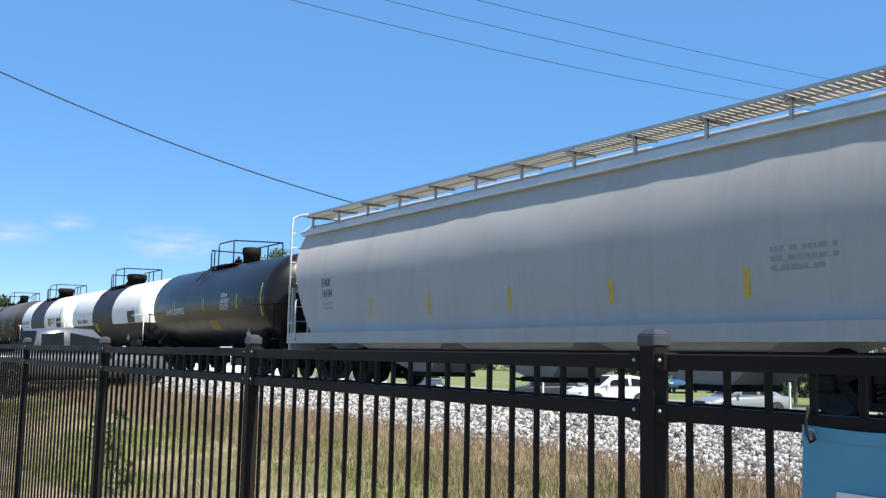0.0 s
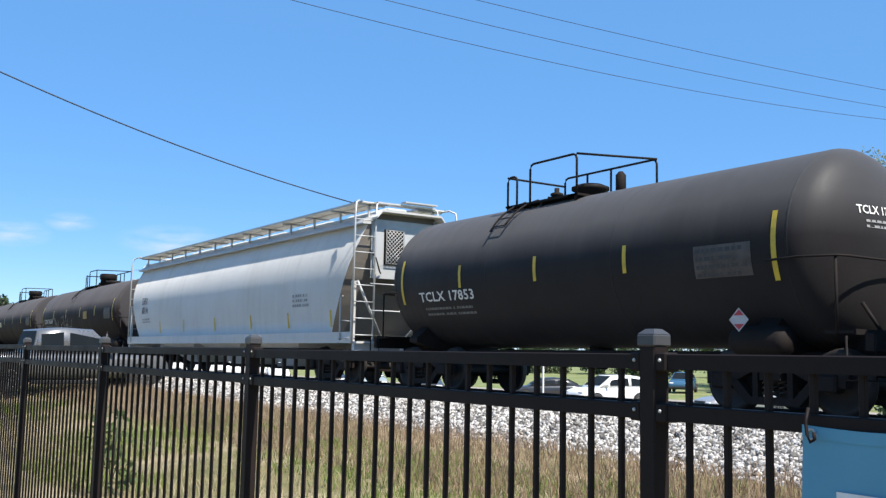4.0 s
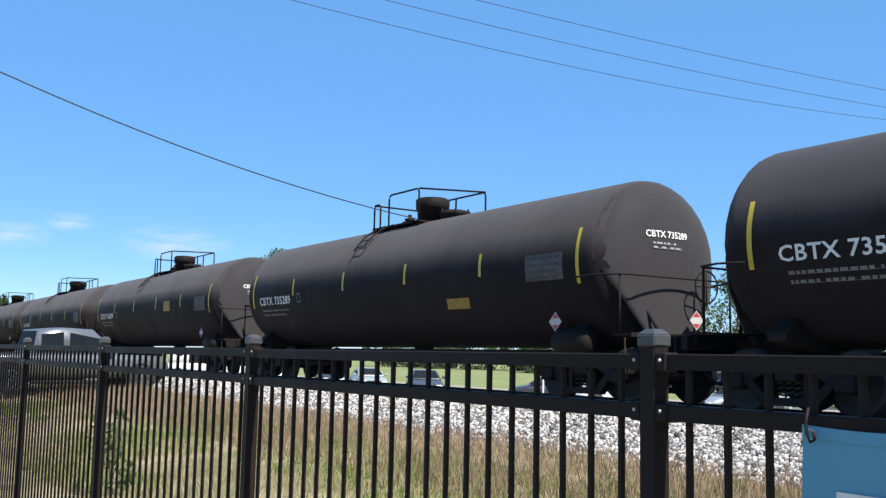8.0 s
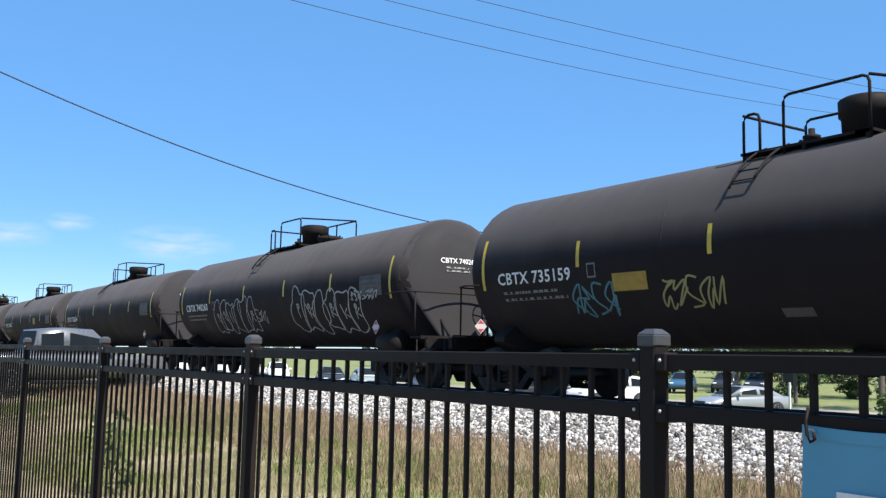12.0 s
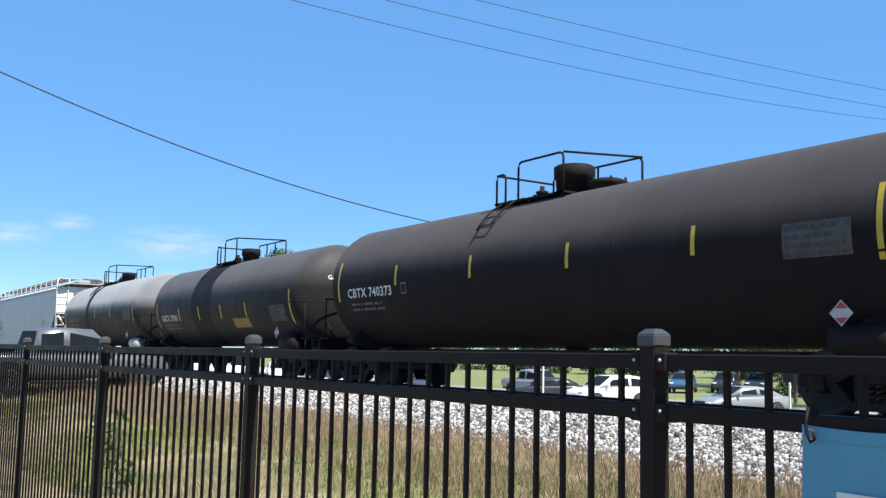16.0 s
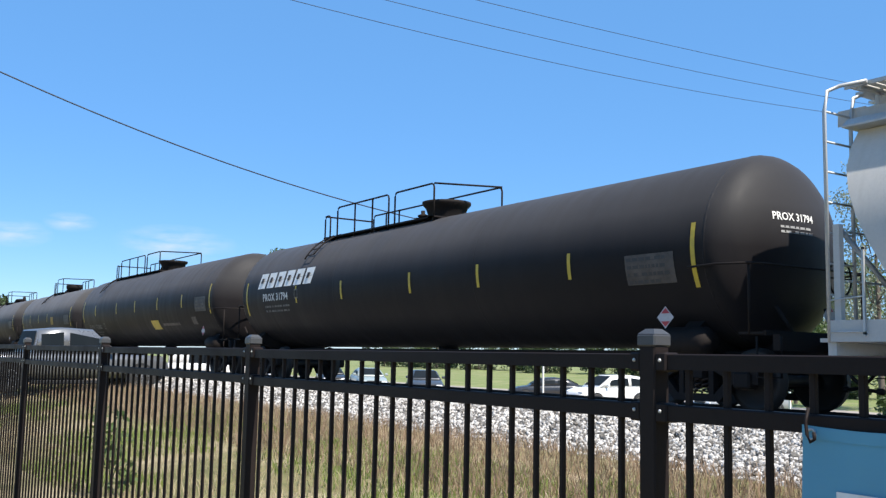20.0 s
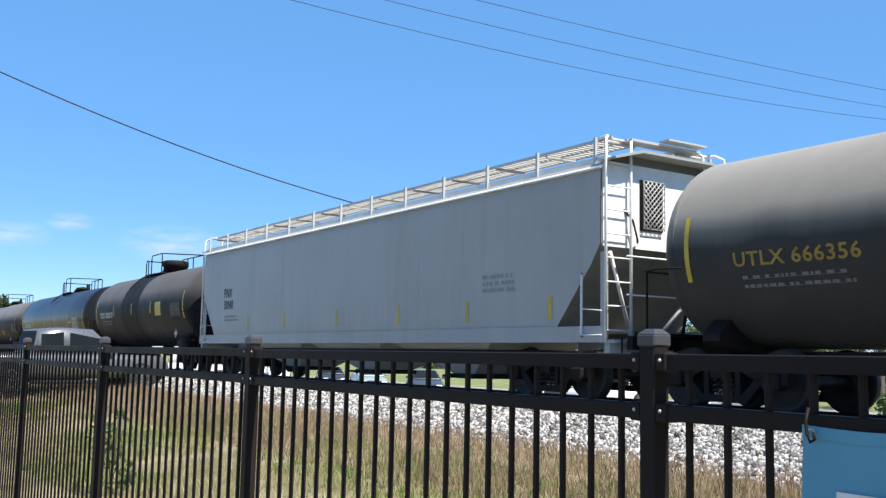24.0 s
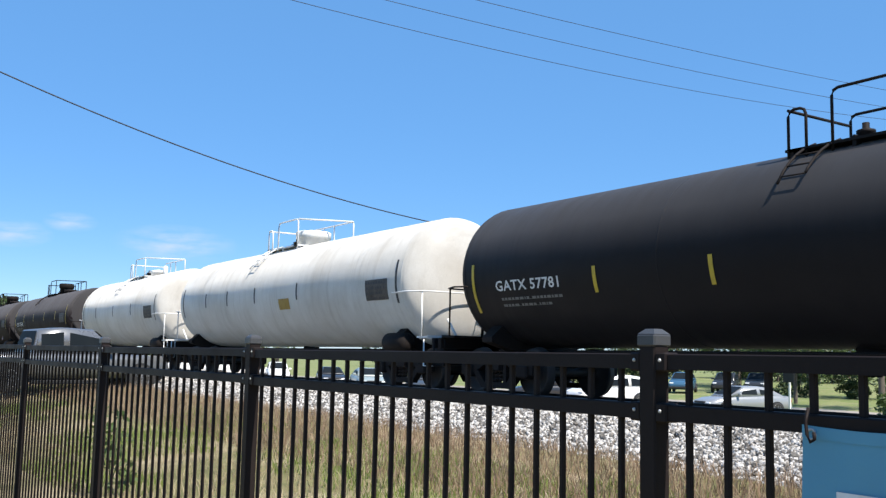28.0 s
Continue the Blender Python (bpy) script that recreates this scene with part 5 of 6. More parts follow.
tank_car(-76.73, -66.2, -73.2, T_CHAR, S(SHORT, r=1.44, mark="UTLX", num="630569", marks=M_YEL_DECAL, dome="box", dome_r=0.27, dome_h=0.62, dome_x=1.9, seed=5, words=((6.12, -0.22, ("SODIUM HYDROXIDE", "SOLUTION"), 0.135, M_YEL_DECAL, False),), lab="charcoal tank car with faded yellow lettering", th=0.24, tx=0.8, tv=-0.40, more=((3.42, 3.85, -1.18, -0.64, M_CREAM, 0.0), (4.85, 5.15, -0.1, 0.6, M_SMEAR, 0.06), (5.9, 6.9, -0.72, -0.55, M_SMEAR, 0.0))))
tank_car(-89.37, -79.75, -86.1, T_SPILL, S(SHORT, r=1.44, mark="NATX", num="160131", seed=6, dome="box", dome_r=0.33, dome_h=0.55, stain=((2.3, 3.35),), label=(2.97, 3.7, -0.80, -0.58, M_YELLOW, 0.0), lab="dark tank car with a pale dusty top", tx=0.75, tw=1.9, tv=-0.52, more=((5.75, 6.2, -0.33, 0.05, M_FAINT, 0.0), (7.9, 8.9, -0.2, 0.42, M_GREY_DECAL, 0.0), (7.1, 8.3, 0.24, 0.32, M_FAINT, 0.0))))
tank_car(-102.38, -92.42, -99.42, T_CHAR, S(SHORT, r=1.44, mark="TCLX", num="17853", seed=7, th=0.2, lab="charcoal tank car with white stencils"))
hopper_car(-123.5, -104.44, T_PALE, dict(mark="SHPX", num="60114", tx=1.7, tz=2.5, seed=2, top=4.02, wz=4.47, bulge=0.50, trim=M_GALV, lab="grey round-sided covered hopper with corner ladders"))
nums = ["735501", "735128", "735241", "735289", "736389"]
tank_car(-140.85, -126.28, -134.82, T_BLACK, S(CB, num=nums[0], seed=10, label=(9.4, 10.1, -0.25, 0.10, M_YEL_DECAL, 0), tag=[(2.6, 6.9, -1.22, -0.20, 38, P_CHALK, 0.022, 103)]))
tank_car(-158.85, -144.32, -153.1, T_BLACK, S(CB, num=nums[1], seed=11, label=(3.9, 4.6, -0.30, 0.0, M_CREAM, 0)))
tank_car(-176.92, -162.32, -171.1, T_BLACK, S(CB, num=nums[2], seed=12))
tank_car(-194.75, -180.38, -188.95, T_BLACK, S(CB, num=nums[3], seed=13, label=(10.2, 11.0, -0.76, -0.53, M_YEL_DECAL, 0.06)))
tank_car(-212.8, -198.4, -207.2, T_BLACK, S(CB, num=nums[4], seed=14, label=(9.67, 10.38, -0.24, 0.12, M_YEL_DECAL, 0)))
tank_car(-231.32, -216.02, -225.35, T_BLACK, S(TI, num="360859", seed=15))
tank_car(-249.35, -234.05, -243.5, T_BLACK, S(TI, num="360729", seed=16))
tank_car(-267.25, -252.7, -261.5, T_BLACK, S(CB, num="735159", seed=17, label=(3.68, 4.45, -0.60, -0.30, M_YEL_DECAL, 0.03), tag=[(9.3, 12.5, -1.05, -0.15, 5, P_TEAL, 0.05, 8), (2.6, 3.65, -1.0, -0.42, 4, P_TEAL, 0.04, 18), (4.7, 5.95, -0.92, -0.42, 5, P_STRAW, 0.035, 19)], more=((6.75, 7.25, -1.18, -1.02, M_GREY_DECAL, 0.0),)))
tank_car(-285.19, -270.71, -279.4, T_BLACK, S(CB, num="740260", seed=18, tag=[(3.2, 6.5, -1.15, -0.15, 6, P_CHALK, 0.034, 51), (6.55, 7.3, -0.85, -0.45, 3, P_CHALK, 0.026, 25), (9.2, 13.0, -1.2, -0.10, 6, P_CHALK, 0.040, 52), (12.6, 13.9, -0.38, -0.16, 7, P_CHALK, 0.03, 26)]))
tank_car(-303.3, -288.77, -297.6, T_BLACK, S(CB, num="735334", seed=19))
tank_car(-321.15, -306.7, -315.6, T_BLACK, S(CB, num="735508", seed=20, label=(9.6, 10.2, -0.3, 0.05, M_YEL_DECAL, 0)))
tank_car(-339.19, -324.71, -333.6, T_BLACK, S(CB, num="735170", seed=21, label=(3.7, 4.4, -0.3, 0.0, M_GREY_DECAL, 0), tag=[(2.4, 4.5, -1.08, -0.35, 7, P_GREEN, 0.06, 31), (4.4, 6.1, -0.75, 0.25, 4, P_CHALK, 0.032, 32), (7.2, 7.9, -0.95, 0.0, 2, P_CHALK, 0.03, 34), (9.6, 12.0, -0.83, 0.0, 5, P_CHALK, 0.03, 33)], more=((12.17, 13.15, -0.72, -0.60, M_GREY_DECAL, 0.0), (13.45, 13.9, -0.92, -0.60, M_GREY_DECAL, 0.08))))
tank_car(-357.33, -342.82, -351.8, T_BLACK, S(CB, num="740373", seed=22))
tank_car(-372.25, -360.27, -368.0, T_CHAR, S(SHORT, r=1.43, mark="GATX", num="37961", tw=1.75, stripes=(2.66, 4.66, 6.72, 8.8), sv=-0.58, tx=0.65, tv=-0.56, dome="box", dome_r=0.30, dome_h=0.5, deck=1.75, dome_x=1.35, stain=((4.05, 5.75),), seed=23, label=(7.6, 8.9, -0.92, -0.60, M_YEL_DECAL, 0), lab="black tank car with a painted-in sunlit top and yellow stripes"))
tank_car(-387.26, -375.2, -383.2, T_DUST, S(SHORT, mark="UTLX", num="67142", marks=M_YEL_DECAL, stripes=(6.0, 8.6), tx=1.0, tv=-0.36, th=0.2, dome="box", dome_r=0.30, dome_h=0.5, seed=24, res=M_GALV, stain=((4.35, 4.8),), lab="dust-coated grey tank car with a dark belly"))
hopper_car(-407.7, -389.55, T_GREY, dict(mark="UTCX", num="59745", tx=1.23, tz=2.26, stripes=(1.1, 3.9, 6.7, 9.4, 12.2, 15.0, 16.6), seed=5, bulge=0.04, lab="grey flat-sided covered hopper with white ladders"))
hopper_car(-427.5, -409.21, T_PALE, dict(mark="ACFX", num="38724", th=0.24, tx=1.73, tz=2.55, seed=6, bulge=0.64, top=3.90, wz=4.33, mural=mural, trim=M_GALV, stripes=(1.0, 17.2), lab="pale round-sided covered hopper with painted graffiti"))
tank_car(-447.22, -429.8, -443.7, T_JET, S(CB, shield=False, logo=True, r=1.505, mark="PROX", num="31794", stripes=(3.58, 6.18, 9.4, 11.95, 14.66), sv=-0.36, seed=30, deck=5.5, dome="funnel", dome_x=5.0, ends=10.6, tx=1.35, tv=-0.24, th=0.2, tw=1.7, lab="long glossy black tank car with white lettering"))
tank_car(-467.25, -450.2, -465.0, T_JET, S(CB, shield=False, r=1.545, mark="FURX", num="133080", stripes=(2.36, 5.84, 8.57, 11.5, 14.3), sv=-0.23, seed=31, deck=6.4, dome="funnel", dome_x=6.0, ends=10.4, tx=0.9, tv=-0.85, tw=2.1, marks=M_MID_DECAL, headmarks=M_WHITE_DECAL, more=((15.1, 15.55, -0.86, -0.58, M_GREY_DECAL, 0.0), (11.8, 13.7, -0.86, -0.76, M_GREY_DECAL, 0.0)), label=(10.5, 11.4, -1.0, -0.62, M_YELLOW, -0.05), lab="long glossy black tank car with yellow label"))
tank_car(-482.72, -470.19, -478.2, T_CHAR, S(SHORT, mark="NATX", num="37404", dome="box", dome_r=0.4, dome_h=0.5, seed=32, marks=M_GREY_DECAL, label=(8.0, 8.6, -0.4, 0.0, M_YEL_DECAL, 0), lab="charcoal tank car with faded stencils"))
tank_car(-498.57, -486.1, -494.2, T_CHAR, S(SHORT, mark="UTLX", num="66641", seed=33, lab="dark tank car with faded stencils"))
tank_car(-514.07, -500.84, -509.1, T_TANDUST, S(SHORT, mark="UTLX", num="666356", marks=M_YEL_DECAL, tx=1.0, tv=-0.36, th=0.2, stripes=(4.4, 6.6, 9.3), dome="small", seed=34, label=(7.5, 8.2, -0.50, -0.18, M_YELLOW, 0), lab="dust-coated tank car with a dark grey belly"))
hopper_car(-534.95, -515.68, T_GREY, dict(bar=0.07, mark="FINX", num="50040", seed=7, bulge=0.03, th=0.27, tx=2.0, tz=2.42, trim=M_WHITE_METAL, lab="large pale grey flat-sided covered hopper"))
tank_car(-549.05, -537.0, -544.4, T_CHAR, S(SHORT, stain=((4.3, 6.6),), mark="TILX", num="202213", dome="box", dome_r=0.5, dome_h=0.55, stripes=(3.0, 5.7, 8.27), seed=36, tv=-0.30, label=(8.85, 9.54, -0.37, 0.14, M_YELLOW, 0), lab="black tank car with a yellow label"))
tank_car(-566.98, -551.86, -560.05, T_GLOSS, S(SHORT, **LONG_A, mark="GATX", num="57872", seed=37, deck=1.75, words=((12.2, -0.36, ("FRA AIP",), 0.13, M_WHITE_DECAL, False),), lines=((9.3, 10.1, -0.48, 4), (11.35, 12.15, -0.52, 3)), panel=False, grid=(12.95, 14.1, -0.60, -0.12), label=(10.54, 11.2, -0.80, -0.50, M_YEL_DECAL, 0), lab="glossy black tank car with white lettering"))
tank_car(-585.5, -569.68, -579.5, T_ASH, S(SHORT, r=1.43, mark="ACFX", num="94898", marks=M_MID_DECAL, headmarks=M_WHITE_DECAL, stripes=(3.24, 5.92, 8.6), sv=-0.44, tx=0.95, tv=-0.42, seed=38, label=(10.9, 11.5, -0.78, -0.48, M_YEL_DECAL, 0), lab="charcoal tank car with faded grey lettering"))
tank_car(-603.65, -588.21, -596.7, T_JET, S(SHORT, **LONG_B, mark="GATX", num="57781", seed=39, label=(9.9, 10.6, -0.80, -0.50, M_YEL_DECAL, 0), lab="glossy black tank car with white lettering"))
tank_car(-621.04, -606.43, -615.57, T_WHITE, S(SHORT, mark="", stripes=(2.4, 4.3, 6.5, 9.4), smat=M_DARK_DECAL, placard=False, dome="box", dome_r=0.5, dome_h=0.5, rail=M_WHITE_METAL, seed=40, label=(8.2, 8.9, -0.5, -0.2, M_YEL_DECAL, 0), lab="dirty white tank car with white end railings"))
tank_car(-635.47, -624.3, -630.7, T_WHITE, S(SHORT, mark="", stripes=(2.4, 5.3, 8.0), smat=M_DARK_DECAL, placard=False, dome="small", rail=M_WHITE_METAL, seed=41, lab="dirty white short tank car with white railings"))
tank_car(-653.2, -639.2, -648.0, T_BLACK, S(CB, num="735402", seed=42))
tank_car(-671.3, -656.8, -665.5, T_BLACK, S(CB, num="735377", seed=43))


# ---- road, parking area and vehicles behind the track ----
def strip(name, x0, x1, y0, y1, lift, mat, label, cat):
    bm = bmesh.new()
    nx, ny = 60, 6
    grid = [[bm.verts.new((x0 + (x1 - x0) * i / nx, y0 + (y1 - y0) * j / ny, ground_z(0, y0 + (y1 - y0) * j / ny) + lift)) for i in range(nx + 1)] for j in range(ny + 1)]
    for A, B in zip(grid, grid[1:]):
        for i in range(nx):
            bm.faces.new((A[i], A[i + 1], B[i + 1], B[i]))
    return tagged(part(name, bm, mat), label, cat, kind="structure")


strip("road", -900, 700, 43.0, 50.5, 0.03, paint("worn_road", (0.30, 0.265, 0.23), (0.22, 0.20, 0.18), 0.9, grain=9, patch=0.3, amount=0.6, relief=0.3), "worn tan-grey road running along the railway", "road")
strip("parking_area", -120, -35.0, 26.0, 42.5, 0.04, paint("pale_pavement", (0.34, 0.265, 0.185), (0.27, 0.22, 0.16), 0.9, grain=9, patch=0.3, amount=0.6, relief=0.3), "pale worn pavement where cars are parked", "pavement")

M_GLASS = paint("car_glass", (0.012, 0.016, 0.02), (0.03, 0.035, 0.04), 0.38, grain=3, patch=0.8, amount=0.3, relief=0.0, spec=0.02)
M_TYRE = paint("tyre_rubber", (0.018, 0.018, 0.018), (0.05, 0.045, 0.04), 0.85, grain=30, patch=4, amount=0.5)
M_RIM = paint("alloy_rim", (0.45, 0.45, 0.46), (0.2, 0.19, 0.18), 0.35, metal=0.7, grain=20, patch=4, amount=0.4)
M_LAMP = paint("headlamp", (0.75, 0.77, 0.8), (0.5, 0.5, 0.5), 0.12, grain=10, patch=3, amount=0.2, relief=0.0, spec=0.8)
M_TRIM = paint("black_trim", (0.015, 0.015, 0.016), (0.04, 0.04, 0.04), 0.6, grain=20, patch=3, amount=0.4)


def car_paint(name, c, metal=0.2):
    m = paint(name, c, scaled(c, 0.7), 0.28, metal=metal, grain=60, patch=1.0, amount=0.3, relief=0.02)
    m.node_tree.nodes["Principled BSDF"].inputs["Coat Weight"].default_value = 0.3
    return m


C_WHITE = car_paint("car_white", (0.78, 0.78, 0.77), 0.0)
C_SILVER = car_paint("car_silver", (0.30, 0.31, 0.325))
C_STEEL = car_paint("car_steel", (0.20, 0.205, 0.215), 0.55)
C_GREY = car_paint("car_grey", (0.06, 0.068, 0.08))
C_DARK = car_paint("car_dark", (0.035, 0.038, 0.045))
C_BLUE = car_paint("car_blue", (0.05, 0.13, 0.22))
C_GREEN = car_paint("car_pale_green", (0.33, 0.38, 0.37))


ROLLERS = {}


def loft(bm, rings):
    loops = [[bm.verts.new(p) for p in r] for r in rings]
    for A, B in zip(loops, loops[1:]):
        for i in range(len(A)):
            j = (i + 1) % len(A)
            bm.faces.new((A[i], A[j], B[j], B[i])).smooth = True
    bm.faces.new(loops[0][::-1])
    bm.faces.new(loops[-1])


SHAPES = {
    # stations along the car: x, floor, shoulder, half width; then the cabin: x, height, half width at the roof
    "sedan": (4.75, [(-2.37, 0.42, 0.78, 0.74), (-2.25, 0.30, 0.98, 0.86), (-1.4, 0.24, 1.02, 0.91), (0, 0.22, 0.98, 0.92), (0.9, 0.22, 0.96, 0.92), (1.7, 0.25, 0.86, 0.90), (2.2, 0.28, 0.72, 0.84), (2.37, 0.36, 0.58, 0.70)],
              [(-1.95, 1.00, 0.80), (-1.15, 1.38, 0.64), (-0.5, 1.45, 0.63), (0.2, 1.43, 0.63), (1.15, 0.97, 0.78)], 0.33, (-1.42, 1.42)),
    "suv": (4.5, [(-2.25, 0.45, 0.95, 0.78), (-2.15, 0.32, 1.08, 0.88), (-1.3, 0.27, 1.08, 0.92), (0, 0.25, 1.06, 0.92), (0.9, 0.25, 1.04, 0.92), (1.6, 0.28, 1.00, 0.90), (2.1, 0.32, 0.88, 0.85), (2.25, 0.40, 0.66, 0.72)],
            [(-2.15, 1.08, 0.82), (-1.75, 1.58, 0.66), (-0.9, 1.68, 0.67), (0.2, 1.66, 0.67), (1.15, 1.05, 0.80)], 0.36, (-1.32, 1.36)),
    "pickup": (5.8, [(-2.9, 0.55, 1.08, 0.90), (-2.85, 0.48, 1.13, 0.96), (-1.6, 0.42, 1.13, 0.98), (-0.9, 0.40, 1.13, 0.98), (0.9, 0.40, 1.13, 0.98), (1.9, 0.42, 1.12, 0.97), (2.85, 0.45, 1.10, 0.95), (3.05, 0.52, 0.90, 0.88)],
               [(-1.05, 1.13, 0.84), (-0.90, 1.80, 0.70), (-0.2, 1.88, 0.71), (0.7, 1.85, 0.71), (1.55, 1.13, 0.82)], 0.40, (-1.75, 2.12)),
    "van": (5.6, [(-2.8, 0.45, 1.15, 0.86), (-2.75, 0.35, 1.25, 0.96), (-1.0, 0.32, 1.25, 0.98), (1.0, 0.32, 1.22, 0.98), (2.2, 0.34, 1.12, 0.96), (2.65, 0.38, 0.95, 0.90), (2.8, 0.45, 0.75, 0.80)],
            [(-2.75, 1.20, 0.86), (-2.6, 2.35, 0.80), (-0.5, 2.45, 0.80), (1.0, 2.38, 0.78), (2.1, 1.20, 0.82)], 0.36, (-1.7, 1.75)),
}


def vehicle(name, kind, mat, at, label, category):
    L, low, cab, wr, axles = SHAPES[kind]
    car = tagged(new(name), label, category)
    car.matrix_world = at

    def section(x, z0, z1, w):
        return [(x, -w * 0.82, z0), (x, -w, z0 + 0.16), (x, -w, z1 - 0.16), (x, -w * 0.93, z1 - 0.03), (x, -w * 0.80, z1), (x, w * 0.80, z1), (x, w * 0.93, z1 - 0.03), (x, w, z1 - 0.16), (x, w, z0 + 0.16), (x, w * 0.82, z0)]
    part("body", built(lambda bm: loft(bm, [section(*s) for s in low])), mat, car)

    def roofsec(x, z, w, base):
        wb = 0.84
        return [(x, -wb, base), (x, -(w + 0.03), z - 0.06 if z > base + 0.1 else base + 0.01), (x, -w * 0.86, max(z, base + 0.02)), (x, w * 0.86, max(z, base + 0.02)), (x, w + 0.03, z - 0.06 if z > base + 0.1 else base + 0.01), (x, wb, base)]
    base = cab[0][1] - 0.06
    cabin = part("cabin", built(lambda bm: loft(bm, [roofsec(x, z, w, base) for x, z, w in cab])), mat, car)

    def side(x, f, s):
        """A point on the cabin's side at x, a fraction f of the way up."""
        for (a, za, wa), (b, zb, wb) in zip(cab, cab[1:]):
            if a <= x <= b:
                t = (x - a) / (b - a)
                z, w = za + (zb - za) * t, wa + (wb - wa) * t
                break
        top = max(z - 0.07, base + 0.02)
        zz = base + 0.11 + (top - 0.07 - base - 0.11) * f
        k = (zz - base) / max(0.05, top - base)
        return (x, s * (0.84 + (w + 0.03 - 0.84) * k + 0.012), zz)
    xs = [c[0] for c in cab]
    m0, m1 = (xs[0] + xs[1]) / 2, (xs[-2] + xs[-1]) / 2
    spans = [(xs[1] + 0.06, (xs[1] + xs[3]) / 2 - 0.10), ((xs[1] + xs[3]) / 2 + 0.08, m1 - 0.10)]
    if kind == "sedan":
        spans[0] = (m0 + 0.25, spans[0][1])
    if kind == "van":
        spans = spans[1:]
    for s in (-1, 1):
        for a, b in spans:
            q = [side(a, 0.0, s), side(b, 0.0, s), side(min(b, xs[3] + 0.15), 1.0, s), side(max(a, xs[1] + 0.06), 1.0, s)]
            part("side_window", built(lambda bm: bm.faces.new([bm.verts.new(p) for p in q])), M_GLASS, cabin, "dark tinted window")
        part("mirror", built(lambda bm: bevel_box(bm, (m1 + 0.05, s * 1.0, base + 0.12), (0.12, 0.20, 0.14), 0.03)), mat, car)
        part("headlight", built(lambda bm: bevel_box(bm, (low[-2][0] - 0.02, s * 0.62, low[-2][2] - 0.10), (0.22, 0.36, 0.13), 0.04)), M_LAMP, car, "clear headlight")
        part("tail_light", built(lambda bm: bevel_box(bm, (low[0][0] + 0.04, s * 0.66, low[0][2] - 0.02), (0.10, 0.22, 0.16), 0.03)), M_RED, car, "red tail light")
        part("sill", built(lambda bm: bevel_box(bm, (0, s * 0.90, 0.30), (2.2, 0.06, 0.12), 0.02)), M_TRIM, car)
    for (x0, z0, w0), (x1, z1, w1), nm in ((cab[-1], cab[-2], "windshield"), (cab[0], cab[1], "rear_window")):
        d = 0.015 if nm == "windshield" else -0.015
        a, b = 0.12, 0.90
        q = []
        for f, sgn in ((a, -1), (a, 1), (b, 1), (b, -1)):
            zz = max(z0, base) + (z1 - max(z0, base)) * f
            q.append((x0 + (x1 - x0) * f + d, sgn * (0.74 + (w1 * 0.86 - 0.74) * f), zz + 0.03))
        part(nm, built(lambda bm: bm.faces.new([bm.verts.new(p) for p in q])), M_GLASS, cabin, "dark glass")
    part("front_bumper", built(lambda bm: bevel_box(bm, (L / 2 - 0.08, 0, 0.45), (0.20, 1.62, 0.22), 0.06)), M_TRIM if kind != "sedan" else mat, car)
    part("grille", built(lambda bm: bevel_box(bm, (L / 2 - 0.10, 0, 0.64), (0.12, 0.9, 0.14), 0.03)), M_TRIM, car)
    part("rear_bumper", built(lambda bm: bevel_box(bm, (-L / 2 + 0.08, 0, 0.48), (0.20, 1.62, 0.20), 0.06)), M_TRIM if kind == "pickup" else mat, car)
    if kind == "pickup":
        part("bed_opening", built(lambda bm: box(bm, (-1.9, 0, 1.132), (1.75, 1.6, 0.02))), M_TRIM, car, "dark open truck bed")
    for x in axles:
        for s in (-1, 1):
            # dark opening over the wheel, cut off flat at the sill
            wide = max(q[3] for q in low)
            rim_r = wr + 0.075
            arc = [(x + rim_r * math.cos(t), wr + rim_r * math.sin(t)) for t in (math.pi * (k / 16 * 1.24 - 0.12) for k in range(17))]
            part("wheel_arch", built(lambda bm: prism(bm, arc, "y", s * (wide - 0.05), s * (wide + 0.006))), M_TRIM, car)
            w = part("wheel", built(lambda bm: lathe(bm, [(-0.10, wr * 0.66), (-0.11, wr * 0.9), (-0.08, wr), (0.08, wr), (0.11, wr * 0.9), (0.10, wr * 0.66)], 22, "y")), M_TYRE, car, at=(x, s * (wide - 0.02), wr))
            ROLLERS.setdefault(car.name, []).append((w, x, s * (wide - 0.02), wr))

            def rim(bm):
                lathe(bm, [(-0.06, 0.0), (-0.06, wr * 0.62), (0.06, wr * 0.62), (0.06, 0.0)], 18, "y")
                for k in range(6):
                    t = k * math.pi / 3
                    box(bm, (math.sin(t) * wr * 0.34, s * 0.085, math.cos(t) * wr * 0.34), (0.06, 0.03, wr * 0.6), Matrix.Rotation(t, 3, "Y"))
                lathe(bm, [(0.05, wr * 0.66), (0.10, wr * 0.68), (0.10, wr * 0.60), (0.05, wr * 0.58)] if s > 0 else [(-0.05, wr * 0.66), (-0.10, wr * 0.68), (-0.10, wr * 0.60), (-0.05, wr * 0.58)], 18, "y")
            part("rim", built(rim), M_RIM, w)
    return car


def parked(name, kind, mat, x, y, heading, label, category):
    return vehicle(name, kind, mat, pose(x, y, ground_z(x, y) + 0.04, 0, 0, heading), label, category)


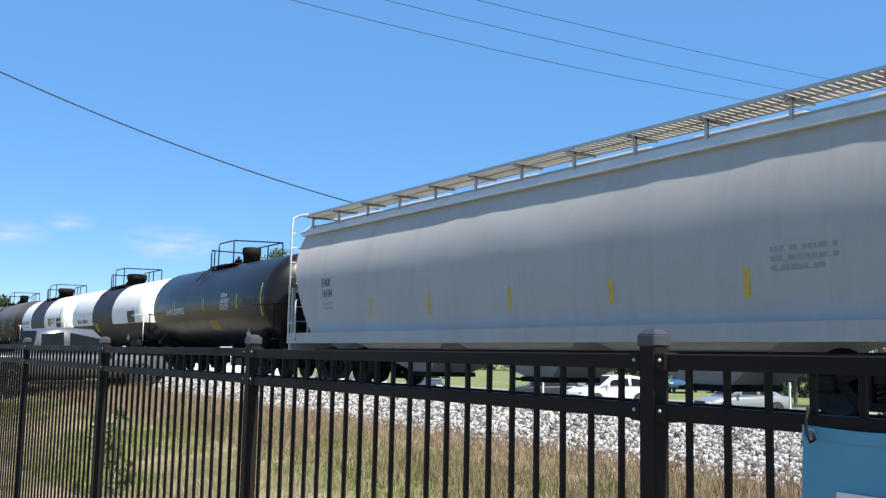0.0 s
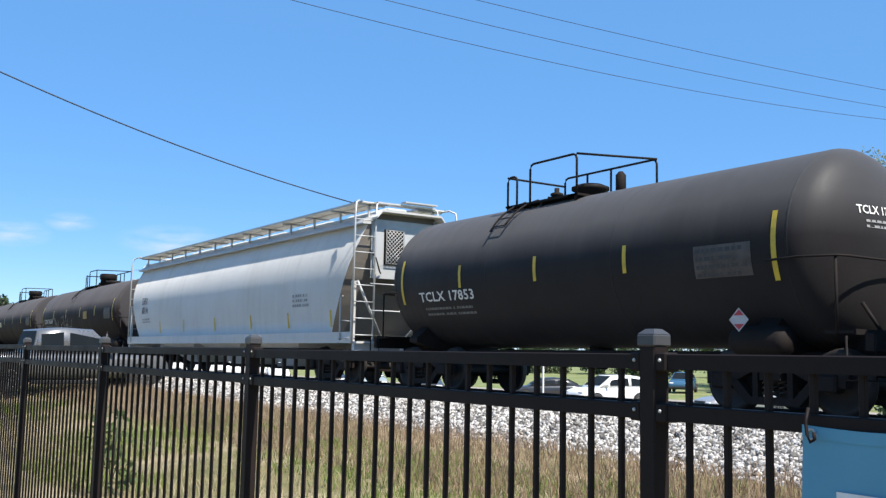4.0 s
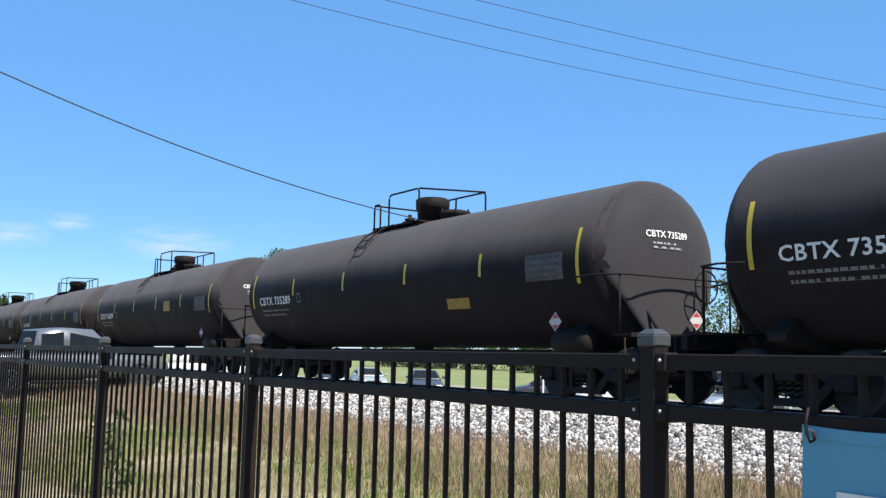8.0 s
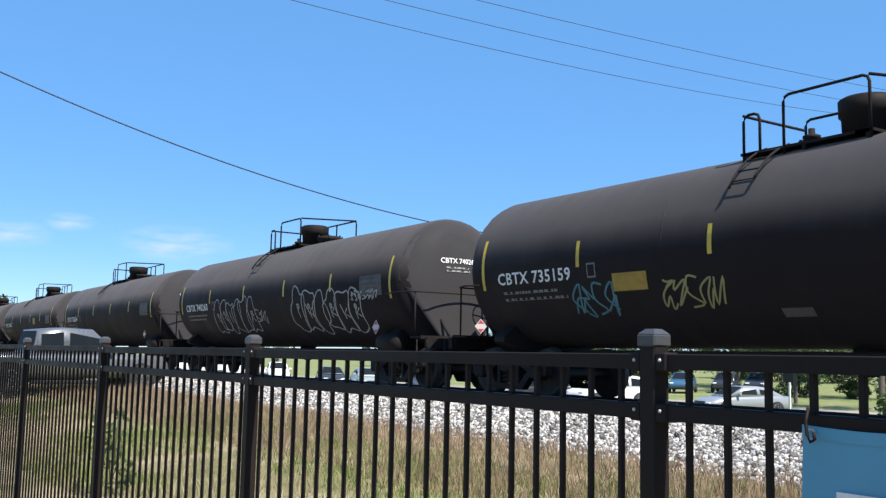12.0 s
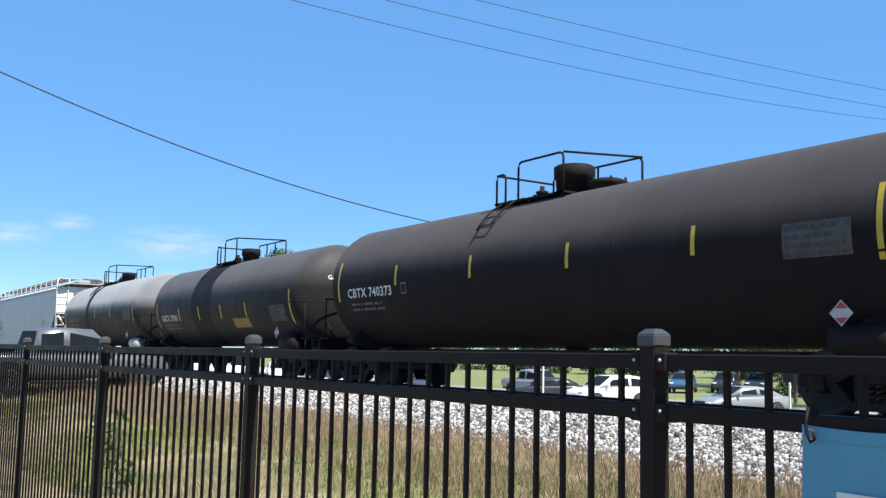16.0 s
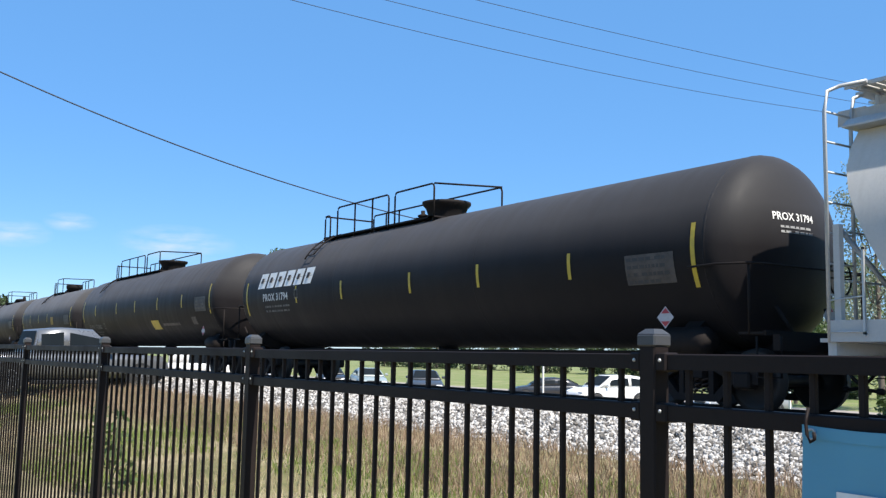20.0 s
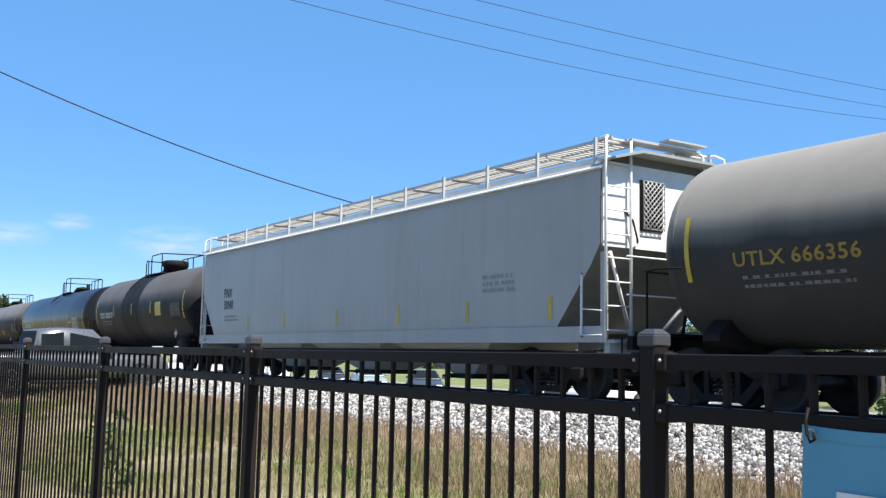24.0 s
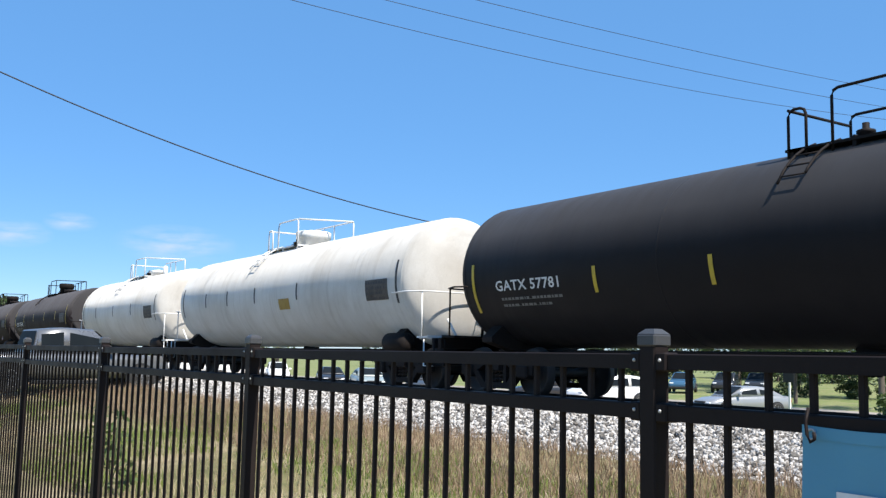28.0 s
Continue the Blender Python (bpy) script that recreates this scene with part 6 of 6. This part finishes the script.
parked("parked_suv", "suv", C_WHITE, -37.6, 35.3, -98, "white compact crossover parked on pale pavement", "car")
parked("parked_sedan", "sedan", C_SILVER, -31.6, 38.4, -106, "silver sedan parked on the grass", "car")
parked("parked_sedan", "sedan", C_DARK, -46.4, 38.4, -122, "dark grey sedan parked behind a white post", "car")
parked("parked_sedan", "sedan", C_GREY, -46.0, 29.2, -28, "blue-grey sedan with its hood in the sun", "car")
parked("parked_sedan", "sedan", C_GREEN, -53.2, 29.6, -20, "pale silver-green sedan parked on pavement", "car")
parked("parked_sedan", "sedan", C_DARK, -63.5, 32.2, -20, "dark sedan in a row of parked cars", "car")
parked("parked_suv", "suv", C_WHITE, -76.0, 33.5, -20, "white crossover in a row of parked cars", "car")
parked("parked_van", "van", C_WHITE, -95.5, 33.2, 70, "white delivery van parked on pale pavement", "van")
parked("parked_van", "van", C_WHITE, -91.0, 35.8, 74, "white delivery van parked on pale pavement", "van")
parked("parked_suv", "suv", C_BLUE, -56.6, 61.5, -55, "dark blue crossover facing the road", "car")
parked("parked_suv", "suv", C_DARK, -55.5, 65.6, -58, "black crossover facing the road", "car")
parked("parked_suv", "suv", C_DARK, -54.6, 68.6, -58, "black crossover at the end of a row", "car")
TRUCK = vehicle("pickup_truck", "pickup", C_STEEL, pose(-30.4, 6.38, 0.42, 0, 0, 98), "silver crew-cab pickup truck parked facing the track", "pickup truck")
MOVER = vehicle("moving_pickup", "pickup", C_SILVER, pose(-39, 44.6, ground_z(0, 44.6) + 0.04), "silver pickup truck driving along the road", "pickup truck")


def sign_post(x, y, h, w, hgt, mat, label, name="road_sign"):
    s = tagged(new(name), label, "sign")
    s.location = (x, y, ground_z(x, y))
    part("post", built(lambda bm: [box(bm, (0, 0, h / 2), (0.07, 0.07, h))]), M_WHITE_METAL, s)
    if hgt:
        part("sign_plate", built(lambda bm: bevel_box(bm, (0, -0.06, h - hgt / 2), (w, 0.02, hgt), 0.01)), mat, s, "plain grey sign plate seen from behind")


sign_post(-26.9, 35.9, 2.2, 0.55, 0.50, M_TRIM, "grey sign on a thin post in the grass")
sign_post(-38.0, 31.2, 2.05, 0.0, 0.0, M_WHITE_METAL, "thin white marker post beside parked cars", "marker_post")


# ---- trees, bushes and grass ----
def leaf_mat(name, a, b, trans=0.35):
    m, nt, bs = nodes_of(name)
    geo = nt.nodes.new("ShaderNodeNewGeometry")
    c = ramp(nt, geo.outputs["Random Per Island"], 0.0, 1.0, a, b)
    n = noise_node(nt, 8.0, 3, 0.6)
    c = mix(nt, ramp(nt, n.outputs[0], 0.4, 0.7, (0, 0, 0), (0.4,) * 3), c, scaled(a, 0.7))
    nt.links.new(c, bs.inputs["Base Color"])
    bs.inputs["Roughness"].default_value = 0.6
    bs.inputs["Transmission Weight"].default_value = 0.0
    tr = nt.nodes.new("ShaderNodeBsdfTranslucent")
    nt.links.new(c, tr.inputs["Color"])
    mx = nt.nodes.new("ShaderNodeMixShader")
    mx.inputs[0].default_value = trans
    nt.links.new(bs.outputs[0], mx.inputs[1])
    nt.links.new(tr.outputs[0], mx.inputs[2])
    nt.links.new(mx.outputs[0], nt.nodes["Material Output"].inputs["Surface"])
    return m


L_PALE = leaf_mat("pale_leaves", (0.15, 0.175, 0.11), (0.30, 0.33, 0.24))
L_GREEN = leaf_mat("green_leaves", (0.05, 0.085, 0.022), (0.13, 0.18, 0.055))
L_DARK = leaf_mat("dark_leaves", (0.03, 0.055, 0.018), (0.08, 0.115, 0.04))
M_BARK = paint("bark", (0.12, 0.095, 0.075), (0.06, 0.05, 0.04), 0.9, grain=14, patch=3, amount=0.7, relief=0.8, streak=(1, 1, 0.2))


def leaves_mesh(centres, radii, per, size, seed, mat):
    """Clumps of small leaves round the ends of the limbs."""
    rng = np.random.default_rng(seed)
    C = np.repeat(np.array(centres), per, 0)
    Rr = np.repeat(np.array(radii), per)
    n = len(C)
    d = rng.normal(size=(n, 3))
    d /= np.linalg.norm(d, axis=1)[:, None]
    p = C + d * (Rr * rng.random(n) ** 0.45)[:, None] * np.array([1, 1, 0.8])
    u = rng.normal(size=(n, 3))
    u /= np.linalg.norm(u, axis=1)[:, None]
    w = np.cross(u, rng.normal(size=(n, 3)))
    w /= np.linalg.norm(w, axis=1)[:, None]
    s = size * (0.6 + 0.8 * rng.random(n))[:, None]
    co = np.stack([p - u * s, p + w * s * 0.45, p + u * s, p - w * s * 0.45], 1).reshape(-1, 3)
    me = bpy.data.meshes.new("leaves")
    me.from_pydata(co, [], np.arange(4 * n).reshape(-1, 4).tolist())
    me.materials.append(mat)
    return me


def tree(at, h, spread, mat, seed, label, clumps=26, per=110, leaf=0.16, trunk=0.2, low=0.25, name="tree"):
    rng = random.Random(seed)
    t = tagged(new(name), label, "tree" if name == "tree" else "bush")
    t.location = at
    pts = [Vector((0.15 * spread * rng.uniform(-0.4, 0.4) * k / 6, 0.15 * spread * rng.uniform(-0.4, 0.4) * k / 6, h * 0.86 * k / 6)) for k in range(7)]

    def wood(bm):
        def taper(line, r0, r1):
            n = len(line)
            rings = []
            for i, p in enumerate(line):
                r = r0 + (r1 - r0) * i / (n - 1)
                rings.append([bm.verts.new(p + Vector((r * math.cos(a), r * math.sin(a), 0))) for a in (2 * math.pi * k / 8 for k in range(8))])
            for A, B in zip(rings, rings[1:]):
                for k in range(8):
                    bm.faces.new((A[k], A[(k + 1) % 8], B[(k + 1) % 8], B[k])).smooth = True
        taper(pts, trunk, trunk * 0.2)
        for c in cs:
            z = max(0.15 * h, c.z - 0.5 * math.hypot(c.x, c.y) - 0.2 * h * rng.random())
            b = Vector((0, 0, z))
            m = (b + c) / 2 + Vector((0, 0, -0.06 * h))
            taper([b, m, c], trunk * 0.35, trunk * 0.06)
    cs = []
    for k in range(clumps):
        f = low + (1 - low) * (k + 0.5) / clumps
        prof = math.sin(math.pi * min(1, (0.12 + 0.86 * (f - low) / (1 - low)))) ** 0.7
        a = k * 2.4 + rng.random()
        q = spread * prof * (0.35 + 0.65 * rng.random())
        cs.append(Vector((q * math.cos(a), q * math.sin(a), h * f * 0.95)))
    part("trunk", built(wood), M_BARK, t)
    part("crown", leaves_mesh([tuple(c) for c in cs], [spread * rng.uniform(0.18, 0.36) for _ in cs], per, leaf, seed, mat), None, t)
    return t


def g(x, y, d=0.0):
    return (x, y, ground_z(x, y) - d)


tree(g(-33.2, 52.8), 15.6, 4.0, L_PALE, 3, "tall airy tree with sparse pale leaves", 44, 260, 0.10, 0.2, 0.26)
tree(g(-58.0, 77.0), 13.0, 5.2, L_GREEN, 4, "broad leafy green tree behind the lawn", 34, 150, 0.2, 0.25, 0.12)
tree(g(-66.0, 80.0), 12.0, 5.4, L_GREEN, 24, "broad leafy green tree behind the lawn", 34, 150, 0.2, 0.25, 0.12)
tree(g(-50.5, 70.0), 14.5, 4.5, L_PALE, 5, "airy tree with pale grey-green leaves", 34, 90, 0.17, 0.25, 0.25)
tree(g(-43.4, 66.5), 10.6, 4.2, L_GREEN, 6, "rounded leafy green tree by the lawn", 32, 150, 0.17, 0.25, 0.15)
tree(g(-40.9, 55.2), 7.4, 2.4, L_GREEN, 7, "slender leafy green tree on the lawn", 30, 130, 0.12, 0.14, 0.32)
tree(g(-130.0, 57.2), 18.3, 5.5, L_GREEN, 8, "broad leafy green tree beyond the track", 34, 150, 0.22, 0.3, 0.25)
tree(g(-123.0, 52.0), 15.2, 5.5, L_GREEN, 18, "broad leafy green tree beyond the track", 34, 150, 0.22, 0.3, 0.25)
tree(g(-146.0, 21.5), 9.2, 4.5, L_DARK, 9, "dense dark green tree far along the track", 30, 150, 0.25, 0.3, 0.2)
tree(g(-150.0, 19.5), 8.8, 4.5, L_DARK, 19, "dense dark green tree far along the track", 30, 150, 0.25, 0.3, 0.2)
tree(g(-19.6, 33.6), 2.2, 1.5, L_GREEN, 10, "loose green bush at the lawn's edge", 24, 130, 0.10, 0.05, 0.1, "bush")
tree(g(-17.4, 32.9), 2.3, 1.6, L_GREEN, 11, "loose green bush at the lawn's edge", 24, 130, 0.10, 0.05, 0.1, "bush")
tree(g(-44.0, 66.5), 1.3, 1.3, L_DARK, 12, "clipped dark green hedge bush", 22, 120, 0.10, 0.05, 0.1, "bush")
tree(g(-47.5, 64.0), 2.0, 1.7, L_DARK, 13, "clipped dark green hedge bush", 22, 120, 0.10, 0.05, 0.1, "bush")
tree(g(-42.0, 68.5), 1.3, 1.3, L_DARK, 14, "clipped dark green hedge bush", 22, 120, 0.10, 0.05, 0.1, "bush")

# a belt of shrubs and low trees far behind
belt = tree((0, 0, -40), 8.0, 5.0, L_DARK, 21, "dense shrubs and low trees behind the road", 30, 120, 0.24, 0.15, 0.05)
tagged(belt, group="tree belt behind the road")
rb = random.Random(33)
spots = [(-176 + 8.2 * k, 96 + 10 * rb.random()) for k in range(20)]
belt.matrix_basis = pose(*g(*spots[0]), 0, 0, 30)
for x, y in spots[1:]:
    copy_thing(belt, pose(x, y, ground_z(x, y) - 1.6 * rb.random(), 0, 0, rb.random() * 360))


def weed(x, y, h, seed):
    rng = random.Random(seed)
    w = tagged(new("weed"), "leafy green weed growing behind the fence", "plant")
    w.location = g(x, y)
    part("stem", built(lambda bm: [tube(bm, [(0, 0, 0), (0.04, 0.02, h * 0.5), (0.0, 0.05, h)], 0.008, 5), tube(bm, [(0, 0, 0.1), (0.2, 0.05, h * 0.6)], 0.006, 5), tube(bm, [(0, 0, 0.1), (-0.22, 0.02, h * 0.55)], 0.006, 5)]), L_DARK, w)
    cs = [(0.30 * rng.uniform(-1, 1) * (0.3 + k / 14), 0.2 * rng.uniform(-1, 1), h * (0.15 + 0.85 * k / 14)) for k in range(15)]
    part("foliage", leaves_mesh(cs, [0.13] * 15, 15, 0.05, seed, L_GREEN), None, w)


weed(-11.3, 3.0, 0.95, 5)


def grass(name, label, n, seed, mat, where, h0, h1, wide):
    """Blades in one sheet: bent strips of three points."""
    rng = np.random.default_rng(seed)
    x, y = where(rng, n)
    z = np.array([ground_z(a, b) for a, b in zip(x, y)]) - 0.02
    h = h0 + (h1 - h0) * rng.random(n) ** 1.6
    a = rng.random(n) * 6.28
    lean = (0.15 + 0.55 * rng.random(n)) * h
    dx, dy = np.cos(a) * lean, np.sin(a) * lean
    b = rng.random(n) * 6.28
    wx, wy = np.cos(b) * wide, np.sin(b) * wide
    co = np.stack([np.stack([x - wx, y - wy, z], 1), np.stack([x + wx, y + wy, z], 1), np.stack([x + wx * 0.7 + dx * 0.35, y + wy * 0.7 + dy * 0.35, z + h * 0.6], 1), np.stack([x - wx * 0.7 + dx * 0.35, y - wy * 0.7 + dy * 0.35, z + h * 0.6], 1), np.stack([x + dx, y + dy, z + h], 1)], 1).reshape(-1, 3)
    k = 5 * np.arange(n)
    faces = np.stack([k, k + 1, k + 2, k + 3], 1).tolist() + np.stack([k + 3, k + 2, k + 4], 1).tolist()
    me = bpy.data.meshes.new(name)
    me.from_pydata(co, [], faces)
    me.materials.append(mat)
    tagged(new(name, me), label, "grass", kind="stuff")


def spread_in(x0, x1, y0, y1, power=1.4):
    def where(rng, n):
        return x1 - (x1 - x0) * rng.random(n) ** power, y0 + (y1 - y0) * rng.random(n)
    return where


def patches(x0, x1, y0, y1, keep):
    """Places only where the ground's patchy growth is green (keep > 0) or dry (keep < 0)."""
    def where(rng, n):
        xs, ys = [], []
        while len(xs) < n:
            a, b = x1 - (x1 - x0) * rng.random() ** 1.3, y0 + (y1 - y0) * rng.random()
            v = noise.noise((a * 0.33, b * 0.55, 2.0)) + 0.25 * noise.noise((a * 1.3, b * 1.3, 4.0))
            v -= 0.22 * min(1.0, max(0.0, (-a - 12.0) / 8.0))
            if v * keep > -0.08:
                xs.append(a)
                ys.append(b)
        return np.array(xs), np.array(ys)
    return where


G_GREEN = leaf_mat("grass_green", (0.10, 0.15, 0.025), (0.24, 0.29, 0.062), 0.3)
G_DRY = leaf_mat("grass_dry", (0.28, 0.215, 0.12), (0.47, 0.39, 0.25), 0.3)
G_BROWN = leaf_mat("grass_brown", (0.19, 0.125, 0.075), (0.36, 0.255, 0.17), 0.3)
grass("grass_green", "short green grass growing in patches by the track", 24000, 1, G_GREEN, patches(-48, -4, 2.6, 7.2, 1), 0.05, 0.20, 0.006)
grass("grass_dry", "dry straw-coloured grass by the track", 28000, 2, G_DRY, patches(-48, -4, 2.6, 8.6, -1), 0.05, 0.20, 0.006)
grass("grass_brown", "tall brown seeding grass along the ballast", 30000, 3, G_BROWN, spread_in(-50, -5, 5.6, 8.55), 0.10, 0.30, 0.005)


# ---- faint cloud low in the sky, far behind everything ----
def wisp_mat():
    m, nt, bs = nodes_of("cloud_wisp")
    tc = nt.nodes.new("ShaderNodeTexCoord")
    mp = nt.nodes.new("ShaderNodeMapping")
    mp.inputs["Scale"].default_value = (0.012, 0.012, 0.05)
    nt.links.new(tc.outputs["Object"], mp.inputs["Vector"])
    n = nt.nodes.new("ShaderNodeTexNoise")
    n.inputs["Scale"].default_value, n.inputs["Detail"].default_value = 1.6, 5.0
    nt.links.new(mp.outputs[0], n.inputs["Vector"])
    # the sheet thins out towards its rim
    uv = nt.nodes.new("ShaderNodeVectorMath")
    uv.operation = "MULTIPLY_ADD"
    nt.links.new(tc.outputs["Generated"], uv.inputs[0])
    uv.inputs[1].default_value, uv.inputs[2].default_value = (2, 0, 2), (-1, 0, -1)
    ln = nt.nodes.new("ShaderNodeVectorMath")
    ln.operation = "LENGTH"
    nt.links.new(uv.outputs[0], ln.inputs[0])
    rim = ramp(nt, ln.outputs["Value"], 0.15, 1.0, (1, 1, 1), (0, 0, 0))
    k = mix(nt, 1.0, ramp(nt, n.outputs[0], 0.34, 0.66, (0, 0, 0), (0.85,) * 3), rim, "MULTIPLY")
    em = nt.nodes.new("ShaderNodeEmission")
    em.inputs["Color"].default_value = (0.36, 0.45, 0.545, 1)
    tr = nt.nodes.new("ShaderNodeBsdfTransparent")
    mx = nt.nodes.new("ShaderNodeMixShader")
    nt.links.new(k, mx.inputs[0])
    nt.links.new(tr.outputs[0], mx.inputs[1])
    nt.links.new(em.outputs[0], mx.inputs[2])
    nt.links.new(mx.outputs[0], nt.nodes["Material Output"].inputs["Surface"])
    nt.nodes.remove(bs)
    return m


M_WISP = wisp_mat()
for wx, wy, wz, w, h in ((-1421.0, 452.3, 163.3, 190.0, 62.0), (-1472.2, 236.0, 166.2, 110.0, 44.0), (-1456.3, 308.3, 186.8, 80.0, 32.0)):
    sky_sheet = part("backdrop", built(lambda bm: bm.faces.new([bm.verts.new((sx * w / 2, 0, sz * h / 2)) for sx, sz in ((-1, -1), (1, -1), (1, 1), (-1, 1))])), M_WISP)
    sky_sheet.matrix_world = pose(wx, wy, wz, 0, 0, math.degrees(math.atan2(wy, wx)) - 90)
    tagged(sky_sheet, "faint white wisp of cloud low in the sky", "cloud", kind="structure")


# ---- overhead lines and the banner on the fence ----
def line(a, b, sag, r, label):
    a, b = Vector(a), Vector(b)
    pts = []
    for k in range(41):
        t = k / 40
        p = a.lerp(b, t)
        p.z -= sag * 4 * t * (1 - t)
        pts.append(p)
    ob = part("overhead_cable", built(lambda bm: tube(bm, pts, r, 6)), M_CABLE)
    tagged(ob, label, "cable", "overhead lines over the track")


M_CABLE = paint("cable_black", (0.012, 0.014, 0.02), (0.03, 0.03, 0.03), 0.6, grain=10, patch=1, amount=0.3)
line((-28.5, 0.0, 10.60), (-28.5, 26.0, 6.17), 1.28, 0.020, "thick black cable sagging down across the track")
line((-16.5, -10.0, 9.57), (-16.5, 45.0, 11.63), 1.03, 0.0065, "thin overhead wire crossing high above the track")
line((-16.5, -10.0, 9.41), (-16.5, 45.0, 11.26), 1.30, 0.0065, "thin overhead wire crossing high above the track")
line((-16.5, -10.0, 9.54), (-16.5, 45.0, 11.68), 2.10, 0.0065, "thin overhead wire crossing high above the track")


def make_banner():
    b = tagged(new("banner"), "teal vinyl banner tied to the fence rail", "banner")
    b.matrix_world = Matrix.Translation(FENCE_O) @ Matrix.Rotation(math.pi + FENCE_A, 4, "Z")
    m = paint("teal_vinyl", (0.075, 0.27, 0.40), (0.10, 0.33, 0.46), 0.45, grain=3, patch=1.2, amount=0.5, relief=0.03)
    x0, x1, z0, z1 = -0.425, -2.6, 0.66, 1.529

    def at(x, z, d=0.0):
        u = (x - x0) / (x1 - x0)
        return (x, 0.034 + 0.010 * math.sin(u * 19 + z * 3) + 0.006 * math.sin(u * 7 - z * 9) + d, z - 0.006 * math.sin(u * 25) * (z - z0))

    def sheet(bm):
        nx, nz = 56, 14
        for d in (0.0, -0.0012):
            rows = [[bm.verts.new(at(x0 + (x1 - x0) * i / nx, z0 + (z1 - z0) * j / nz, d)) for i in range(nx + 1)] for j in range(nz + 1)]
            for A, B in zip(rows, rows[1:]):
                for i in range(nx):
                    bm.faces.new((A[i], A[i + 1], B[i + 1], B[i])).smooth = True
    part("sheet", built(sheet), m, b)
    part("hem", built(lambda bm: [bm.faces.new([bm.verts.new(at(x, z, 0.002)) for x, z in ((x0 + (x1 - x0) * i / 56, z1), (x0 + (x1 - x0) * (i + 1) / 56, z1), (x0 + (x1 - x0) * (i + 1) / 56, z1 - 0.025), (x0 + (x1 - x0) * i / 56, z1 - 0.025))]) for i in range(56)]), m, b)
    for x in (-0.447, -1.2, -1.9):
        part("eyelet", built(lambda bm: tube(bm, [(x + 0.010 * math.cos(t * 0.5236), at(x, z1 - 0.018)[1] + 0.003, z1 - 0.018 + 0.010 * math.sin(t * 0.5236)) for t in range(12)], 0.003, 6, closed=True)), M_GALV, b, "small metal eyelet")
        part("tie", built(lambda bm: tube(bm, [(x, 0.030, z1 + 0.035), (x, 0.040, z1 + 0.008), (x - 0.004, 0.042, z1 - 0.018), (x - 0.014, 0.046, z1 - 0.032), (x - 0.024, 0.046, z1 - 0.026), (x - 0.022, 0.046, z1 - 0.012)], 0.0035, 6)), M_FENCE, b, "black cable tie")
    vs, fs = text_mesh("T", 0.17)
    me = bpy.data.meshes.new("letter")
    me.from_pydata([at(-0.505 - p[0] * 1.05, 1.238 + p[1], 0.004) for p in vs], [], fs)
    me.materials.append(M_WHITE_DECAL)
    part("letter", me, None, b, "white printed letter")


make_banner()


# ---- what moves ----
def motions():
    for car, mid in CARS:
        walk(car, [(0.0, pose(mid, TRACK_Y, RAIL_Z)), (28.0, pose(mid + 28.0 * SPEED, TRACK_Y, RAIL_Z))])
    # a pickup drives past on the road behind
    road_z = ground_z(0, 44.6) + 0.04
    walk(MOVER, [(0.0, pose(-40.2 - 17.0 * 15.0, 44.6, road_z)), (28.0, pose(-40.2 + 11.0 * 15.0, 44.6, road_z))])
    # its wheels roll while it can be seen
    for w, x, y, z in ROLLERS[MOVER.name]:
        a, b = int(16.0 * FPS), int(18.2 * FPS)
        step = math.degrees(15.0 / z) / FPS
        walk(w, [(0.0, pose(x, y, z))] + [(k / FPS, pose(x, y, z, 0, (k - a) * step, 0)) for k in range(a, b + 1)] + [(28.0, pose(x, y, z, 0, (b - a) * step, 0))])
    turn = math.degrees(SPEED / 0.4575) / FPS
    mids = {car.name: mid for car, mid in CARS}
    for ws, car, x in WHEELSETS:
        # the wheels are keyed to roll while they pass near
        t0, t1 = ((at - mids[car.name] - x) / SPEED for at in (-48.0, -3.0))
        a, b = max(0, math.ceil(t0 * FPS)), min(28 * FPS, math.floor(t1 * FPS))
        rows = [(k / FPS, pose(x, 0, 0.4575, 0, (k - a) * turn, 0)) for k in range(a, b + 1)] if b > a else []
        first = rows[0][1] if rows else pose(x, 0, 0.4575)
        last = rows[-1][1] if rows else pose(x, 0, 0.4575)
        if a > 0 or not rows:
            rows.insert(0, (0.0, first))
        if b < 28 * FPS:
            rows.append((28.0, last))
        walk(ws, rows)


motions()
